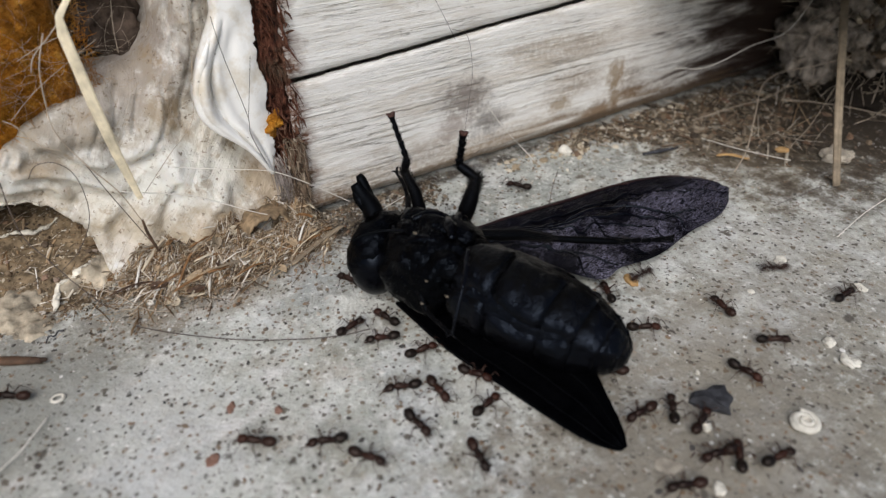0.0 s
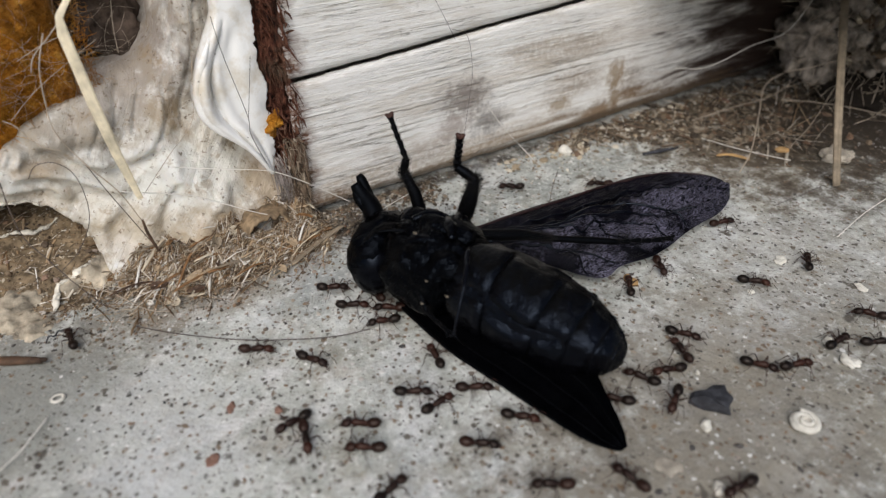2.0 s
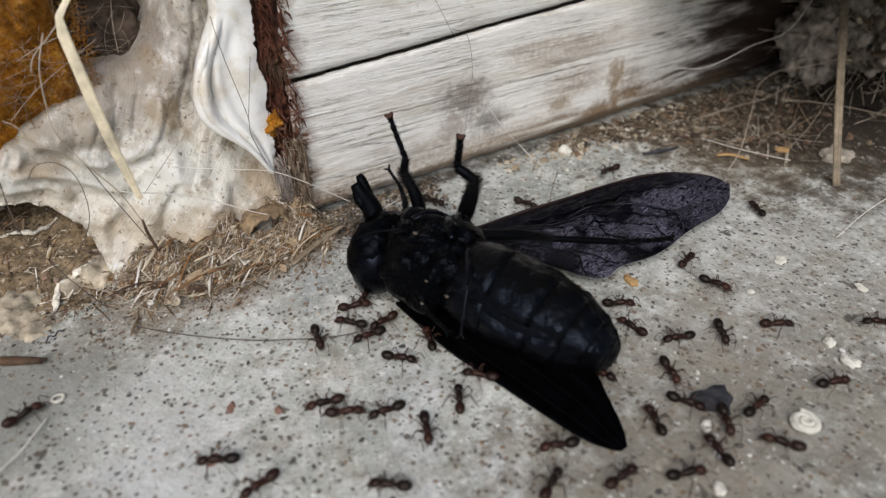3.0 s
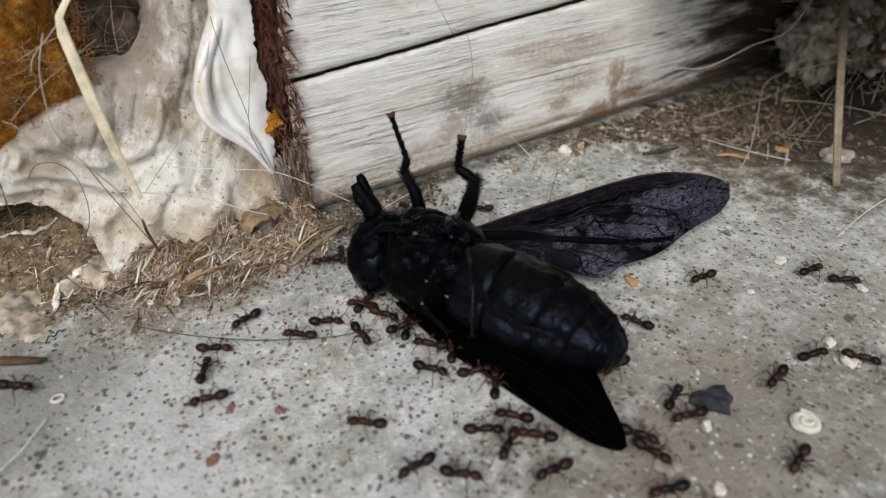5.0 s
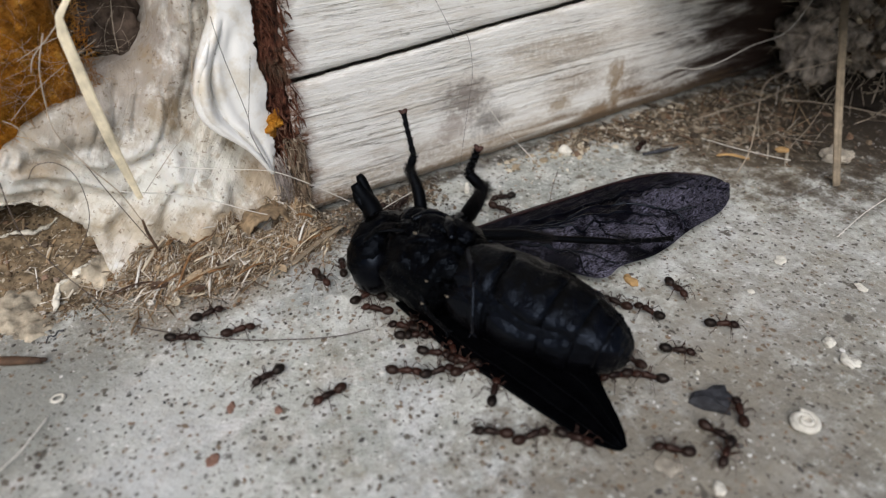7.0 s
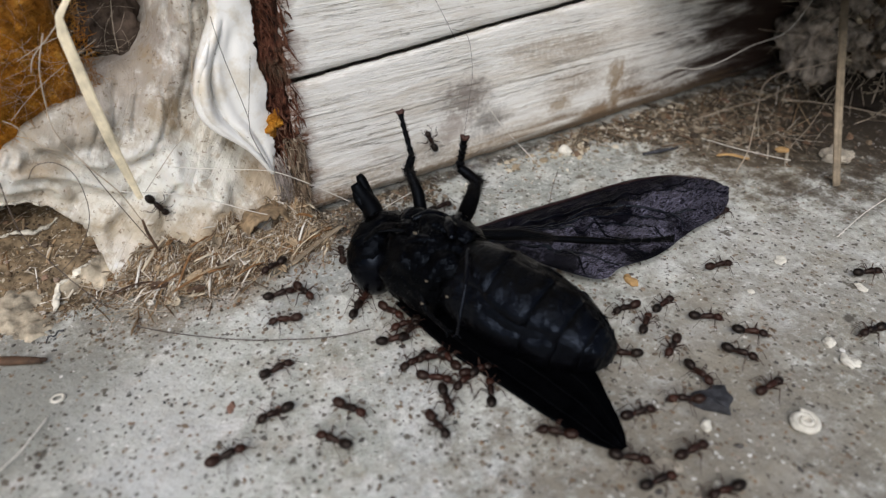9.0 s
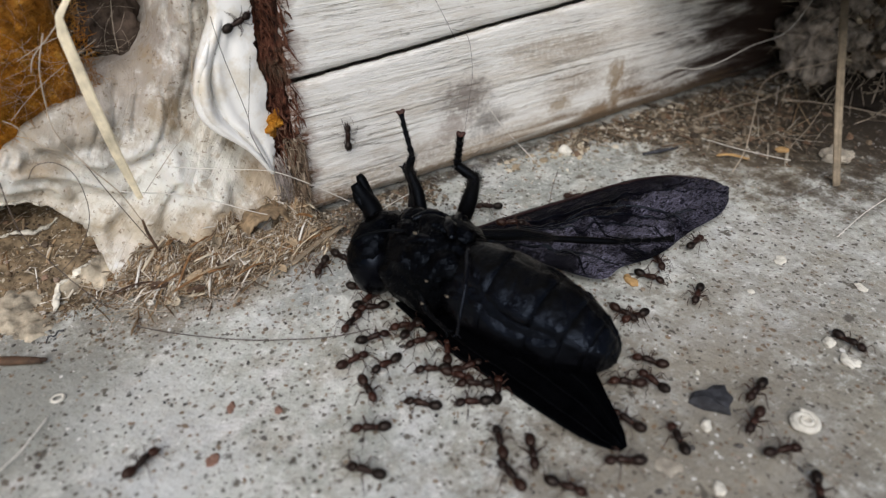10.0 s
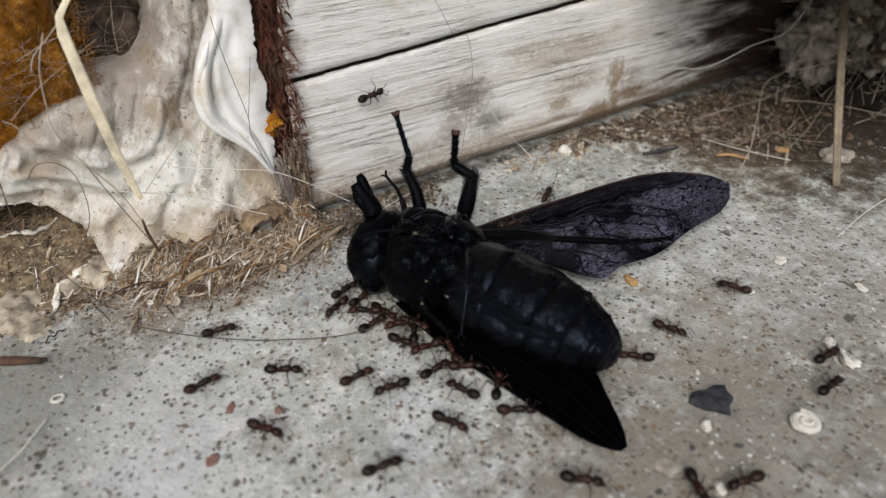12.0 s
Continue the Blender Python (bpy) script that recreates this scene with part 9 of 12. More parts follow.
    walk(ants[20], [(0, on_slab(32.8, -31.4, 155)), (0.25, on_slab(34.6, -18.9, 173)), (0.5, on_slab(36.1, -9.4, -169)), (0.75, on_slab(30.7, -15.9, -110)), (1, on_slab(30.9, -24.5, -52)), (1.25, on_slab(29.1, -25.4, -124)), (1.5, on_slab(25.3, -24.9, 163)), (1.75, on_slab(27.6, -18.4, 155)), (2, on_slab(30.2, -11.1, 148)), (2.17, on_slab(24.9, -13.8, 88)), (2.33, on_slab(22.5, -18.2, 28)), (2.5, on_slab(22.9, -24.4, -32)), (2.75, on_slab(31.7, -18.0, -106)), (3, on_slab(33.3, -9.5, -179)), (3.5, on_slab(27.0, -9.7, 178)), (4, on_slab(20.7, -9.7, 176)), (4.5, on_slab(18.3, -9.2, 162)), (5, on_slab(16.0, -8.2, 148)), (5.17, on_slab(16.4, -7.8, -156)), (5.33, on_slab(17.2, -7.7, -99)), (5.5, on_slab(18.5, -7.9, -42)), (5.75, on_slab(20.2, -7.4, -2)), (6, on_slab(21.9, -5.9, 37)), (6.25, on_slab(27.7, -6.6, 29)), (6.5, on_slab(33.9, -8.0, 20)), (6.75, on_slab(37.4, -7.5, 23)), (7, on_slab(40.9, -6.9, 26)), (7.5, on_slab(41.1, -9.7, -40)), (8, on_slab(39.1, -14.9, -107)), (8.5, on_slab(36.6, -19.6, -50)), (9, on_slab(36.3, -22.5, 6)), (9.25, on_slab(40.5, -22.3, -41)), (9.5, on_slab(43.3, -23.8, -87)), (9.75, on_slab(44.6, -31.0, -80)), (10, on_slab(46.8, -38.0, -73)), (10.25, on_slab(47.2, -38.0, -22)), (10.5, on_slab(47.6, -37.7, 28)), (10.75, on_slab(47.6, -37.6, 28)), (11, on_slab(47.6, -37.6, 28)), (11.25, on_slab(47.6, -37.7, 105)), (11.5, on_slab(47.4, -37.8, -178)), (11.75, on_slab(47.1, -37.7, 176)), (12, on_slab(46.8, -37.6, 170))])
    walk(ants[21], [(0, on_slab(19.4, -38.5, -81)), (0.25, on_slab(20.1, -40.3, -46)), (0.5, on_slab(21.4, -41.5, -10)), (0.75, on_slab(24.0, -39.4, 16)), (1, on_slab(26.2, -35.8, 42)), (1.25, on_slab(25.5, -34.0, 61)), (1.5, on_slab(24.1, -31.7, 81)), (1.75, on_slab(26.5, -30.7, 15)), (2, on_slab(29.5, -31.7, -50)), (2.25, on_slab(28.4, -33.5, -105)), (2.5, on_slab(25.4, -34.8, -159)), (2.75, on_slab(25.2, -32.1, -114)), (3, on_slab(26.3, -30.0, -69)), (3.5, on_slab(27.9, -32.4, -45)), (4, on_slab(30.3, -34.2, -21)), (4.5, on_slab(32.8, -33.9, -14)), (5, on_slab(35.4, -33.4, -7)), (5.17, on_slab(35.9, -35.9, -66)), (5.33, on_slab(34.6, -38.3, -126)), (5.5, on_slab(31.7, -40.4, 175)), (5.75, on_slab(29.6, -40.0, 168)), (6, on_slab(27.7, -39.3, 161)), (6.17, on_slab(25.5, -39.3, 105)), (6.33, on_slab(24.2, -39.5, 50)), (6.5, on_slab(23.7, -39.8, -5)), (6.75, on_slab(27.1, -42.8, -30)), (7, on_slab(29.5, -47.3, -56)), (7.67, on_slab(29.4, -47.5, -1)), (8.33, on_slab(29.3, -47.6, 53)), (9, on_slab(29.1, -47.6, 108)), (9.25, on_slab(28.9, -45.5, 120)), (9.5, on_slab(28.3, -43.5, 132)), (9.75, on_slab(28.4, -44.7, -150)), (10, on_slab(29.4, -47.5, -72)), (10.25, on_slab(29.4, -47.1, -72)), (10.5, on_slab(29.3, -46.7, -72)), (10.75, on_slab(29.3, -47.0, -72)), (11, on_slab(29.3, -47.3, -72)), (11.25, on_slab(29.3, -47.1, -113)), (11.5, on_slab(29.2, -46.7, -153)), (11.75, on_slab(29.1, -47.1, -130)), (12, on_slab(29.0, -47.5, -108))])
    walk(ants[22], [(0, on_slab(21.7, -25.6, 5)), (0.25, on_slab(22.0, -16.0, -23)), (0.5, on_slab(21.0, -9.5, -52)), (0.75, on_slab(22.8, -19.7, -38)), (1, on_slab(25.8, -28.3, -25)), (1.25, on_slab(24.5, -27.4, 36)), (1.5, on_slab(22.1, -24.8, 96)), (1.75, on_slab(23.2, -24.7, 169)), (2, on_slab(24.2, -25.5, -118)), (2.25, on_slab(22.5, -28.7, -79)), (2.5, on_slab(22.5, -31.7, -41)), (2.75, on_slab(24.6, -29.6, -12)), (3, on_slab(27.0, -26.2, 16)), (3.5, on_slab(27.0, -25.6, -45)), (4, on_slab(26.8, -25.3, -106)), (4.5, on_slab(26.8, -27.5, -146)), (5, on_slab(26.2, -28.8, 174)), (5.25, on_slab(23.4, -21.2, 151)), (5.5, on_slab(22.2, -10.8, 128)), (5.75, on_slab(22.1, -9.5, 128)), (6, on_slab(22.1, -8.2, 128)), (6.25, on_slab(18.6, -8.3, 154)), (6.5, on_slab(14.5, -9.9, -179)), (6.75, on_slab(15.6, -9.4, -124)), (7, on_slab(17.7, -9.5, -69)), (7.5, on_slab(19.3, -15.2, -64)), (8, on_slab(21.3, -20.7, -59)), (8.5, on_slab(24.5, -25.2, -38)), (9, on_slab(28.8, -28.4, -17)), (9.25, on_slab(28.3, -26.7, -94)), (9.5, on_slab(25.8, -24.9, -170)), (9.75, on_slab(25.2, -24.7, -144)), (10, on_slab(24.7, -24.8, -118)), (10.25, on_slab(25.5, -24.8, -142)), (10.5, on_slab(26.2, -24.6, -166)), (10.75, on_slab(23.6, -25.0, 171)), (11, on_slab(21.2, -24.6, 147)), (11.17, on_slab(20.3, -24.4, -153)), (11.33, on_slab(19.6, -24.5, -93)), (11.5, on_slab(19.4, -24.7, -33)), (11.75, on_slab(19.1, -28.1, -49)), (12, on_slab(18.2, -32.1, -65))])
    walk(ants[23], [(0, on_slab(22.2, -6.8, 127)), (0.25, on_slab(21.3, -6.3, -171)), (0.5, on_slab(20.5, -6.5, -110)), (0.75, on_slab(22.7, -9.8, -161)), (1, on_slab(24.2, -11.2, 148)), (1.25, on_slab(18.9, -11.4, 130)), (1.5, on_slab(14.6, -10.8, 113)), (1.75, on_slab(18.5, -8.2, 130)), (2, on_slab(21.5, -6.4, 147)), (2.25, on_slab(9.8, -3.6, -161)), (2.5, on_slab(0.5, -7.7, -110)), (2.75, on_slab(5.6, -6.0, -89)), (3, on_slab(12.7, -4.3, -68)), (3.5, on_slab(9.3, -6.3, -116)), (4, on_slab(2.9, -6.8, -164)), (4.5, on_slab(0.7, -7.8, -180)), (5, on_slab(-1.4, -8.3, 165)), (5.25, on_slab(-0.4, -6.9, -147)), (5.5, on_slab(1.2, -6.5, -99)), (5.75, on_slab(0.2, -8.5, -98)), (6, on_slab(-0.8, -10.6, -98)), (6.25, on_slab(-1.0, -9.5, -73)), (6.5, on_slab(-0.8, -8.3, -49)), (6.67, on_slab(3.3, -8.5, 6)), (6.83, on_slab(6.2, -6.8, 60)), (7, on_slab(8.0, -3.3, 114)), (7.5, on_slab(4.7, -3.2, 154)), (8, on_slab(0.5, -5.0, -166)), (8.5, on_slab(-2.8, -5.8, -164)), (9, on_slab(-6.0, -6.7, -162)), (9.25, on_slab(-4.2, -7.6, -118)), (9.5, on_slab(-0.7, -9.3, -74)), (9.75, on_slab(-0.4, -8.9, -74)), (10, on_slab(-0.0, -8.4, -74)), (10.25, on_slab(-0.5, -8.9, -104)), (10.5, on_slab(-1.4, -9.4, -134)), (10.75, on_slab(-1.9, -8.9, -134)), (11, on_slab(-2.4, -8.5, -133)), (11.25, on_slab(-2.7, -10.6, -94)), (11.5, on_slab(-1.9, -12.7, -55)), (11.75, on_slab(-2.0, -13.0, -21)), (12, on_slab(-2.0, -13.2, 14))])
    walk(ants[24], [(0, on_slab(11.3, -42.6, 169)), (0.25, on_slab(9.7, -42.4, -161)), (0.5, on_slab(8.3, -42.9, -131)), (0.75, on_slab(7.0, -43.1, 169)), (1, on_slab(6.0, -42.5, 109)), (1.25, on_slab(6.1, -42.4, 154)), (1.5, on_slab(6.1, -42.3, -160)), (1.75, on_slab(5.1, -43.5, -140)), (2, on_slab(4.4, -45.0, -120)), (2.25, on_slab(4.5, -44.9, -113)), (2.5, on_slab(4.7, -44.9, -107)), (2.75, on_slab(4.5, -45.1, -138)), (3, on_slab(4.3, -45.3, -170)), (3.67, on_slab(4.2, -45.2, 131)), (4.33, on_slab(4.2, -45.1, 71)), (5, on_slab(4.2, -45.0, 11)), (5.25, on_slab(4.5, -45.1, 32)), (5.5, on_slab(4.7, -45.2, 52)), (5.75, on_slab(5.7, -43.9, 94)), (6, on_slab(6.0, -42.7, 135)), (6.25, on_slab(7.7, -39.3, 141)), (6.5, on_slab(9.2, -36.2, 148)), (6.75, on_slab(10.0, -34.8, 154)), (7, on_slab(10.8, -33.5, 161)), (7.5, on_slab(9.8, -33.4, -155)), (8, on_slab(9.1, -33.7, -110)), (8.5, on_slab(8.8, -35.7, -62)), (9, on_slab(9.5, -37.1, -15)), (9.25, on_slab(10.3, -37.0, -17)), (9.5, on_slab(11.1, -36.9, -20)), (9.75, on_slab(10.1, -37.5, 43)), (10, on_slab(8.3, -37.2, 106)), (10.25, on_slab(8.4, -34.3, 94)), (10.5, on_slab(9.1, -31.3, 83)), (10.75, on_slab(9.1, -31.0, 83)), (11, on_slab(9.2, -30.7, 83)), (11.17, on_slab(9.2, -30.7, 26)), (11.33, on_slab(9.1, -30.9, -30)), (11.5, on_slab(9.1, -31.1, -86)), (11.75, on_slab(9.2, -31.3, -83)), (12, on_slab(9.2, -31.4, -79))])
    walk(ants[25], [(0, on_slab(12.4, -43.4, 46)), (0.25, on_slab(11.8, -42.4, 75)), (0.5, on_slab(10.6, -41.2, 105)), (0.75, on_slab(10.9, -40.2, 54)), (1, on_slab(11.8, -39.6, 3)), (1.25, on_slab(13.1, -39.5, -4)), (1.5, on_slab(14.4, -39.5, -10)), (1.75, on_slab(14.1, -38.5, -81)), (2, on_slab(12.7, -37.6, -151)), (2.25, on_slab(12.4, -39.6, -73)), (2.5, on_slab(13.6, -41.1, 6)), (2.75, on_slab(14.0, -41.0, -60)), (3, on_slab(14.2, -40.9, -126)), (3.5, on_slab(13.2, -41.8, -175)), (4, on_slab(12.1, -41.8, 136)), (4.5, on_slab(12.3, -40.4, 150)), (5, on_slab(12.4, -39.2, 165)), (5.25, on_slab(10.5, -36.8, 85)), (5.5, on_slab(10.8, -34.6, 6)), (5.75, on_slab(12.8, -33.4, -17)), (6, on_slab(14.7, -33.0, -40)), (6.25, on_slab(14.2, -34.5, -97)), (6.5, on_slab(12.3, -35.8, -153)), (6.75, on_slab(12.5, -35.5, 170)), (7, on_slab(12.8, -35.0, 133)), (7.5, on_slab(12.4, -33.8, 54)), (8, on_slab(12.7, -33.1, -26)), (8.5, on_slab(15.1, -34.6, -60)), (9, on_slab(16.3, -36.7, -94)), (9.25, on_slab(15.6, -36.1, -128)), (9.5, on_slab(14.4, -35.0, -163)), (9.75, on_slab(13.4, -35.5, 146)), (10, on_slab(12.7, -35.5, 96)), (10.25, on_slab(11.4, -33.1, 112)), (10.5, on_slab(9.5, -31.1, 129)), (10.75, on_slab(9.2, -30.8, 171)), (11, on_slab(8.9, -30.8, -148)), (11.25, on_slab(8.8, -31.1, -105)), (11.5, on_slab(8.8, -31.5, -62)), (11.75, on_slab(9.0, -31.5, -17)), (12, on_slab(9.2, -31.3, 28))])
    walk(ants[26], [(0, on_slab(14.5, -44.9, -8)), (0.25, on_slab(16.3, -43.1, 8)), (0.5, on_slab(18.0, -40.6, 24)), (0.75, on_slab(18.6, -40.5, 34)), (1, on_slab(19.1, -40.2, 43)), (1.25, on_slab(19.2, -39.8, 23)), (1.5, on_slab(19.2, -39.4, 3)), (1.75, on_slab(20.1, -38.9, -27)), (2, on_slab(20.8, -38.7, -56)), (2.25, on_slab(20.0, -39.1, -85)), (2.5, on_slab(18.6, -39.6, -114)), (2.75, on_slab(17.6, -40.6, -54)), (3, on_slab(17.2, -41.2, 5)), (3.5, on_slab(18.6, -41.9, 10)), (4, on_slab(19.9, -42.5, 15)), (4.33, on_slab(20.8, -41.6, 74)), (4.67, on_slab(21.1, -40.8, 133)), (5, on_slab(20.9, -40.2, -168)), (5.25, on_slab(18.0, -42.2, 170)), (5.5, on_slab(15.4, -43.3, 148)), (5.75, on_slab(18.3, -38.0, 139)), (6, on_slab(21.7, -32.1, 131)), (6.17, on_slab(21.7, -32.4, 77)), (6.33, on_slab(22.0, -32.9, 22)), (6.5, on_slab(22.6, -33.6, -32)), (6.75, on_slab(22.4, -33.8, -36)), (7, on_slab(22.3, -34.0, -40)), (7.5, on_slab(24.5, -33.4, -50)), (8, on_slab(26.5, -32.9, -61)), (8.5, on_slab(24.9, -34.5, -55)), (9, on_slab(23.4, -35.9, -49)), (9.17, on_slab(25.0, -36.3, -106)), (9.33, on_slab(26.1, -36.2, -163)), (9.5, on_slab(26.6, -35.5, 139)), (9.75, on_slab(25.3, -32.1, 174)), (10, on_slab(23.8, -30.2, -151)), (10.25, on_slab(22.4, -32.9, -158)), (10.5, on_slab(20.8, -35.3, -165)), (10.75, on_slab(17.4, -38.4, 180)), (11, on_slab(14.1, -40.5, 165)), (11.25, on_slab(12.9, -40.5, 179)), (11.5, on_slab(11.7, -40.8, -167)), (11.75, on_slab(9.6, -41.8, -139)), (12, on_slab(8.1, -43.6, -112))])
    walk(ants[27], [(0, on_slab(7.6, -43.1, 158)), (0.25, on_slab(6.0, -41.9, 150)), (0.5, on_slab(4.6, -40.5, 141)), (0.75, on_slab(2.4, -38.5, 138)), (1, on_slab(0.4, -36.4, 135)), (1.17, on_slab(0.6, -36.5, -167)), (1.33, on_slab(1.1, -37.0, -109)), (1.5, on_slab(2.0, -37.9, -51)), (1.67, on_slab(1.7, -38.3, -105)), (1.83, on_slab(1.2, -38.4, -159)), (2, on_slab(0.5, -38.4, 147)), (2.25, on_slab(0.4, -38.1, 147)), (2.5, on_slab(0.3, -37.9, 147)), (2.75, on_slab(0.3, -38.1, 87)), (3, on_slab(0.5, -38.3, 26)), (3.5, on_slab(0.7, -37.6, 61)), (4, on_slab(0.6, -36.7, 96)), (4.5, on_slab(0.5, -35.1, 154)), (5, on_slab(0.1, -34.3, -147)), (5.25, on_slab(-2.4, -36.7, -138)), (5.5, on_slab(-4.7, -39.4, -128)), (5.67, on_slab(-4.6, -39.6, 173)), (5.83, on_slab(-4.4, -39.7, 113)), (6, on_slab(-4.2, -39.7, 54)), (6.25, on_slab(-2.8, -36.9, 44)), (6.5, on_slab(-1.1, -34.5, 33)), (6.75, on_slab(-1.9, -36.3, -43)), (7, on_slab(-4.6, -40.2, -119)), (8, on_slab(-4.4, -40.1, -59)), (9, on_slab(-4.1, -39.9, 2)), (9.25, on_slab(-4.0, -40.1, 27)), (9.5, on_slab(-3.9, -40.2, 52)), (9.75, on_slab(-2.3, -38.4, 71)), (10, on_slab(-1.3, -36.4, 90)), (10.25, on_slab(-3.5, -34.0, 87)), (10.5, on_slab(-5.5, -31.5, 84)), (10.75, on_slab(-4.8, -30.6, 17)), (11, on_slab(-4.0, -30.4, -51)), (11.25, on_slab(-0.3, -31.2, -55)), (11.5, on_slab(3.2, -32.2, -59)), (11.75, on_slab(2.8, -32.2, -46)), (12, on_slab(2.4, -32.2, -33))])
    walk(ants[28], [(0, on_slab(17.3, -25.8, 67)), (0.25, on_slab(17.7, -25.8, 121)), (0.5, on_slab(17.9, -25.9, 175)), (0.75, on_slab(16.1, -27.8, -149)), (1, on_slab(15.1, -31.1, -113)), (1.25, on_slab(15.1, -31.2, -179)), (1.5, on_slab(15.2, -31.3, 116)), (1.75, on_slab(12.5, -30.4, 148)), (2, on_slab(9.0, -30.7, 180)), (2.25, on_slab(8.8, -30.9, -123)), (2.5, on_slab(8.8, -31.3, -67)), (2.75, on_slab(9.3, -32.0, -64)), (3, on_slab(9.9, -32.6, -62)), (3.5, on_slab(9.3, -32.0, -121)), (4, on_slab(7.8, -30.9, 179)), (4.5, on_slab(4.7, -32.2, 157)), (5, on_slab(1.9, -32.5, 134)), (5.25, on_slab(1.6, -29.7, 127)), (5.5, on_slab(1.5, -26.6, 120)), (5.75, on_slab(1.8, -27.0, 114)), (6, on_slab(2.1, -27.3, 108)), (6.25, on_slab(2.1, -27.3, 114)), (6.5, on_slab(2.1, -27.3, 120)), (6.75, on_slab(2.0, -26.7, 127)), (7, on_slab(1.9, -26.1, 133)), (7.5, on_slab(1.7, -26.6, -172)), (8, on_slab(1.5, -27.5, -118)), (8.5, on_slab(1.3, -27.7, -141)), (9, on_slab(1.0, -27.8, -164)), (9.25, on_slab(1.3, -29.3, -173)), (9.5, on_slab(1.5, -30.7, 178)), (9.75, on_slab(0.9, -30.3, 166)), (10, on_slab(0.2, -29.9, 154)), (10.17, on_slab(0.6, -29.9, -153)), (10.33, on_slab(1.3, -30.3, -99)), (10.5, on_slab(2.6, -31.0, -46)), (10.75, on_slab(0.9, -32.7, -45)), (11, on_slab(-0.7, -34.4, -45)), (11.25, on_slab(1.5, -34.4, -52)), (11.5, on_slab(3.6, -34.5, -59)), (11.75, on_slab(2.8, -36.9, -52)), (12, on_slab(2.3, -39.2, -45))])
    walk(ants[29], [(0, on_slab(-1.3, -27.5, -90)), (0.25, on_slab(-0.6, -28.8, -148)), (0.5, on_slab(-0.4, -29.5, 154)), (0.75, on_slab(-2.4, -29.4, 163)), (1, on_slab(-4.5, -29.6, 173)), (1.25, on_slab(-4.5, -29.3, -176)), (1.5, on_slab(-4.5, -29.1, -164)), (1.75, on_slab(-6.5, -29.6, 172)), (2, on_slab(-8.3, -29.4, 147)), (2.25, on_slab(-8.8, -29.7, 131)), (2.5, on_slab(-9.2, -30.0, 114)), (2.75, on_slab(-9.2, -27.2, 44)), (3, on_slab(-8.0, -25.7, -26)), (3.5, on_slab(-7.9, -26.9, -47)), (4, on_slab(-8.2, -28.3, -67)), (4.5, on_slab(-7.6, -28.1, -143)), (5, on_slab(-7.2, -27.5, 141)), (5.25, on_slab(-11.7, -25.9, 81)), (5.5, on_slab(-13.6, -24.7, 21)), (5.75, on_slab(-7.6, -23.2, -24)), (6, on_slab(-2.9, -24.8, -70)), (6.25, on_slab(-2.8, -24.9, -48)), (6.5, on_slab(-2.7, -24.9, -26)), (6.75, on_slab(-2.6, -24.8, -32)), (7, on_slab(-2.5, -24.6, -39)), (7.5, on_slab(1.0, -23.3, -43)), (8, on_slab(4.5, -22.1, -46)), (8.5, on_slab(1.8, -24.2, -46)), (9, on_slab(-0.9, -26.4, -46)), (9.25, on_slab(0.1, -26.0, -64)), (9.5, on_slab(0.8, -25.8, -82)), (9.75, on_slab(0.7, -26.5, -71)), (10, on_slab(0.7, -27.1, -59)), (10.25, on_slab(0.7, -26.3, -60)), (10.5, on_slab(0.8, -25.4, -60)), (10.67, on_slab(0.9, -25.9, -120)), (10.83, on_slab(1.0, -26.1, -180)), (11, on_slab(1.0, -26.3, 120)), (11.25, on_slab(1.2, -25.3, 114)), (11.5, on_slab(1.5, -24.3, 108)), (11.75, on_slab(1.0, -23.6, 142)), (12, on_slab(0.3, -23.2, 176))])
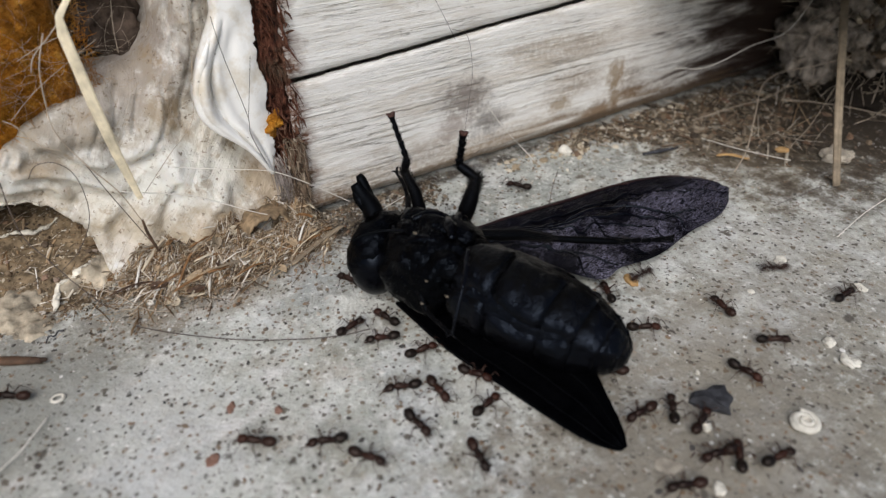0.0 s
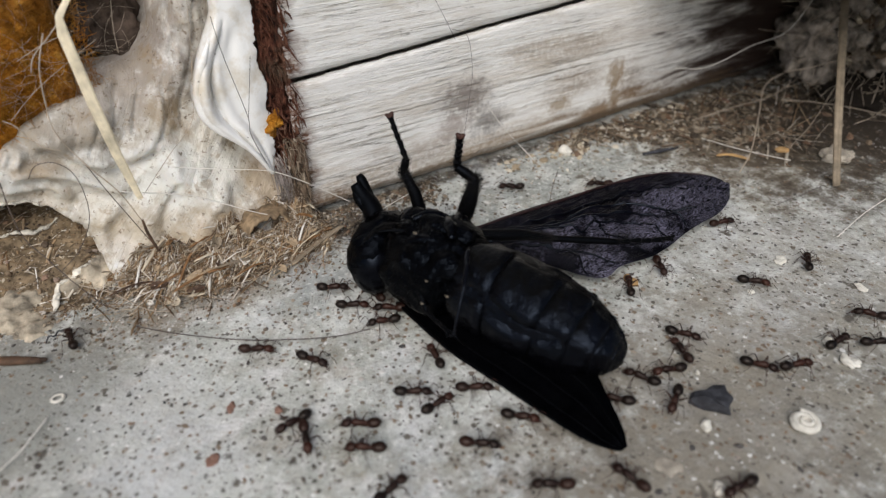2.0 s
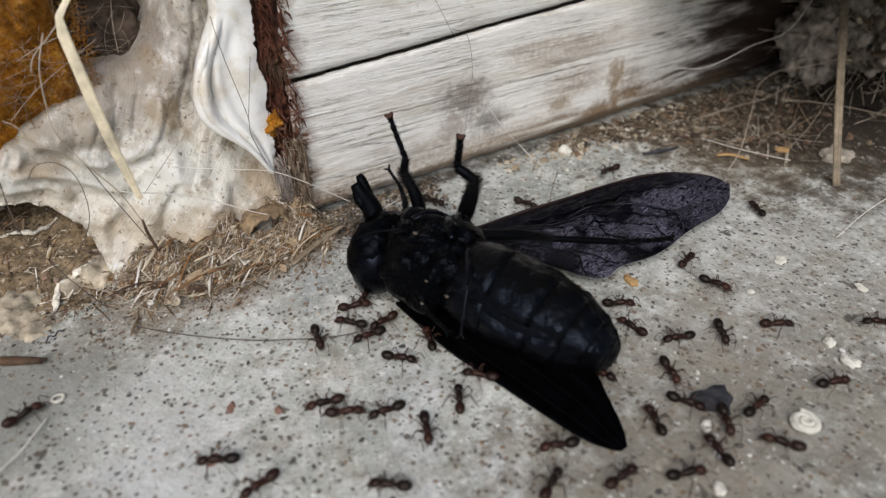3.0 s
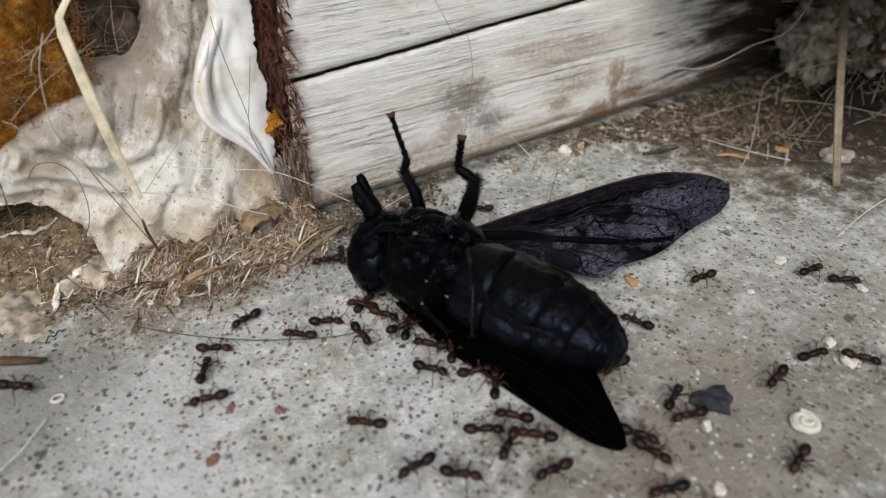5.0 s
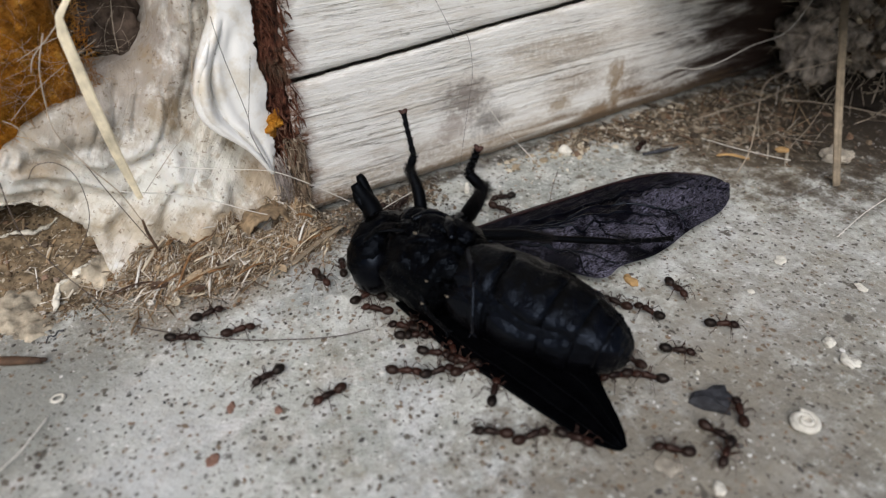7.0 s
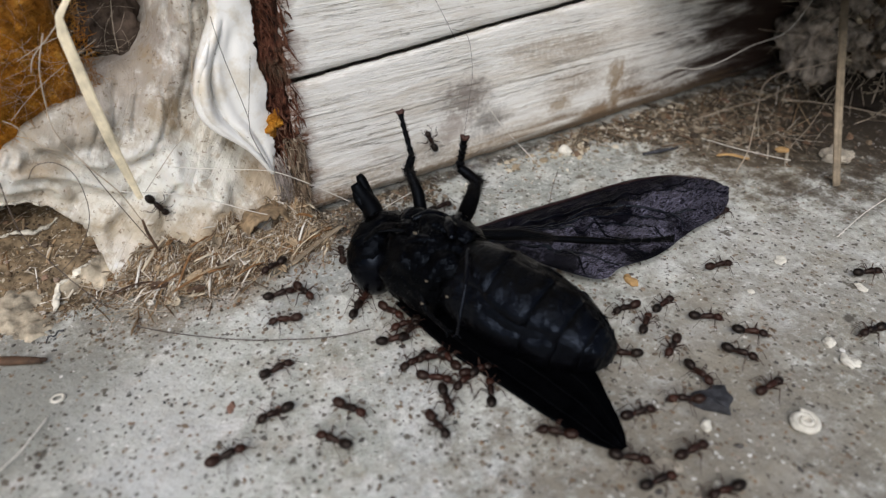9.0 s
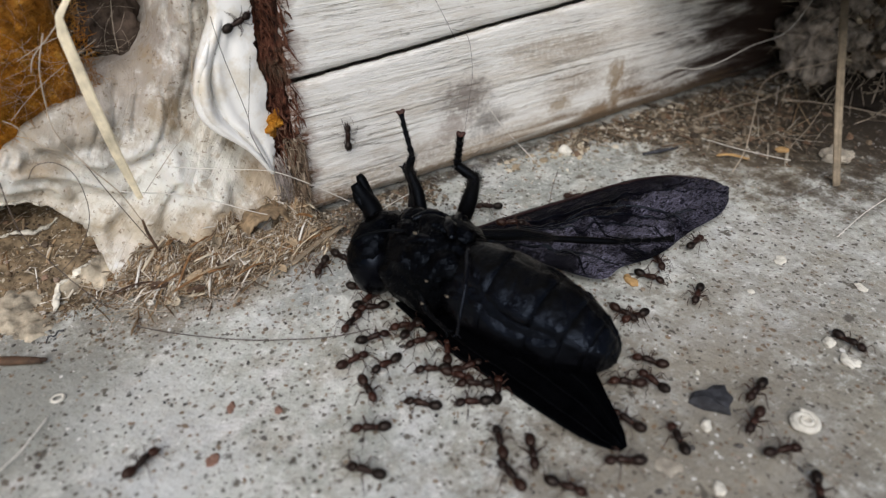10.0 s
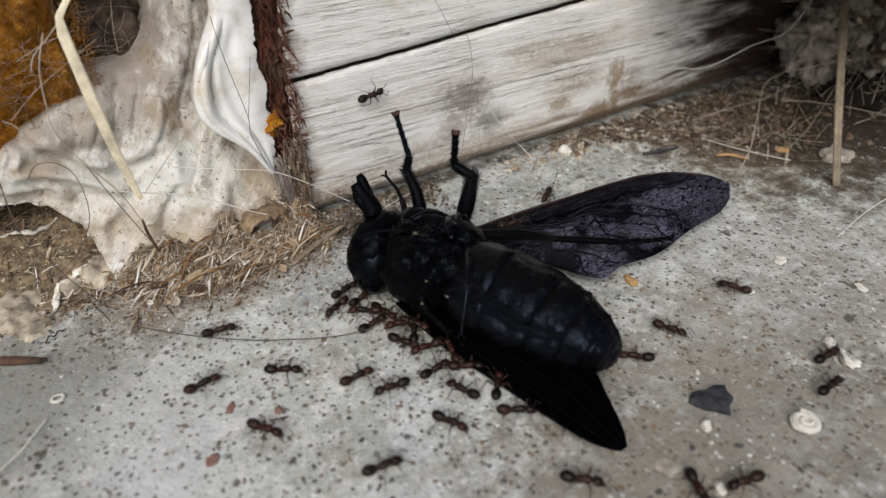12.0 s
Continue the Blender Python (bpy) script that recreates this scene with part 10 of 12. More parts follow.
    walk(ants[30], [(0, on_slab(1.9, -27.7, -60)), (0.25, on_slab(2.2, -28.6, -136)), (0.5, on_slab(2.2, -29.1, 147)), (0.75, on_slab(0.6, -28.9, -141)), (1, on_slab(-0.3, -29.5, -70)), (1.25, on_slab(-0.9, -31.2, 5)), (1.5, on_slab(-1.6, -31.7, 81)), (1.75, on_slab(-2.1, -29.8, 43)), (2, on_slab(-2.0, -28.6, 5)), (2.25, on_slab(-0.7, -30.1, -68)), (2.5, on_slab(-0.9, -32.2, -141)), (2.75, on_slab(-2.5, -31.0, -127)), (3, on_slab(-3.9, -30.1, -113)), (3.5, on_slab(-4.1, -30.8, -103)), (4, on_slab(-4.3, -31.5, -92)), (4.5, on_slab(-4.4, -33.1, -68)), (5, on_slab(-4.0, -34.6, -44)), (5.25, on_slab(-4.4, -36.6, -94)), (5.5, on_slab(-6.3, -38.4, -145)), (5.75, on_slab(-5.9, -37.4, 170)), (6, on_slab(-5.3, -35.5, 125)), (6.25, on_slab(-6.4, -32.5, 133)), (6.5, on_slab(-7.9, -29.7, 141)), (6.75, on_slab(-9.9, -31.7, -168)), (7, on_slab(-11.4, -36.0, -118)), (7.33, on_slab(-11.0, -35.6, -172)), (7.67, on_slab(-10.1, -34.1, 133)), (8, on_slab(-8.9, -31.6, 79)), (8.5, on_slab(-9.0, -29.5, 102)), (9, on_slab(-9.8, -27.6, 124)), (9.25, on_slab(-8.8, -26.4, 53)), (9.5, on_slab(-6.7, -26.2, -19)), (9.67, on_slab(-6.5, -27.0, 38)), (9.83, on_slab(-6.7, -27.6, 96)), (10, on_slab(-7.2, -28.1, 154)), (10.25, on_slab(-7.7, -28.3, 139)), (10.5, on_slab(-8.1, -28.5, 124)), (10.75, on_slab(-7.5, -27.6, 56)), (11, on_slab(-6.1, -27.2, -13)), (11.25, on_slab(-3.3, -27.7, -13)), (11.5, on_slab(-0.4, -28.3, -13)), (11.75, on_slab(-1.2, -29.1, -38)), (12, on_slab(-2.2, -30.5, -63))])
    walk(ants[31], [(0, on_slab(10.8, -32.9, 148)), (0.25, on_slab(9.8, -32.2, 134)), (0.5, on_slab(9.0, -31.4, 121)), (0.75, on_slab(9.0, -30.8, 49)), (1, on_slab(9.4, -30.6, -24)), (1.25, on_slab(11.6, -32.2, -16)), (1.5, on_slab(13.8, -33.5, -8)), (1.75, on_slab(12.5, -32.6, 72)), (2, on_slab(8.8, -30.9, 151)), (2.25, on_slab(8.7, -30.8, 87)), (2.5, on_slab(8.7, -30.7, 24)), (2.75, on_slab(8.9, -30.7, -22)), (3, on_slab(9.1, -30.7, -67)), (4, on_slab(9.0, -30.9, -25)), (5, on_slab(8.9, -31.0, 18)), (5.25, on_slab(9.2, -30.8, 19)), (5.5, on_slab(9.5, -30.6, 21)), (5.75, on_slab(13.5, -28.9, 13)), (6, on_slab(17.7, -27.6, 5)), (6.25, on_slab(17.5, -28.2, 31)), (6.5, on_slab(17.1, -28.6, 58)), (6.75, on_slab(17.2, -27.9, 86)), (7, on_slab(17.0, -27.2, 115)), (7.33, on_slab(17.4, -26.9, 171)), (7.67, on_slab(17.9, -26.8, -132)), (8, on_slab(18.5, -27.1, -76)), (8.5, on_slab(18.1, -27.9, -131)), (9, on_slab(17.2, -28.2, 174)), (9.25, on_slab(17.1, -28.2, 168)), (9.5, on_slab(16.9, -28.2, 162)), (9.75, on_slab(16.6, -28.3, -139)), (10, on_slab(16.5, -28.6, -80)), (10.25, on_slab(13.8, -30.3, -122)), (10.5, on_slab(9.1, -30.8, -164)), (10.75, on_slab(9.4, -30.7, -164)), (11, on_slab(9.7, -30.6, -164)), (11.25, on_slab(9.3, -30.7, -157)), (11.5, on_slab(9.0, -30.9, -150)), (11.75, on_slab(9.0, -30.9, -150)), (12, on_slab(8.9, -31.0, -150))])
    walk(ants[32], [(0, on_slab(-22.8, -28.5, 62)), (0.25, on_slab(-21.2, -25.2, 56)), (0.5, on_slab(-19.4, -22.1, 50)), (0.75, on_slab(-17.3, -16.7, 102)), (1, on_slab(-18.8, -12.0, 155)), (1.25, on_slab(-20.8, -13.5, 158)), (1.5, on_slab(-22.9, -15.1, 162)), (1.75, on_slab(-23.9, -11.6, 127)), (2, on_slab(-23.3, -6.9, 92)), (2.25, on_slab(-20.6, -7.4, 38)), (2.5, on_slab(-16.1, -10.3, -16)), (2.75, on_slab(-9.8, -13.0, -59)), (3, on_slab(-6.5, -17.5, -101)), (3.5, on_slab(-6.0, -16.8, -167)), (4, on_slab(-5.7, -14.9, 128)), (4.5, on_slab(-8.0, -12.9, 162)), (5, on_slab(-10.6, -12.2, -165)), (5.25, on_slab(-13.5, -12.0, -172)), (5.5, on_slab(-16.4, -11.4, -180)), (5.67, on_slab(-16.3, -11.1, 121)), (5.83, on_slab(-15.9, -10.7, 61)), (6, on_slab(-15.0, -10.4, 1)), (6.25, on_slab(-15.4, -9.6, -8)), (6.5, on_slab(-15.8, -8.9, -16)), (6.75, on_slab(-14.5, -9.5, -8)), (7, on_slab(-13.1, -9.9, 1)), (7.5, on_slab(-11.8, -10.8, -2)), (8, on_slab(-10.5, -11.7, -5)), (8.5, on_slab(-8.8, -11.1, -6)), (9, on_slab(-7.0, -10.5, -8)), (9.25, on_slab(-4.9, -10.2, 20)), (9.5, on_slab(-3.0, -9.2, 47)), (9.67, on_slab(-2.6, -8.9, 106)), (9.83, on_slab(-2.3, -8.8, 166)), (10, on_slab(-2.2, -8.8, -134)), (10.25, on_slab(-4.0, -8.7, -137)), (10.5, on_slab(-5.9, -8.5, -140)), (10.75, on_slab(-6.4, -11.4, -142)), (11, on_slab(-6.9, -14.2, -143)), (11.25, on_slab(-7.4, -15.0, -143)), (11.5, on_slab(-7.8, -15.8, -144)), (11.75, on_slab(-9.8, -17.7, -88)), (12, on_slab(-10.2, -19.5, -33))])
    walk(ants[33], [(0, on_slab(60.6, -31.1, -175)), (0.25, on_slab(60.6, -31.1, -135)), (0.5, on_slab(60.6, -31.1, -95)), (0.75, on_slab(60.5, -31.3, -80)), (1, on_slab(60.5, -31.5, -65)), (1.25, on_slab(60.6, -31.5, -65)), (1.5, on_slab(60.7, -31.5, -65)), (1.75, on_slab(60.7, -31.4, -65)), (2, on_slab(60.7, -31.3, -65)), (2.25, on_slab(60.7, -31.5, -138)), (2.5, on_slab(60.6, -31.5, 150)), (2.75, on_slab(60.4, -31.4, 122)), (3, on_slab(60.3, -31.1, 93)), (4, on_slab(60.5, -31.1, 109)), (5, on_slab(60.6, -31.0, 125)), (5.25, on_slab(60.3, -30.8, -169)), (5.5, on_slab(60.1, -30.8, -102)), (5.75, on_slab(60.2, -31.3, -69)), (6, on_slab(60.4, -31.7, -37)), (6.25, on_slab(60.5, -31.5, -37)), (6.5, on_slab(60.6, -31.2, -37)), (6.75, on_slab(60.6, -31.3, -58)), (7, on_slab(60.6, -31.5, -80)), (8, on_slab(60.6, -31.6, -13)), (9, on_slab(60.7, -31.6, 53)), (9.25, on_slab(60.9, -31.2, 53)), (9.5, on_slab(61.1, -30.8, 53)), (9.75, on_slab(61.0, -31.0, 122)), (10, on_slab(60.6, -31.4, -169)), (10.25, on_slab(60.5, -31.2, 155)), (10.5, on_slab(60.4, -30.9, 119)), (10.75, on_slab(60.3, -30.8, -166)), (11, on_slab(60.2, -30.8, -90)), (11.25, on_slab(60.3, -31.2, -96)), (11.5, on_slab(60.4, -31.6, -102)), (11.75, on_slab(60.3, -31.5, -162)), (12, on_slab(60.1, -31.3, 138))])
    walk(ants[34], [(0, on_slab(60.0, -30.8, -45)), (0.25, on_slab(60.3, -31.1, -50)), (0.5, on_slab(60.6, -31.4, -56)), (0.67, on_slab(60.5, -31.4, 1)), (0.83, on_slab(60.5, -31.4, 58)), (1, on_slab(60.4, -31.4, 115)), (1.25, on_slab(60.4, -31.2, 91)), (1.5, on_slab(60.4, -31.1, 67)), (1.75, on_slab(60.5, -30.9, 22)), (2, on_slab(60.6, -30.9, -24)), (2.25, on_slab(60.8, -31.1, -57)), (2.5, on_slab(61.0, -31.3, -90)), (2.75, on_slab(60.8, -31.5, -90)), (3, on_slab(60.6, -31.7, -90)), (4, on_slab(60.8, -31.6, -16)), (5, on_slab(61.0, -31.2, 58)), (5.25, on_slab(61.0, -31.1, 128)), (5.5, on_slab(61.0, -31.1, -162)), (5.75, on_slab(60.7, -31.2, -162)), (6, on_slab(60.4, -31.4, -162)), (6.17, on_slab(60.5, -31.3, 139)), (6.33, on_slab(60.6, -31.3, 80)), (6.5, on_slab(60.7, -31.2, 20)), (6.75, on_slab(60.8, -31.2, 20)), (7, on_slab(60.8, -31.2, 20)), (8, on_slab(60.7, -31.3, 49)), (9, on_slab(60.7, -31.3, 78)), (9.25, on_slab(60.8, -31.0, 63)), (9.5, on_slab(60.9, -30.8, 47)), (9.67, on_slab(60.9, -30.8, 104)), (9.83, on_slab(61.0, -30.9, 160)), (10, on_slab(61.0, -31.0, -143)), (10.25, on_slab(60.8, -31.0, -146)), (10.5, on_slab(60.6, -31.0, -149)), (10.67, on_slab(60.3, -31.2, 152)), (10.83, on_slab(60.2, -31.4, 93)), (11, on_slab(60.2, -31.5, 35)), (11.25, on_slab(60.6, -31.2, 58)), (11.5, on_slab(60.8, -30.8, 80)), (11.75, on_slab(60.6, -30.8, 137)), (12, on_slab(60.3, -31.0, -166))])
    walk(ants[35], [(0, on_slab(-21.1, -29.5, 123)), (0.25, on_slab(-21.4, -29.1, 99)), (0.5, on_slab(-21.6, -28.7, 75)), (0.75, on_slab(-21.3, -28.5, 11)), (1, on_slab(-20.9, -28.6, -54)), (1.25, on_slab(-20.8, -29.1, -93)), (1.5, on_slab(-21.0, -29.5, -132)), (1.75, on_slab(-21.1, -29.3, -173)), (2, on_slab(-21.2, -29.0, 147)), (2.25, on_slab(-21.4, -29.1, 147)), (2.5, on_slab(-21.6, -29.1, 147)), (2.67, on_slab(-21.6, -29.0, 91)), (2.83, on_slab(-21.5, -28.9, 34)), (3, on_slab(-21.4, -28.8, -23)), (4, on_slab(-21.1, -29.3, 16)), (5, on_slab(-20.8, -29.5, 54)), (5.25, on_slab(-19.8, -26.5, 21)), (5.5, on_slab(-18.4, -24.7, -13)), (5.75, on_slab(-19.1, -26.5, -69)), (6, on_slab(-21.6, -29.0, -125)), (6.25, on_slab(-21.7, -29.2, -52)), (6.5, on_slab(-21.6, -29.3, 21)), (6.75, on_slab(-21.1, -29.1, 49)), (7, on_slab(-20.8, -28.7, 78)), (7.5, on_slab(-20.9, -25.9, 59)), (8, on_slab(-20.3, -23.5, 41)), (8.5, on_slab(-18.5, -23.9, 21)), (9, on_slab(-16.4, -24.9, 1)), (9.17, on_slab(-16.6, -24.7, 57)), (9.33, on_slab(-17.1, -24.6, 112)), (9.5, on_slab(-18.1, -24.4, 167)), (9.75, on_slab(-20.5, -23.6, 96)), (10, on_slab(-21.3, -22.6, 25)), (10.25, on_slab(-17.1, -19.3, 12)), (10.5, on_slab(-12.6, -17.0, -2)), (10.75, on_slab(-14.6, -15.8, 69)), (11, on_slab(-19.7, -13.5, 141)), (11.25, on_slab(-23.4, -17.3, 72)), (11.5, on_slab(-23.4, -22.3, 3)), (11.75, on_slab(-19.6, -20.0, 4)), (12, on_slab(-15.8, -17.6, 5))])
    walk(ants[36], [(0, on_slab(26.1, -48.4, -133)), (0.25, on_slab(25.9, -48.7, -119)), (0.5, on_slab(25.7, -48.9, -106)), (0.75, on_slab(25.8, -49.0, -166)), (1, on_slab(26.0, -49.0, 135)), (1.25, on_slab(20.3, -44.9, 79)), (1.5, on_slab(18.4, -41.5, 24)), (1.75, on_slab(20.8, -40.5, 2)), (2, on_slab(23.3, -40.2, -20)), (2.25, on_slab(22.8, -41.4, -30)), (2.5, on_slab(22.2, -42.7, -40)), (2.75, on_slab(23.1, -42.8, -30)), (3, on_slab(24.0, -42.8, -20)), (3.5, on_slab(23.9, -44.2, -45)), (4, on_slab(23.5, -46.1, -69)), (4.5, on_slab(24.8, -47.7, -58)), (5, on_slab(26.4, -49.2, -47)), (5.25, on_slab(26.4, -49.2, 22)), (5.5, on_slab(26.4, -49.3, 92)), (5.75, on_slab(26.4, -49.1, 93)), (6, on_slab(26.4, -48.8, 94)), (6.25, on_slab(26.4, -48.7, 113)), (6.5, on_slab(26.4, -48.6, 133)), (6.75, on_slab(26.2, -48.5, 151)), (7, on_slab(26.1, -48.5, 170)), (8, on_slab(25.9, -48.5, 141)), (9, on_slab(25.8, -48.5, 113)), (9.25, on_slab(25.4, -46.0, 145)), (9.5, on_slab(24.3, -44.4, 177)), (9.75, on_slab(24.4, -46.1, -123)), (10, on_slab(26.0, -48.9, -62)), (10.17, on_slab(26.2, -48.9, -5)), (10.33, on_slab(26.4, -48.8, 52)), (10.5, on_slab(26.6, -48.6, 109)), (10.75, on_slab(26.2, -48.6, 107)), (11, on_slab(25.9, -48.5, 105)), (11.25, on_slab(25.8, -44.8, 138)), (11.5, on_slab(24.8, -42.3, 170)), (11.75, on_slab(24.5, -44.7, -136)), (12, on_slab(25.8, -48.9, -81))])
    walk(ants[37], [(0, on_slab(2.5, -43.8, -87)), (0.17, on_slab(2.5, -44.3, -30)), (0.33, on_slab(2.5, -44.6, 27)), (0.5, on_slab(2.5, -44.7, 84)), (0.75, on_slab(2.2, -41.5, 41)), (1, on_slab(2.9, -39.6, -1)), (1.25, on_slab(4.0, -39.4, -43)), (1.5, on_slab(4.8, -39.7, -84)), (1.75, on_slab(3.9, -42.0, -99)), (2, on_slab(2.4, -44.2, -114)), (2.25, on_slab(2.7, -43.0, -58)), (2.5, on_slab(4.2, -41.1, -2)), (2.75, on_slab(6.3, -41.6, -12)), (3, on_slab(8.3, -42.5, -21)), (3.5, on_slab(7.8, -42.8, -97)), (4, on_slab(6.5, -42.9, -173)), (4.5, on_slab(6.5, -42.8, 175)), (5, on_slab(6.5, -42.7, 163)), (5.25, on_slab(5.1, -43.7, -164)), (5.5, on_slab(4.0, -45.6, -132)), (5.67, on_slab(4.0, -45.6, 168)), (5.83, on_slab(4.0, -45.6, 108)), (6, on_slab(3.9, -45.5, 48)), (6.25, on_slab(4.2, -45.3, 48)), (6.5, on_slab(4.5, -45.1, 48)), (6.75, on_slab(4.3, -45.2, 87)), (7, on_slab(3.9, -45.4, 125)), (7.5, on_slab(2.2, -43.3, 90)), (8, on_slab(1.8, -41.3, 54)), (8.5, on_slab(3.9, -41.1, 21)), (9, on_slab(6.4, -41.9, -11)), (9.25, on_slab(8.0, -41.1, 44)), (9.5, on_slab(8.8, -39.5, 99)), (9.75, on_slab(9.3, -39.9, 83)), (10, on_slab(10.1, -40.2, 68)), (10.25, on_slab(11.7, -40.3, 29)), (10.5, on_slab(13.8, -41.2, -11)), (10.75, on_slab(11.8, -41.5, 26)), (11, on_slab(9.3, -40.7, 63)), (11.25, on_slab(9.9, -39.7, 91)), (11.5, on_slab(10.1, -38.6, 120)), (11.75, on_slab(9.5, -35.0, 107)), (12, on_slab(9.6, -31.1, 94))])
    walk(ants[38], [(0, on_slab(-24.4, -26.5, 46)), (0.25, on_slab(-24.4, -26.6, 39)), (0.5, on_slab(-24.5, -26.7, 31)), (0.75, on_slab(-23.0, -25.4, 9)), (1, on_slab(-21.4, -24.7, -13)), (1.25, on_slab(-19.4, -24.4, -20)), (1.5, on_slab(-17.5, -24.3, -26)), (1.75, on_slab(-13.6, -24.9, -66)), (2, on_slab(-11.3, -26.3, -105)), (2.25, on_slab(-11.5, -26.2, -43)), (2.5, on_slab(-11.6, -26.0, 20)), (2.75, on_slab(-9.6, -25.0, 94)), (3, on_slab(-8.9, -24.2, 168)), (3.5, on_slab(-10.3, -23.0, 124)), (4, on_slab(-10.9, -21.2, 81)), (4.5, on_slab(-8.6, -18.6, 110)), (5, on_slab(-7.6, -16.4, 140)), (5.25, on_slab(-11.0, -18.1, -177)), (5.5, on_slab(-14.3, -22.6, -134)), (5.75, on_slab(-11.2, -22.4, -69)), (6, on_slab(-4.3, -20.7, -4)), (6.25, on_slab(-4.6, -20.9, -78)), (6.5, on_slab(-5.7, -21.3, -153)), (6.75, on_slab(-7.0, -22.6, -162)), (7, on_slab(-8.3, -23.7, -172)), (7.5, on_slab(-8.9, -25.0, -120)), (8, on_slab(-8.6, -26.8, -68)), (8.5, on_slab(-8.1, -26.2, -65)), (9, on_slab(-7.6, -25.6, -62)), (9.25, on_slab(-5.9, -25.6, -25)), (9.5, on_slab(-3.7, -24.5, 13)), (9.75, on_slab(-4.5, -24.4, -41)), (10, on_slab(-5.7, -24.7, -95)), (10.25, on_slab(-6.7, -26.1, -160)), (10.5, on_slab(-7.9, -26.4, 135)), (10.75, on_slab(-9.0, -24.6, 148)), (11, on_slab(-10.3, -23.1, 161)), (11.17, on_slab(-10.1, -23.1, 104)), (11.33, on_slab(-9.7, -23.1, 46)), (11.5, on_slab(-8.9, -23.2, -12)), (11.75, on_slab(-7.3, -23.3, -5)), (12, on_slab(-5.8, -23.2, 2))])
    walk(ants[39], [(0, on_slab(7.6, -48.1, 89)), (0.25, on_slab(7.6, -47.8, 90)), (0.5, on_slab(7.6, -47.4, 91)), (0.75, on_slab(7.9, -45.5, 119)), (1, on_slab(7.5, -43.9, 148)), (1.25, on_slab(7.5, -43.4, 148)), (1.5, on_slab(7.5, -43.0, 147)), (1.75, on_slab(6.4, -44.1, -165)), (2, on_slab(5.6, -46.5, -118)), (2.25, on_slab(5.6, -46.5, -47)), (2.5, on_slab(5.6, -46.4, 24)), (2.75, on_slab(6.0, -46.3, 36)), (3, on_slab(6.4, -46.2, 48)), (4, on_slab(6.2, -46.1, 48)), (5, on_slab(6.0, -46.0, 48)), (5.25, on_slab(6.2, -46.0, -10)), (5.5, on_slab(6.4, -46.2, -67)), (5.75, on_slab(6.4, -46.6, -6)), (6, on_slab(6.4, -46.9, 55)), (6.25, on_slab(8.9, -41.3, 30)), (6.5, on_slab(12.3, -37.6, 4)), (6.75, on_slab(11.6, -39.5, 69)), (7, on_slab(9.1, -40.7, 135)), (7.33, on_slab(8.9, -40.7, 79)), (7.67, on_slab(8.8, -40.8, 23)), (8, on_slab(8.8, -40.9, -32)), (8.5, on_slab(9.4, -41.2, -19)), (9, on_slab(10.1, -41.4, -6)), (9.25, on_slab(13.3, -41.2, -50)), (9.5, on_slab(15.3, -41.9, -93)), (9.75, on_slab(14.9, -43.5, -57)), (10, on_slab(15.2, -44.7, -21)), (10.25, on_slab(16.1, -47.2, 57)), (10.5, on_slab(15.6, -48.7, 135)), (10.75, on_slab(13.3, -46.3, 131)), (11, on_slab(11.2, -43.8, 128)), (11.17, on_slab(11.7, -44.3, 70)), (11.33, on_slab(13.1, -46.0, 12)), (11.5, on_slab(15.6, -48.7, -45)), (11.75, on_slab(15.3, -50.2, -79)), (12, on_slab(14.2, -51.9, -113))])
    walk(ants[40], [(0, on_slab(-32.0, -8.7, 11)), (0.25, on_slab(-31.7, -8.6, -18)), (0.5, on_slab(-31.4, -8.6, -48)), (0.75, on_slab(-31.4, -9.0, -48)), (1, on_slab(-31.4, -9.4, -48)), (1.17, on_slab(-31.2, -9.2, -106)), (1.33, on_slab(-31.2, -9.0, -164)), (1.5, on_slab(-31.4, -8.6, 139)), (1.75, on_slab(-31.6, -8.7, -166)), (2, on_slab(-31.8, -9.0, -111)), (2.25, on_slab(-31.7, -9.3, -111)), (2.5, on_slab(-31.7, -9.5, -110)), (2.75, on_slab(-31.8, -9.5, -66)), (3, on_slab(-31.9, -9.5, -21)), (3.5, on_slab(-30.3, -10.2, -17)), (4, on_slab(-28.6, -10.7, -12)), (4.5, on_slab(-28.1, -10.5, -26)), (5, on_slab(-27.6, -10.4, -39)), (5.25, on_slab(-22.7, -10.6, -81)), (5.5, on_slab(-20.0, -11.1, -124)), (5.75, on_slab(-20.7, -15.0, -165)), (6, on_slab(-21.9, -17.2, 154)), (6.25, on_slab(-21.6, -14.9, 151)), (6.5, on_slab(-21.2, -12.6, 147)), (6.75, on_slab(-26.0, -12.2, 164)), (7, on_slab(-31.1, -13.0, -179)), (7.67, on_slab(-31.4, -13.0, 126)), (8.33, on_slab(-31.6, -12.9, 70)), (9, on_slab(-31.7, -12.8, 14)), (9.25, on_slab(-25.8, -12.4, 36)), (9.5, on_slab(-20.9, -10.5, 57)), (9.75, on_slab(-24.4, -8.7, 118)), (10, on_slab(-31.6, -8.9, 179)), (10.25, on_slab(-30.5, -9.3, -110)), (10.5, on_slab(-27.9, -10.4, -39)), (10.75, on_slab(-26.0, -12.0, -36)), (11, on_slab(-24.1, -13.6, -32)), (11.25, on_slab(-23.6, -12.4, -29)), (11.5, on_slab(-22.9, -11.1, -25)), (11.75, on_slab(-18.0, -12.1, -17)), (12, on_slab(-12.9, -12.4, -8))])
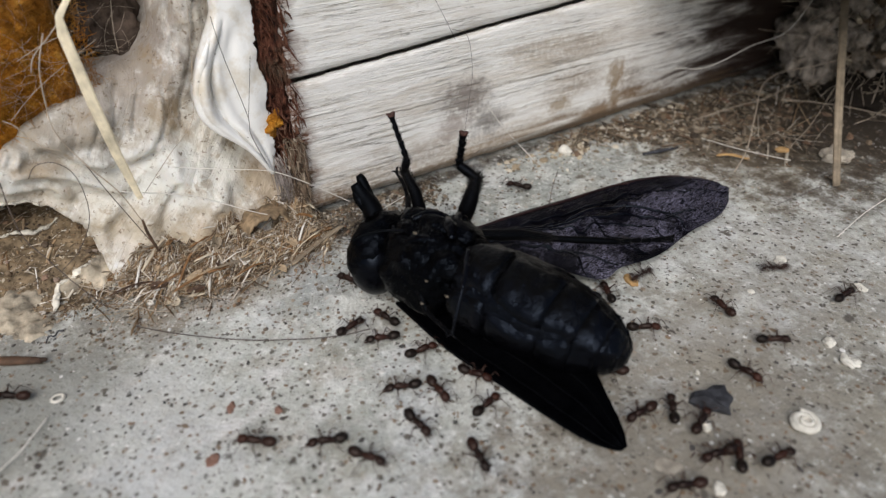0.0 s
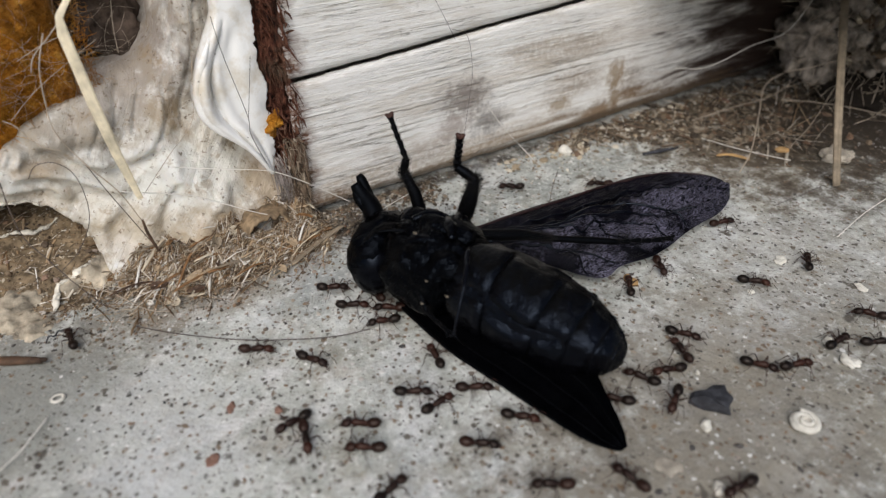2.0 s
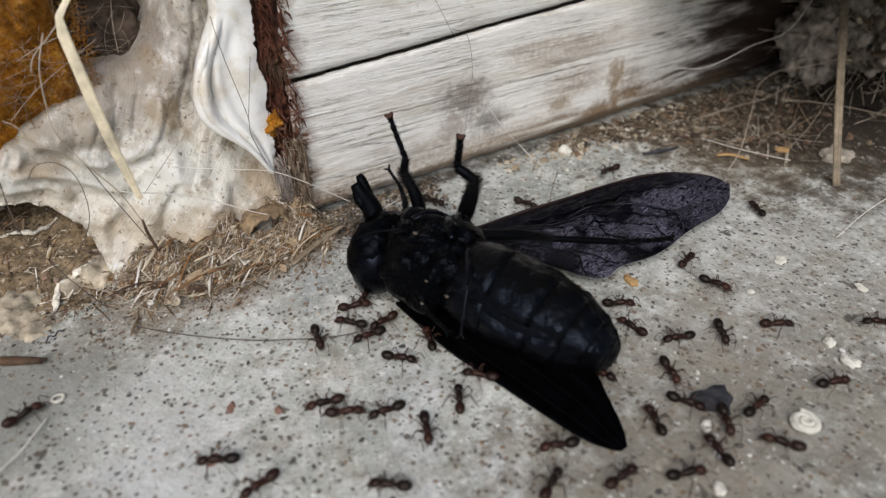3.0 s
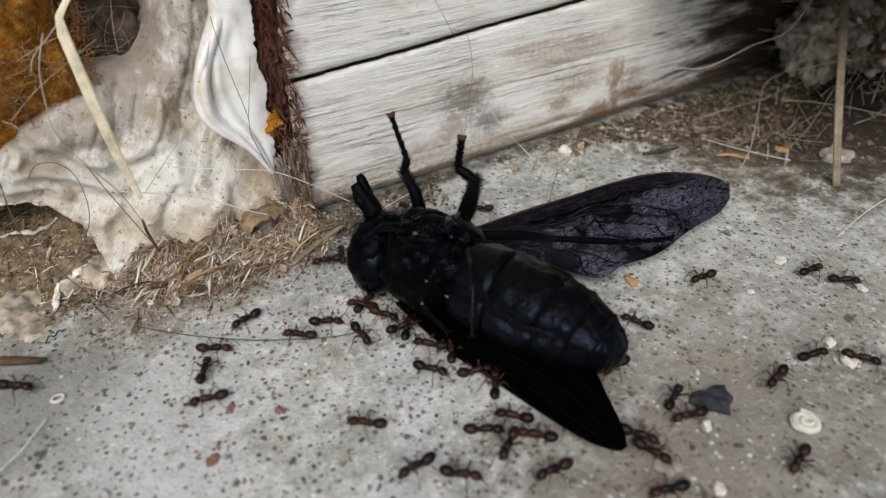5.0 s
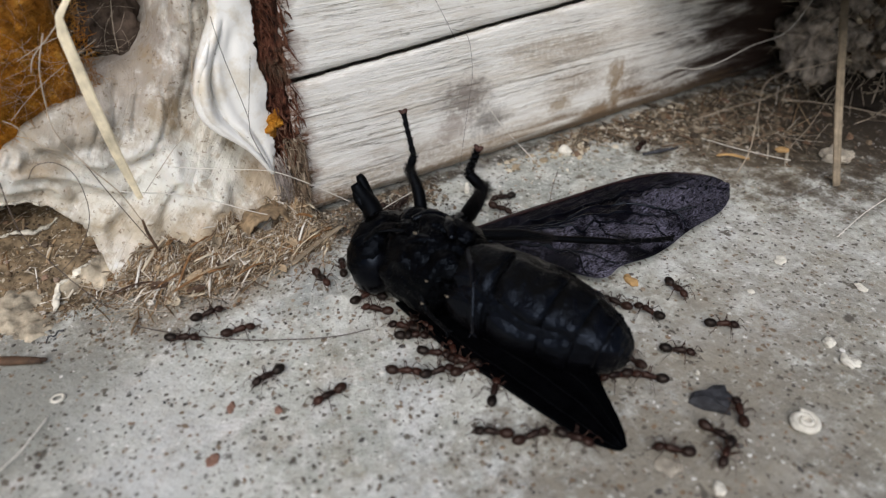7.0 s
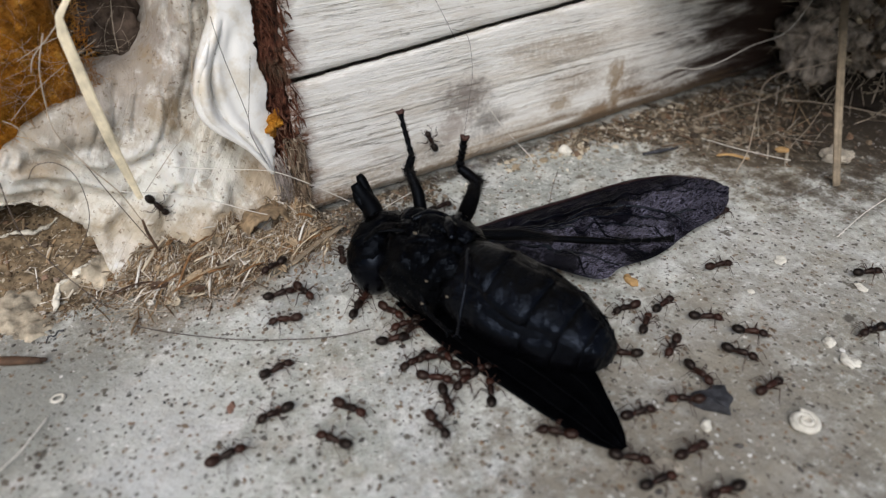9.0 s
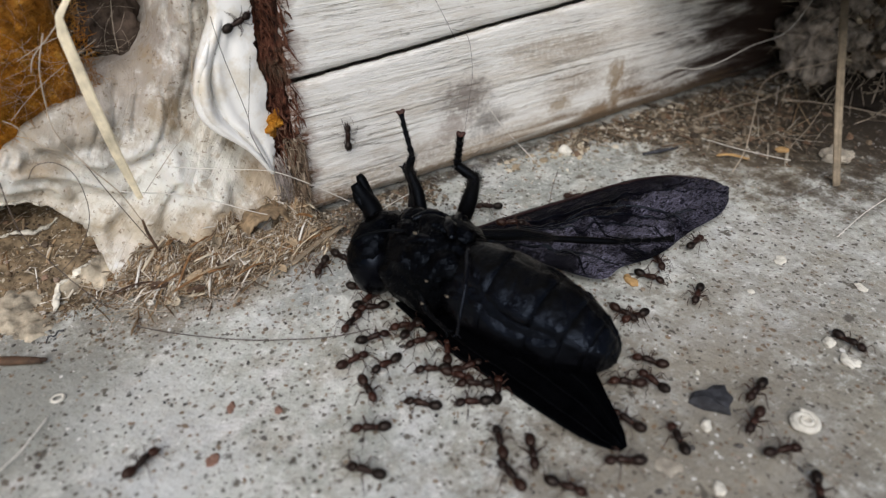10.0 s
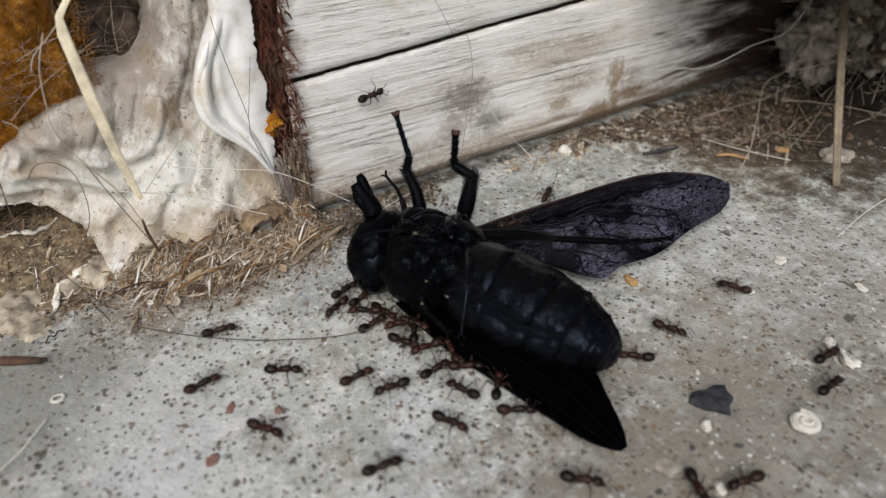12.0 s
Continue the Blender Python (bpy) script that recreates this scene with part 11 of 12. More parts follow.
    walk(ants[41], [(0, on_slab(14.0, -51.5, -61)), (0.25, on_slab(14.1, -51.8, -49)), (0.5, on_slab(14.3, -52.1, -36)), (0.75, on_slab(14.5, -52.1, 17)), (1, on_slab(14.6, -52.0, 71)), (1.25, on_slab(16.7, -48.0, 106)), (1.5, on_slab(16.9, -44.6, 141)), (1.75, on_slab(14.8, -46.5, -170)), (2, on_slab(13.1, -50.6, -121)), (2.17, on_slab(13.0, -51.0, -178)), (2.33, on_slab(12.9, -51.2, 124)), (2.5, on_slab(12.9, -51.2, 67)), (2.75, on_slab(15.1, -47.6, 97)), (3, on_slab(15.8, -44.3, 126)), (3.5, on_slab(18.8, -41.3, -165)), (4, on_slab(22.7, -41.3, -96)), (4.5, on_slab(19.9, -44.1, -131)), (5, on_slab(15.6, -45.7, -165)), (5.17, on_slab(15.8, -46.2, -105)), (5.33, on_slab(16.6, -46.6, -46)), (5.5, on_slab(17.9, -46.9, 14)), (5.75, on_slab(18.8, -43.8, 18)), (6, on_slab(19.7, -40.6, 21)), (6.25, on_slab(18.4, -40.3, 95)), (6.5, on_slab(15.4, -40.2, 170)), (6.75, on_slab(13.6, -40.4, -133)), (7, on_slab(12.7, -41.4, -76)), (7.5, on_slab(13.3, -41.5, 1)), (8, on_slab(13.9, -40.9, 78)), (8.5, on_slab(14.0, -39.4, 113)), (9, on_slab(13.4, -38.0, 147)), (9.25, on_slab(12.6, -35.7, 173)), (9.5, on_slab(11.8, -34.2, -162)), (9.75, on_slab(11.4, -34.4, 169)), (10, on_slab(11.0, -34.5, 141)), (10.25, on_slab(10.2, -33.1, 129)), (10.5, on_slab(9.6, -31.5, 117)), (10.75, on_slab(9.4, -31.2, 123)), (11, on_slab(9.2, -31.0, 129)), (11.17, on_slab(9.2, -31.0, 74)), (11.33, on_slab(9.3, -31.1, 19)), (11.5, on_slab(9.4, -31.1, -37)), (11.75, on_slab(9.4, -31.2, -37)), (12, on_slab(9.5, -31.2, -37))])
    walk(ants[42], [(0, on_slab(-31.4, -18.9, -153)), (0.25, on_slab(-32.0, -19.2, -93)), (0.5, on_slab(-32.3, -19.4, -33)), (0.75, on_slab(-29.6, -20.6, -33)), (1, on_slab(-26.9, -21.8, -33)), (1.25, on_slab(-26.9, -23.3, -71)), (1.5, on_slab(-27.8, -25.1, -110)), (1.75, on_slab(-27.9, -24.9, -110)), (2, on_slab(-28.0, -24.7, -110)), (2.25, on_slab(-27.8, -24.9, -101)), (2.5, on_slab(-27.6, -25.2, -93)), (2.67, on_slab(-27.7, -25.3, -149)), (2.83, on_slab(-27.8, -25.3, 155)), (3, on_slab(-28.0, -25.2, 98)), (4, on_slab(-27.8, -25.0, 82)), (5, on_slab(-27.6, -24.7, 66)), (5.25, on_slab(-27.3, -22.9, 23)), (5.5, on_slab(-26.5, -21.9, -20)), (5.75, on_slab(-26.8, -23.2, -70)), (6, on_slab(-28.0, -24.8, -121)), (6.25, on_slab(-28.2, -24.9, -121)), (6.5, on_slab(-28.3, -24.9, -121)), (6.75, on_slab(-28.1, -24.9, 174)), (7, on_slab(-27.9, -24.6, 109)), (8, on_slab(-28.2, -24.6, 109)), (9, on_slab(-28.4, -24.6, 109)), (9.25, on_slab(-28.3, -24.6, 57)), (9.5, on_slab(-28.0, -24.7, 6)), (9.75, on_slab(-28.0, -24.6, 78)), (10, on_slab(-28.1, -24.5, 149)), (10.17, on_slab(-28.2, -24.5, -154)), (10.33, on_slab(-28.3, -24.5, -97)), (10.5, on_slab(-28.3, -24.5, -39)), (10.75, on_slab(-27.9, -24.7, -44)), (11, on_slab(-27.6, -25.0, -48)), (11.17, on_slab(-27.6, -25.1, -106)), (11.33, on_slab(-27.6, -25.2, -164)), (11.5, on_slab(-27.7, -25.2, 138)), (11.75, on_slab(-27.9, -24.9, 128)), (12, on_slab(-28.1, -24.5, 119))])
    walk(ants[43], [(0, on_slab(23.7, -50.5, 111)), (0.25, on_slab(22.9, -48.8, 104)), (0.5, on_slab(22.3, -47.0, 98)), (0.75, on_slab(24.5, -42.9, 145)), (1, on_slab(25.4, -40.7, -169)), (1.25, on_slab(21.1, -38.9, -94)), (1.5, on_slab(19.7, -37.3, -20)), (1.75, on_slab(24.1, -39.1, -11)), (2, on_slab(28.6, -40.3, -1)), (2.17, on_slab(28.3, -39.9, 53)), (2.33, on_slab(27.0, -39.4, 107)), (2.5, on_slab(24.8, -38.6, 161)), (2.75, on_slab(23.0, -36.0, -162)), (3, on_slab(21.5, -34.6, -124)), (3.5, on_slab(21.2, -37.0, -89)), (4, on_slab(22.0, -39.3, -55)), (4.5, on_slab(23.6, -40.0, -35)), (5, on_slab(25.4, -40.2, -14)), (5.25, on_slab(25.7, -39.4, 19)), (5.5, on_slab(25.7, -38.0, 52)), (5.75, on_slab(26.8, -35.6, 96)), (6, on_slab(26.5, -33.4, 139)), (6.25, on_slab(26.0, -29.5, 143)), (6.5, on_slab(25.4, -25.7, 147)), (6.75, on_slab(22.6, -16.1, 157)), (7, on_slab(19.3, -7.8, 166)), (7.5, on_slab(17.4, -7.3, 164)), (8, on_slab(15.5, -6.7, 162)), (8.5, on_slab(13.5, -6.1, 82)), (9, on_slab(12.7, -5.7, 2)), (9.25, on_slab(15.0, -6.2, -25)), (9.5, on_slab(16.9, -7.4, -52)), (9.67, on_slab(17.1, -7.9, -105)), (9.83, on_slab(17.1, -8.2, -159)), (10, on_slab(17.0, -8.4, 147)), (10.25, on_slab(15.2, -7.5, 130)), (10.5, on_slab(13.7, -6.3, 112)), (10.75, on_slab(7.6, -5.7, 130)), (11, on_slab(0.1, -6.3, 148)), (11.25, on_slab(0.3, -10.1, -142)), (11.5, on_slab(3.5, -17.8, -72)), (11.75, on_slab(3.6, -17.6, 4)), (12, on_slab(3.6, -17.1, 81))])
    walk(ants[44], [(0, on_slab(-31.1, -12.8, 170)), (0.25, on_slab(-31.6, -12.7, 155)), (0.5, on_slab(-32.0, -12.6, 140)), (0.75, on_slab(-31.9, -12.4, 86)), (1, on_slab(-31.7, -12.2, 31)), (1.25, on_slab(-31.5, -12.2, 7)), (1.5, on_slab(-31.3, -12.2, -18)), (1.67, on_slab(-31.2, -12.3, -72)), (1.83, on_slab(-31.1, -12.4, -126)), (2, on_slab(-31.1, -12.4, 179)), (2.25, on_slab(-31.5, -12.2, -162)), (2.5, on_slab(-32.0, -12.2, -144)), (2.75, on_slab(-31.8, -12.4, -84)), (3, on_slab(-31.4, -12.6, -25)), (3.67, on_slab(-31.3, -12.6, -80)), (4.33, on_slab(-31.3, -12.5, -135)), (5, on_slab(-31.3, -12.5, 170)), (5.25, on_slab(-31.7, -12.4, -156)), (5.5, on_slab(-31.9, -12.5, -121)), (5.75, on_slab(-31.8, -12.8, -67)), (6, on_slab(-31.6, -12.9, -12)), (6.25, on_slab(-31.3, -12.9, 37)), (6.5, on_slab(-31.2, -12.7, 87)), (6.75, on_slab(-31.3, -12.4, 149)), (7, on_slab(-31.5, -12.2, -149)), (7.67, on_slab(-31.8, -12.6, -93)), (8.33, on_slab(-31.9, -12.9, -38)), (9, on_slab(-31.8, -13.1, 18)), (9.25, on_slab(-28.6, -11.4, 9)), (9.5, on_slab(-25.3, -10.2, 1)), (9.67, on_slab(-25.9, -9.9, 58)), (9.83, on_slab(-28.0, -9.6, 115)), (10, on_slab(-31.3, -9.1, 172)), (10.25, on_slab(-31.3, -9.3, 115)), (10.5, on_slab(-31.1, -9.4, 57)), (10.75, on_slab(-31.1, -9.1, 57)), (11, on_slab(-31.1, -8.7, 57)), (11.25, on_slab(-31.0, -9.1, 109)), (11.5, on_slab(-31.1, -9.5, 161)), (11.75, on_slab(-31.4, -9.1, 138)), (12, on_slab(-31.5, -8.6, 115))])
    walk(ants[45], [(0, on_slab(-31.6, -15.4, -13)), (0.25, on_slab(-31.4, -15.4, -51)), (0.5, on_slab(-31.3, -15.5, -89)), (0.75, on_slab(-31.3, -15.9, -127)), (1, on_slab(-31.6, -16.2, -165)), (1.25, on_slab(-31.9, -16.0, 179)), (1.5, on_slab(-32.1, -15.7, 163)), (1.75, on_slab(-32.2, -15.8, 86)), (2, on_slab(-32.2, -16.0, 9)), (2.25, on_slab(-31.9, -15.8, -12)), (2.5, on_slab(-31.7, -15.6, -33)), (2.75, on_slab(-31.7, -15.9, -34)), (3, on_slab(-31.7, -16.3, -35)), (4, on_slab(-31.5, -16.1, -35)), (5, on_slab(-31.4, -15.8, -35)), (5.17, on_slab(-31.3, -16.1, -89)), (5.33, on_slab(-31.4, -16.3, -143)), (5.5, on_slab(-31.5, -16.4, 162)), (5.75, on_slab(-31.6, -16.1, 150)), (6, on_slab(-31.7, -15.7, 137)), (6.25, on_slab(-31.9, -15.8, 159)), (6.5, on_slab(-32.1, -15.9, -180)), (6.75, on_slab(-32.1, -15.8, 111)), (7, on_slab(-32.1, -15.7, 42)), (8, on_slab(-31.9, -15.6, -30)), (9, on_slab(-31.7, -15.5, -103)), (9.25, on_slab(-32.0, -15.8, -80)), (9.5, on_slab(-32.2, -16.1, -58)), (9.75, on_slab(-31.8, -16.3, -16)), (10, on_slab(-31.3, -16.2, 26)), (10.25, on_slab(-31.3, -16.0, 82)), (10.5, on_slab(-31.5, -15.8, 138)), (10.75, on_slab(-31.6, -15.8, 172)), (11, on_slab(-31.7, -15.8, -154)), (11.25, on_slab(-31.9, -15.9, 147)), (11.5, on_slab(-32.0, -16.0, 89)), (11.75, on_slab(-31.9, -15.7, 78)), (12, on_slab(-31.7, -15.4, 67))])
    walk(ants[46], [(0, on_slab(6.7, -23.7, 160)), (0.25, on_slab(6.3, -23.6, 144)), (0.5, on_slab(6.0, -23.4, 129)), (0.75, on_slab(6.0, -23.2, 51)), (1, on_slab(6.2, -23.1, -27)), (1.25, on_slab(11.6, -25.6, -38)), (1.5, on_slab(16.4, -28.8, -49)), (1.75, on_slab(18.1, -28.1, 1)), (2, on_slab(19.7, -26.1, 51)), (2.25, on_slab(19.0, -26.6, -25)), (2.5, on_slab(17.7, -28.1, -100)), (2.75, on_slab(17.3, -27.8, -66)), (3, on_slab(17.1, -27.4, -33)), (3.5, on_slab(16.9, -30.2, -66)), (4, on_slab(15.2, -33.7, -100)), (4.5, on_slab(16.0, -32.7, -173)), (5, on_slab(16.6, -30.0, 115)), (5.25, on_slab(17.9, -29.1, 97)), (5.5, on_slab(19.8, -28.1, 79)), (5.75, on_slab(19.8, -26.7, 31)), (6, on_slab(20.2, -26.0, -17)), (6.25, on_slab(20.8, -26.0, -42)), (6.5, on_slab(21.2, -26.3, -67)), (6.75, on_slab(22.2, -27.4, -83)), (7, on_slab(22.9, -28.6, -98)), (7.5, on_slab(21.1, -29.2, -101)), (8, on_slab(19.1, -29.8, -104)), (8.5, on_slab(20.1, -31.4, -72)), (9, on_slab(21.9, -32.7, -40)), (9.25, on_slab(23.8, -30.4, -36)), (9.5, on_slab(25.8, -27.9, -33)), (9.75, on_slab(27.7, -26.7, -10)), (10, on_slab(29.9, -24.7, 13)), (10.25, on_slab(29.3, -25.5, -33)), (10.5, on_slab(28.2, -27.1, -79)), (10.67, on_slab(27.0, -27.9, -23)), (10.83, on_slab(25.8, -27.8, 32)), (11, on_slab(24.5, -26.9, 88)), (11.25, on_slab(29.3, -18.6, 118)), (11.5, on_slab(30.9, -12.0, 148)), (11.75, on_slab(27.2, -10.0, -179)), (12, on_slab(23.6, -9.9, -145))])
    walk(ants[47], [(0, on_slab(6.2, -23.5, 76)), (0.25, on_slab(6.2, -23.0, 27)), (0.5, on_slab(6.4, -22.7, -22)), (0.67, on_slab(6.7, -23.2, 32)), (0.83, on_slab(6.8, -23.5, 86)), (1, on_slab(6.7, -23.7, 139)), (1.25, on_slab(4.0, -20.9, 143)), (1.5, on_slab(1.2, -18.3, 148)), (1.75, on_slab(0.7, -17.8, 147)), (2, on_slab(0.2, -17.4, 147)), (2.25, on_slab(0.6, -17.9, 147)), (2.5, on_slab(1.0, -18.4, 148)), (2.75, on_slab(0.0, -18.4, 169)), (3, on_slab(-1.1, -18.7, -170)), (3.5, on_slab(-1.5, -17.4, 126)), (4, on_slab(-0.9, -15.3, 62)), (4.5, on_slab(-0.7, -16.0, 0)), (5, on_slab(-0.6, -17.8, -61)), (5.25, on_slab(-0.3, -17.9, -61)), (5.5, on_slab(-0.1, -18.0, -61)), (5.75, on_slab(-0.1, -17.9, -61)), (6, on_slab(0.0, -17.7, -61)), (6.25, on_slab(-0.2, -18.2, -61)), (6.5, on_slab(-0.5, -18.7, -61)), (6.75, on_slab(1.3, -18.5, -24)), (7, on_slab(3.6, -17.3, 12)), (8, on_slab(3.7, -17.6, 18)), (9, on_slab(3.9, -17.8, 24)), (9.25, on_slab(12.4, -11.7, -14)), (9.5, on_slab(19.7, -10.2, -52)), (9.75, on_slab(22.7, -11.2, -42)), (10, on_slab(26.1, -11.9, -33)), (10.25, on_slab(34.5, -9.4, -100)), (10.5, on_slab(37.7, -6.1, -167)), (10.75, on_slab(32.9, -15.8, -164)), (11, on_slab(28.2, -26.1, -161)), (11.25, on_slab(31.0, -26.2, -122)), (11.5, on_slab(35.5, -27.4, -83)), (11.75, on_slab(32.1, -31.2, -161)), (12, on_slab(27.3, -31.3, 120))])
    walk(ants[48], [(0, on_slab(33.1, -45.1, 131)), (0.25, on_slab(31.6, -43.0, 148)), (0.5, on_slab(29.8, -41.4, 166)), (0.75, on_slab(29.0, -40.3, 157)), (1, on_slab(28.3, -39.1, 148)), (1.25, on_slab(27.8, -40.2, 73)), (1.5, on_slab(28.4, -41.7, -2)), (1.75, on_slab(29.8, -41.7, -17)), (2, on_slab(31.2, -42.1, -32)), (2.25, on_slab(32.1, -43.7, -49)), (2.5, on_slab(32.7, -45.5, -65)), (2.75, on_slab(32.7, -45.5, -5)), (3, on_slab(32.7, -45.4, 56)), (4, on_slab(32.9, -45.0, 21)), (5, on_slab(33.2, -44.8, -14)), (5.25, on_slab(33.5, -45.1, -48)), (5.5, on_slab(33.6, -45.6, -81)), (5.67, on_slab(33.5, -45.6, -24)), (5.83, on_slab(33.4, -45.5, 34)), (6, on_slab(33.3, -45.4, 92)), (6.25, on_slab(33.4, -45.3, 103)), (6.5, on_slab(33.6, -45.1, 115)), (6.75, on_slab(33.3, -44.9, 127)), (7, on_slab(33.0, -44.8, 138)), (7.5, on_slab(31.5, -43.7, 121)), (8, on_slab(30.4, -42.3, 104)), (8.5, on_slab(31.4, -41.5, 137)), (9, on_slab(32.1, -41.1, 170)), (9.25, on_slab(30.9, -40.8, 162)), (9.5, on_slab(29.7, -40.4, 154)), (9.75, on_slab(29.5, -40.5, -147)), (10, on_slab(29.4, -40.8, -88)), (10.25, on_slab(29.8, -41.6, -57)), (10.5, on_slab(30.6, -42.1, -26)), (10.67, on_slab(31.7, -41.9, 32)), (10.83, on_slab(32.4, -41.5, 90)), (11, on_slab(32.6, -40.8, 147)), (11.25, on_slab(29.8, -40.6, 71)), (11.5, on_slab(28.6, -40.9, -5)), (11.75, on_slab(30.9, -42.5, -24)), (12, on_slab(32.9, -44.8, -43))])
    walk(ants[49], [(0, on_slab(-16.2, -32.0, -97)), (0.25, on_slab(-16.2, -32.2, -97)), (0.5, on_slab(-16.2, -32.5, -97)), (0.75, on_slab(-16.2, -32.4, -97)), (1, on_slab(-16.2, -32.2, -97)), (1.25, on_slab(-16.3, -32.3, -40)), (1.5, on_slab(-16.4, -32.3, 17)), (1.75, on_slab(-16.0, -32.2, 62)), (2, on_slab(-15.8, -32.1, 107)), (2.25, on_slab(-16.1, -31.9, 169)), (2.5, on_slab(-16.5, -32.0, -129)), (2.75, on_slab(-16.4, -32.3, -83)), (3, on_slab(-16.2, -32.6, -37)), (4, on_slab(-15.9, -32.6, 26)), (5, on_slab(-15.7, -32.6, 89)), (5.25, on_slab(-15.2, -28.7, 138)), (5.5, on_slab(-16.1, -26.4, -173)), (5.75, on_slab(-16.7, -25.7, -100)), (6, on_slab(-16.7, -25.1, -26)), (6.25, on_slab(-13.3, -23.2, 12)), (6.5, on_slab(-10.3, -19.0, 50)), (6.75, on_slab(-10.7, -19.1, 120)), (7, on_slab(-11.4, -19.4, -169)), (7.5, on_slab(-10.9, -20.0, -136)), (8, on_slab(-10.2, -20.9, -104)), (8.5, on_slab(-11.0, -22.4, -141)), (9, on_slab(-12.3, -23.2, -178)), (9.17, on_slab(-12.2, -23.7, 126)), (9.33, on_slab(-11.7, -24.1, 70)), (9.5, on_slab(-10.8, -24.4, 14)), (9.75, on_slab(-8.7, -28.1, 72)), (10, on_slab(-9.1, -31.0, 130)), (10.25, on_slab(-11.1, -28.4, 139)), (10.5, on_slab(-13.5, -26.1, 147)), (10.75, on_slab(-13.2, -25.2, 164)), (11, on_slab(-13.0, -24.6, -179)), (11.17, on_slab(-13.3, -25.1, 123)), (11.33, on_slab(-13.3, -25.6, 65)), (11.5, on_slab(-13.0, -26.1, 7)), (11.75, on_slab(-10.5, -28.5, -1)), (12, on_slab(-8.0, -31.3, -8))])
    walk(ants[50], [(0, on_slab(12.6, -50.7, 125)), (0.25, on_slab(12.5, -50.5, 125)), (0.5, on_slab(12.5, -50.4, 125)), (0.75, on_slab(12.5, -50.5, 100)), (1, on_slab(12.6, -50.7, 75)), (1.25, on_slab(15.1, -45.2, 126)), (1.5, on_slab(14.9, -41.5, 178)), (1.75, on_slab(12.7, -43.3, 177)), (2, on_slab(10.5, -45.0, 176)), (2.25, on_slab(9.2, -47.3, 123)), (2.5, on_slab(9.0, -48.9, 70)), (2.75, on_slab(10.4, -45.6, 74)), (3, on_slab(11.5, -42.4, 77)), (3.5, on_slab(12.0, -42.3, 112)), (4, on_slab(12.3, -42.3, 148)), (4.5, on_slab(9.4, -40.3, -143)), (5, on_slab(7.8, -40.0, -73)), (5.25, on_slab(6.5, -43.0, -99)), (5.5, on_slab(3.9, -45.7, -125)), (5.75, on_slab(4.0, -45.5, -52)), (6, on_slab(4.3, -45.2, 21)), (6.17, on_slab(4.4, -45.3, 77)), (6.33, on_slab(4.5, -45.3, 134)), (6.5, on_slab(4.5, -45.4, -170)), (6.75, on_slab(4.2, -45.3, -154)), (7, on_slab(3.9, -45.2, -139)), (7.67, on_slab(3.9, -45.5, -80)), (8.33, on_slab(4.0, -45.6, -22)), (9, on_slab(4.2, -45.7, 36)), (9.25, on_slab(7.3, -43.7, 98)), (9.5, on_slab(8.3, -42.0, 159)), (9.75, on_slab(6.9, -40.9, 153)), (10, on_slab(5.7, -39.6, 148)), (10.17, on_slab(4.0, -38.7, -159)), (10.33, on_slab(3.0, -38.4, -105)), (10.5, on_slab(2.4, -38.5, -51)), (10.75, on_slab(5.3, -40.8, -45)), (11, on_slab(8.5, -42.8, -39)), (11.25, on_slab(8.2, -42.5, -82)), (11.5, on_slab(7.5, -42.2, -125)), (11.75, on_slab(6.5, -44.5, -118)), (12, on_slab(5.8, -46.9, -110))])
    walk(ants[51], [(0, on_slab(14.2, -52.0, 71)), (0.25, on_slab(14.3, -51.8, 71)), (0.5, on_slab(14.4, -51.5, 71)), (0.75, on_slab(14.3, -51.8, 71)), (1, on_slab(14.2, -52.2, 71)), (1.25, on_slab(14.2, -51.8, 48)), (1.5, on_slab(14.3, -51.6, 25)), (1.75, on_slab(14.6, -51.7, 25)), (2, on_slab(15.0, -51.8, 25)), (2.25, on_slab(14.8, -51.6, 86)), (2.5, on_slab(14.3, -51.5, 148)), (2.75, on_slab(14.3, -51.4, 148)), (3, on_slab(14.3, -51.4, 148)), (4, on_slab(14.3, -51.5, 148)), (5, on_slab(14.3, -51.5, 148)), (5.25, on_slab(14.2, -51.5, 83)), (5.5, on_slab(14.1, -51.6, 19)), (5.75, on_slab(14.4, -51.5, 47)), (6, on_slab(14.7, -51.4, 74)), (6.25, on_slab(15.6, -48.8, 104)), (6.5, on_slab(15.5, -46.6, 134)), (6.75, on_slab(13.8, -44.0, 170)), (7, on_slab(11.8, -42.8, -155)), (7.5, on_slab(11.9, -44.2, -148)), (8, on_slab(12.0, -45.7, -141)), (8.5, on_slab(10.8, -45.4, -167)), (9, on_slab(9.5, -44.7, 168)), (9.17, on_slab(9.1, -44.5, -137)), (9.33, on_slab(8.9, -44.4, -82)), (9.5, on_slab(8.8, -44.4, -27)), (9.75, on_slab(12.9, -46.0, -83)), (10, on_slab(14.5, -47.8, -139)), (10.25, on_slab(13.5, -49.2, -134)), (10.5, on_slab(12.6, -50.7, -129)), (10.75, on_slab(12.5, -50.6, -129)), (11, on_slab(12.4, -50.5, -129)), (11.25, on_slab(12.4, -50.7, -91)), (11.5, on_slab(12.6, -50.9, -53)), (11.75, on_slab(12.6, -50.9, -53)), (12, on_slab(12.7, -50.9, -53))])
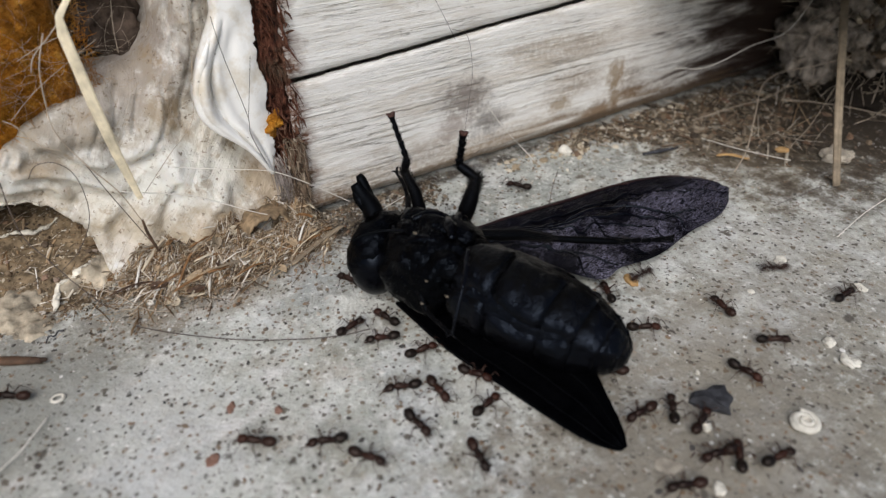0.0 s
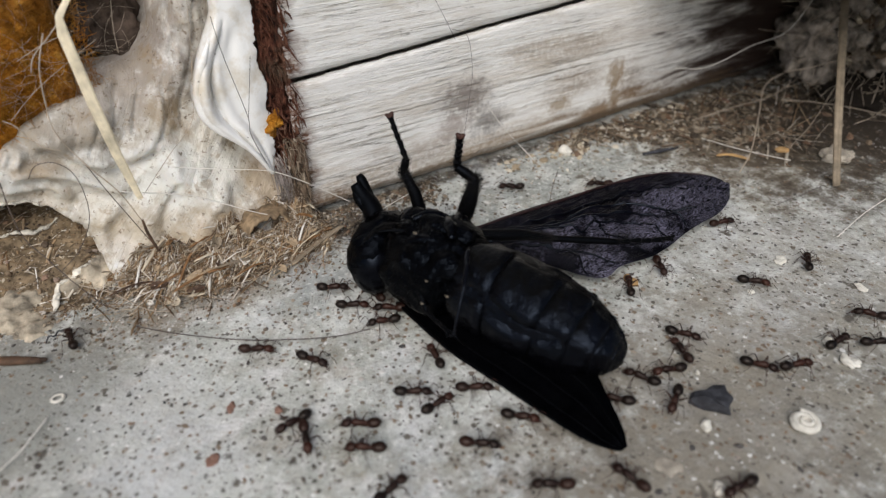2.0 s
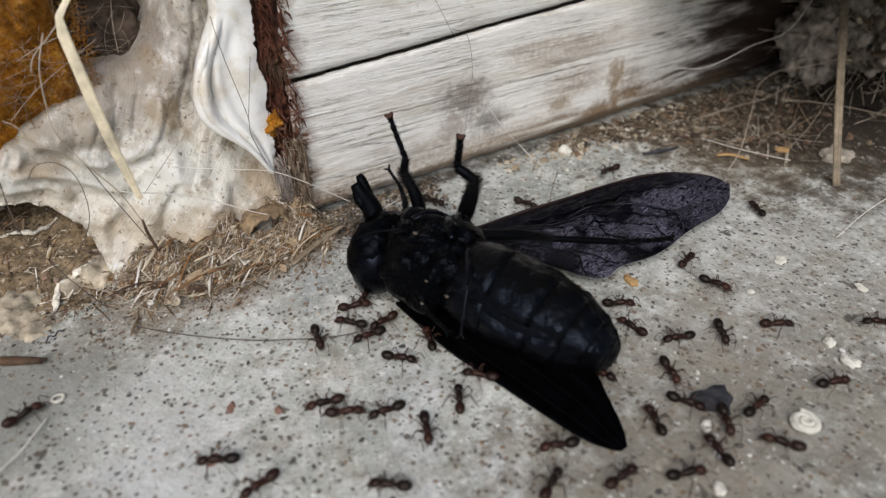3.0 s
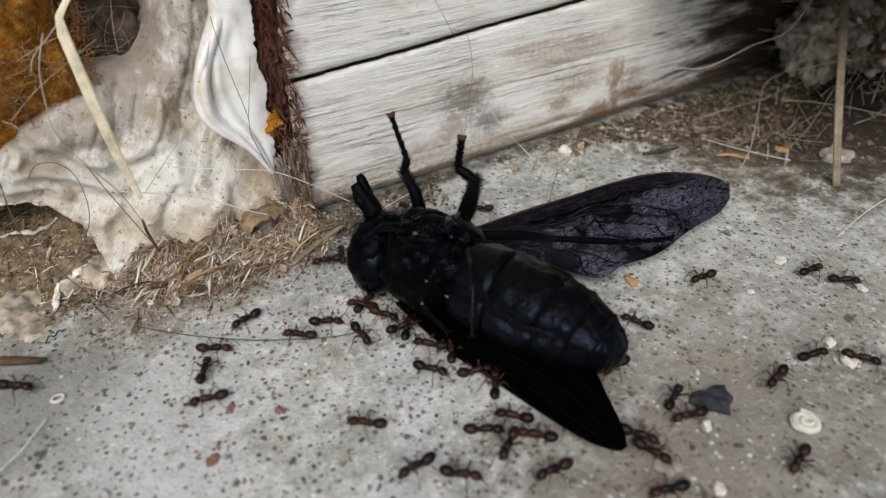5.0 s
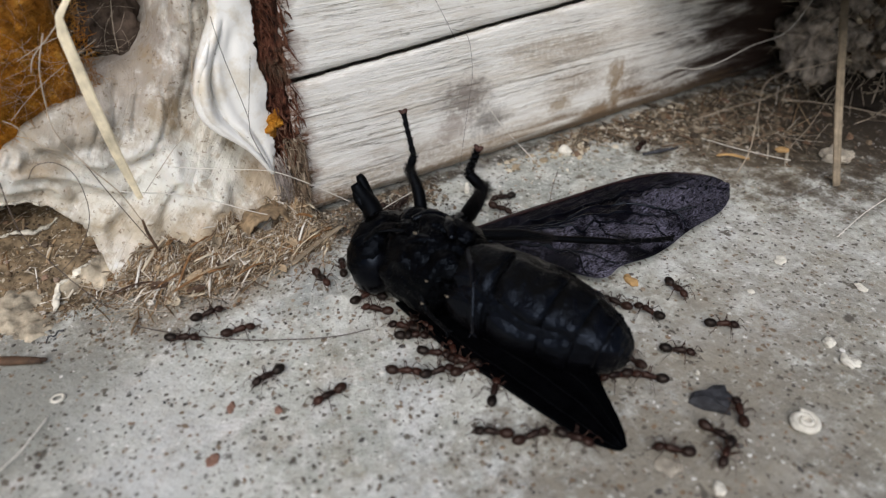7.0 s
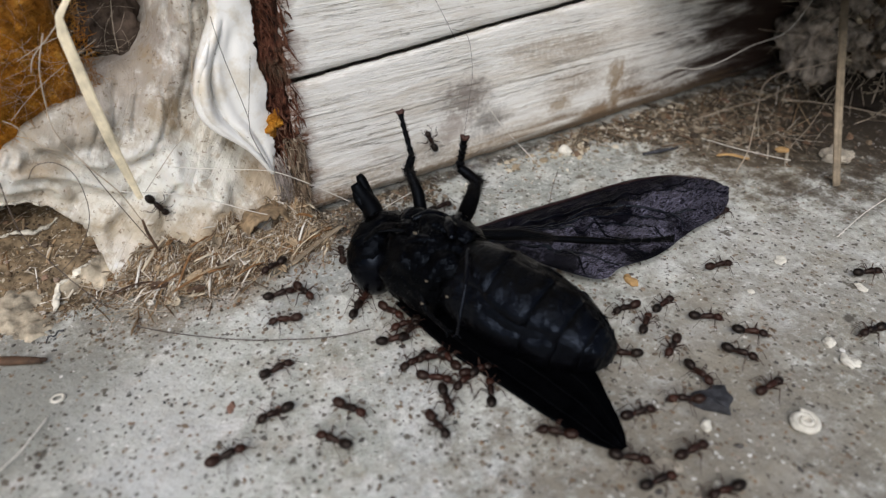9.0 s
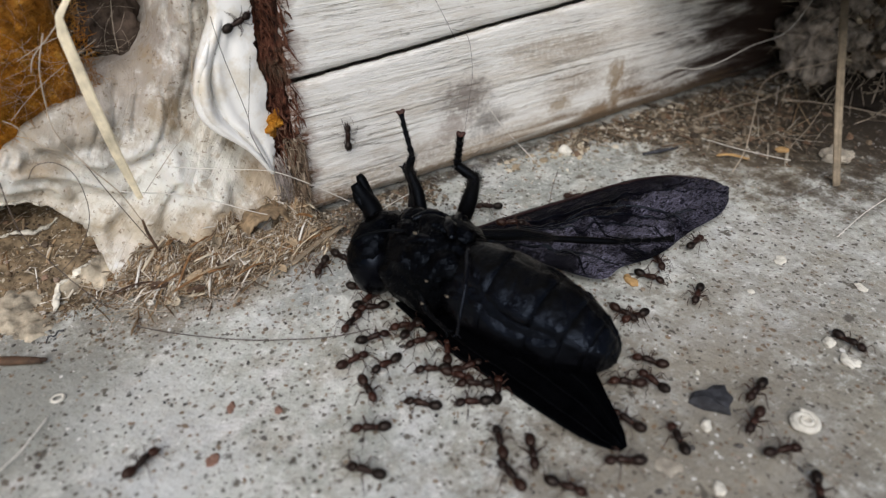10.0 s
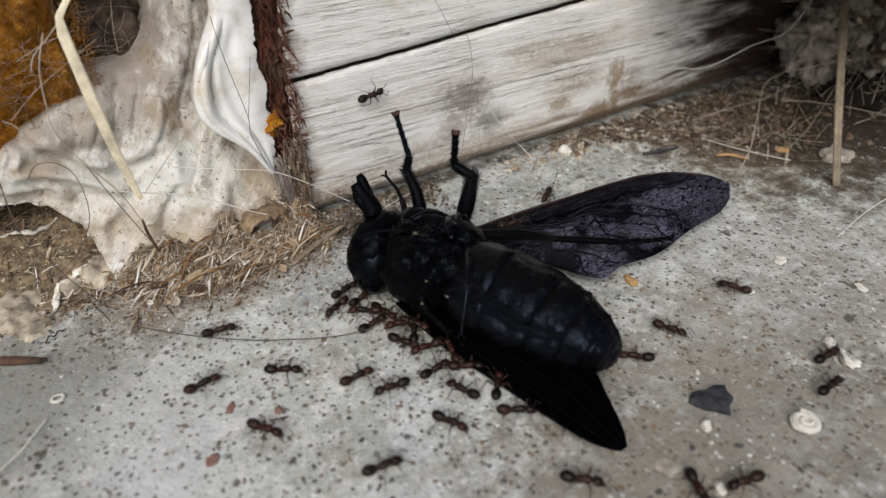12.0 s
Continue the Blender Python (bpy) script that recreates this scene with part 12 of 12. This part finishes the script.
    walk(ants[52], [(0, on_slab(5.4, -19.9, 43)), (0.25, on_slab(12.9, -15.0, 70)), (0.5, on_slab(17.3, -9.0, 98)), (0.75, on_slab(12.0, -10.9, 146)), (1, on_slab(3.8, -17.2, -166)), (1.25, on_slab(1.7, -15.7, 171)), (1.5, on_slab(-0.1, -13.3, 147)), (1.75, on_slab(-0.2, -14.2, 127)), (2, on_slab(-0.1, -14.9, 107)), (2.25, on_slab(0.0, -13.7, 29)), (2.5, on_slab(0.5, -13.1, -48)), (2.75, on_slab(11.2, -11.2, -59)), (3, on_slab(20.5, -10.2, -69)), (3.5, on_slab(17.6, -10.8, -128)), (4, on_slab(12.4, -9.6, 174)), (4.5, on_slab(4.5, -9.9, 122)), (5, on_slab(0.2, -8.0, 70)), (5.25, on_slab(6.4, -3.8, 139)), (5.5, on_slab(9.7, -2.8, -152)), (5.75, on_slab(6.8, -10.4, -152)), (6, on_slab(3.8, -17.9, -152)), (6.17, on_slab(2.5, -14.2, -96)), (6.33, on_slab(4.4, -9.2, -39)), (6.5, on_slab(9.6, -2.8, 17)), (6.67, on_slab(9.7, -2.8, -36)), (6.83, on_slab(9.7, -2.8, -90)), (7, on_slab(9.7, -2.8, -144)), (7.5, on_slab(6.7, -3.4, -147)), (8, on_slab(3.5, -3.7, -151)), (8.5, on_slab(1.1, -6.7, 139)), (9, on_slab(0.2, -8.0, 70)), (9.25, on_slab(5.8, -5.4, 19)), (9.5, on_slab(12.7, -6.8, -32)), (9.75, on_slab(10.3, -6.1, 35)), (10, on_slab(6.0, -2.7, 103)), (10.25, on_slab(3.6, -4.0, 164)), (10.5, on_slab(0.4, -8.2, -135)), (10.75, on_slab(-0.6, -9.4, -84)), (11, on_slab(-0.7, -10.4, -32)), (11.25, on_slab(-0.2, -12.3, -47)), (11.5, on_slab(-0.1, -14.4, -62)), (11.75, on_slab(-1.3, -14.9, -108)), (12, on_slab(-3.6, -15.0, -155))])
    walk(ants[53], [(0, on_slab(37.5, -42.9, 160)), (0.25, on_slab(37.3, -42.8, 167)), (0.5, on_slab(37.2, -42.8, 174)), (0.75, on_slab(37.1, -42.8, 170)), (1, on_slab(37.0, -42.9, 166)), (1.25, on_slab(36.9, -42.8, 152)), (1.5, on_slab(36.8, -42.7, 138)), (1.75, on_slab(35.2, -41.3, 134)), (2, on_slab(33.8, -39.9, 130)), (2.25, on_slab(35.2, -40.5, -168)), (2.5, on_slab(36.9, -42.7, -106)), (2.75, on_slab(35.5, -42.4, -159)), (3, on_slab(33.5, -40.8, 147)), (3.33, on_slab(33.5, -38.9, -153)), (3.67, on_slab(34.2, -37.7, -93)), (4, on_slab(35.9, -36.9, -34)), (4.5, on_slab(36.9, -39.7, -57)), (5, on_slab(37.0, -43.1, -81)), (5.25, on_slab(36.9, -43.3, -49)), (5.5, on_slab(36.9, -43.4, -17)), (5.75, on_slab(37.4, -43.5, 32)), (6, on_slab(37.7, -43.3, 80)), (6.25, on_slab(38.5, -39.4, 99)), (6.5, on_slab(38.2, -35.7, 118)), (6.67, on_slab(38.9, -36.1, 60)), (6.83, on_slab(40.2, -37.7, 2)), (7, on_slab(42.3, -40.5, -57)), (8, on_slab(42.1, -40.8, -66)), (9, on_slab(41.8, -41.1, -75)), (9.25, on_slab(42.1, -41.2, 2)), (9.5, on_slab(42.4, -40.9, 78)), (9.75, on_slab(42.2, -40.7, 156)), (10, on_slab(41.9, -40.8, -126)), (10.17, on_slab(41.9, -41.0, 177)), (10.33, on_slab(42.1, -41.2, 119)), (10.5, on_slab(42.3, -41.2, 62)), (10.75, on_slab(42.1, -40.8, 62)), (11, on_slab(42.0, -40.4, 62)), (11.25, on_slab(42.1, -40.7, 62)), (11.5, on_slab(42.2, -41.1, 62)), (11.75, on_slab(42.3, -40.8, 72)), (12, on_slab(42.3, -40.5, 81))])
    walk(ants[54], [(0, on_slab(-13.8, -33.0, -113)), (0.25, on_slab(-13.9, -33.5, -141)), (0.5, on_slab(-14.2, -33.8, -170)), (0.75, on_slab(-14.6, -33.6, 126)), (1, on_slab(-14.8, -33.1, 61)), (1.25, on_slab(-12.8, -28.6, 18)), (1.5, on_slab(-10.1, -26.4, -26)), (1.67, on_slab(-8.8, -27.0, 32)), (1.83, on_slab(-8.0, -27.3, 90)), (2, on_slab(-7.6, -27.3, 148)), (2.25, on_slab(-10.0, -28.1, 160)), (2.5, on_slab(-12.5, -29.4, 172)), (2.75, on_slab(-13.9, -28.7, -178)), (3, on_slab(-15.3, -28.3, -168)), (3.5, on_slab(-14.2, -28.9, 143)), (4, on_slab(-12.4, -28.6, 94)), (4.5, on_slab(-13.2, -23.1, 132)), (5, on_slab(-15.9, -19.3, 169)), (5.25, on_slab(-16.8, -18.9, 173)), (5.5, on_slab(-17.6, -18.5, 177)), (5.67, on_slab(-19.9, -20.1, -129)), (5.83, on_slab(-20.9, -21.9, -74)), (6, on_slab(-20.6, -24.0, -20)), (6.25, on_slab(-17.6, -18.6, -18)), (6.5, on_slab(-14.6, -13.1, -17)), (6.75, on_slab(-13.1, -13.2, -13)), (7, on_slab(-11.6, -13.3, -9)), (7.5, on_slab(-8.7, -13.8, -11)), (8, on_slab(-5.8, -14.5, -13)), (8.33, on_slab(-6.1, -14.5, 46)), (8.67, on_slab(-6.8, -14.4, 105)), (9, on_slab(-7.9, -14.1, 163)), (9.25, on_slab(-11.5, -13.1, -118)), (9.5, on_slab(-13.0, -13.1, -40)), (9.75, on_slab(-9.5, -18.2, -18)), (10, on_slab(-5.3, -21.5, 3)), (10.25, on_slab(-6.8, -20.6, 37)), (10.5, on_slab(-8.9, -18.7, 71)), (10.75, on_slab(-10.1, -17.6, 109)), (11, on_slab(-12.2, -16.9, 147)), (11.25, on_slab(-13.3, -20.0, 161)), (11.5, on_slab(-14.8, -23.8, 175)), (11.75, on_slab(-14.3, -23.8, -120)), (12, on_slab(-13.4, -24.1, -55))])
    walk(ants[55], [(0, on_slab(12.3, -50.6, 8)), (0.25, on_slab(12.8, -50.5, 4)), (0.5, on_slab(13.3, -50.5, -0)), (0.75, on_slab(13.3, -50.5, 54)), (1, on_slab(13.3, -50.6, 109)), (1.25, on_slab(10.5, -45.2, 84)), (1.5, on_slab(9.7, -40.1, 58)), (1.75, on_slab(10.1, -37.6, 96)), (2, on_slab(9.1, -35.2, 134)), (2.17, on_slab(8.5, -35.8, 78)), (2.33, on_slab(8.4, -36.7, 23)), (2.5, on_slab(8.8, -38.1, -32)), (2.75, on_slab(9.5, -38.4, 18)), (3, on_slab(10.0, -38.2, 69)), (3.5, on_slab(8.8, -37.2, 128)), (4, on_slab(6.6, -36.9, -172)), (4.5, on_slab(7.0, -37.5, -116)), (5, on_slab(8.1, -38.5, -60)), (5.25, on_slab(6.9, -38.9, -116)), (5.5, on_slab(4.5, -38.7, -172)), (5.75, on_slab(4.0, -37.7, 168)), (6, on_slab(3.6, -36.3, 147)), (6.25, on_slab(3.7, -36.0, 128)), (6.5, on_slab(3.8, -35.8, 108)), (6.67, on_slab(3.9, -35.8, 53)), (6.83, on_slab(4.0, -36.0, -3)), (7, on_slab(4.2, -36.3, -59)), (7.5, on_slab(4.7, -36.1, -59)), (8, on_slab(5.1, -35.8, -58)), (8.5, on_slab(5.6, -37.8, -52)), (9, on_slab(6.2, -39.6, -45)), (9.17, on_slab(6.0, -39.2, 15)), (9.33, on_slab(5.4, -38.5, 75)), (9.5, on_slab(4.3, -37.2, 135)), (9.67, on_slab(2.7, -37.2, -169)), (9.83, on_slab(1.6, -37.8, -113)), (10, on_slab(1.1, -39.0, -57)), (10.25, on_slab(1.5, -39.4, -39)), (10.5, on_slab(2.1, -39.6, -21)), (10.75, on_slab(3.9, -41.2, -21)), (11, on_slab(5.7, -42.7, -22)), (11.25, on_slab(5.3, -43.7, -66)), (11.5, on_slab(4.0, -45.0, -110)), (11.75, on_slab(4.3, -45.2, -69)), (12, on_slab(4.7, -45.3, -27))])


motions()
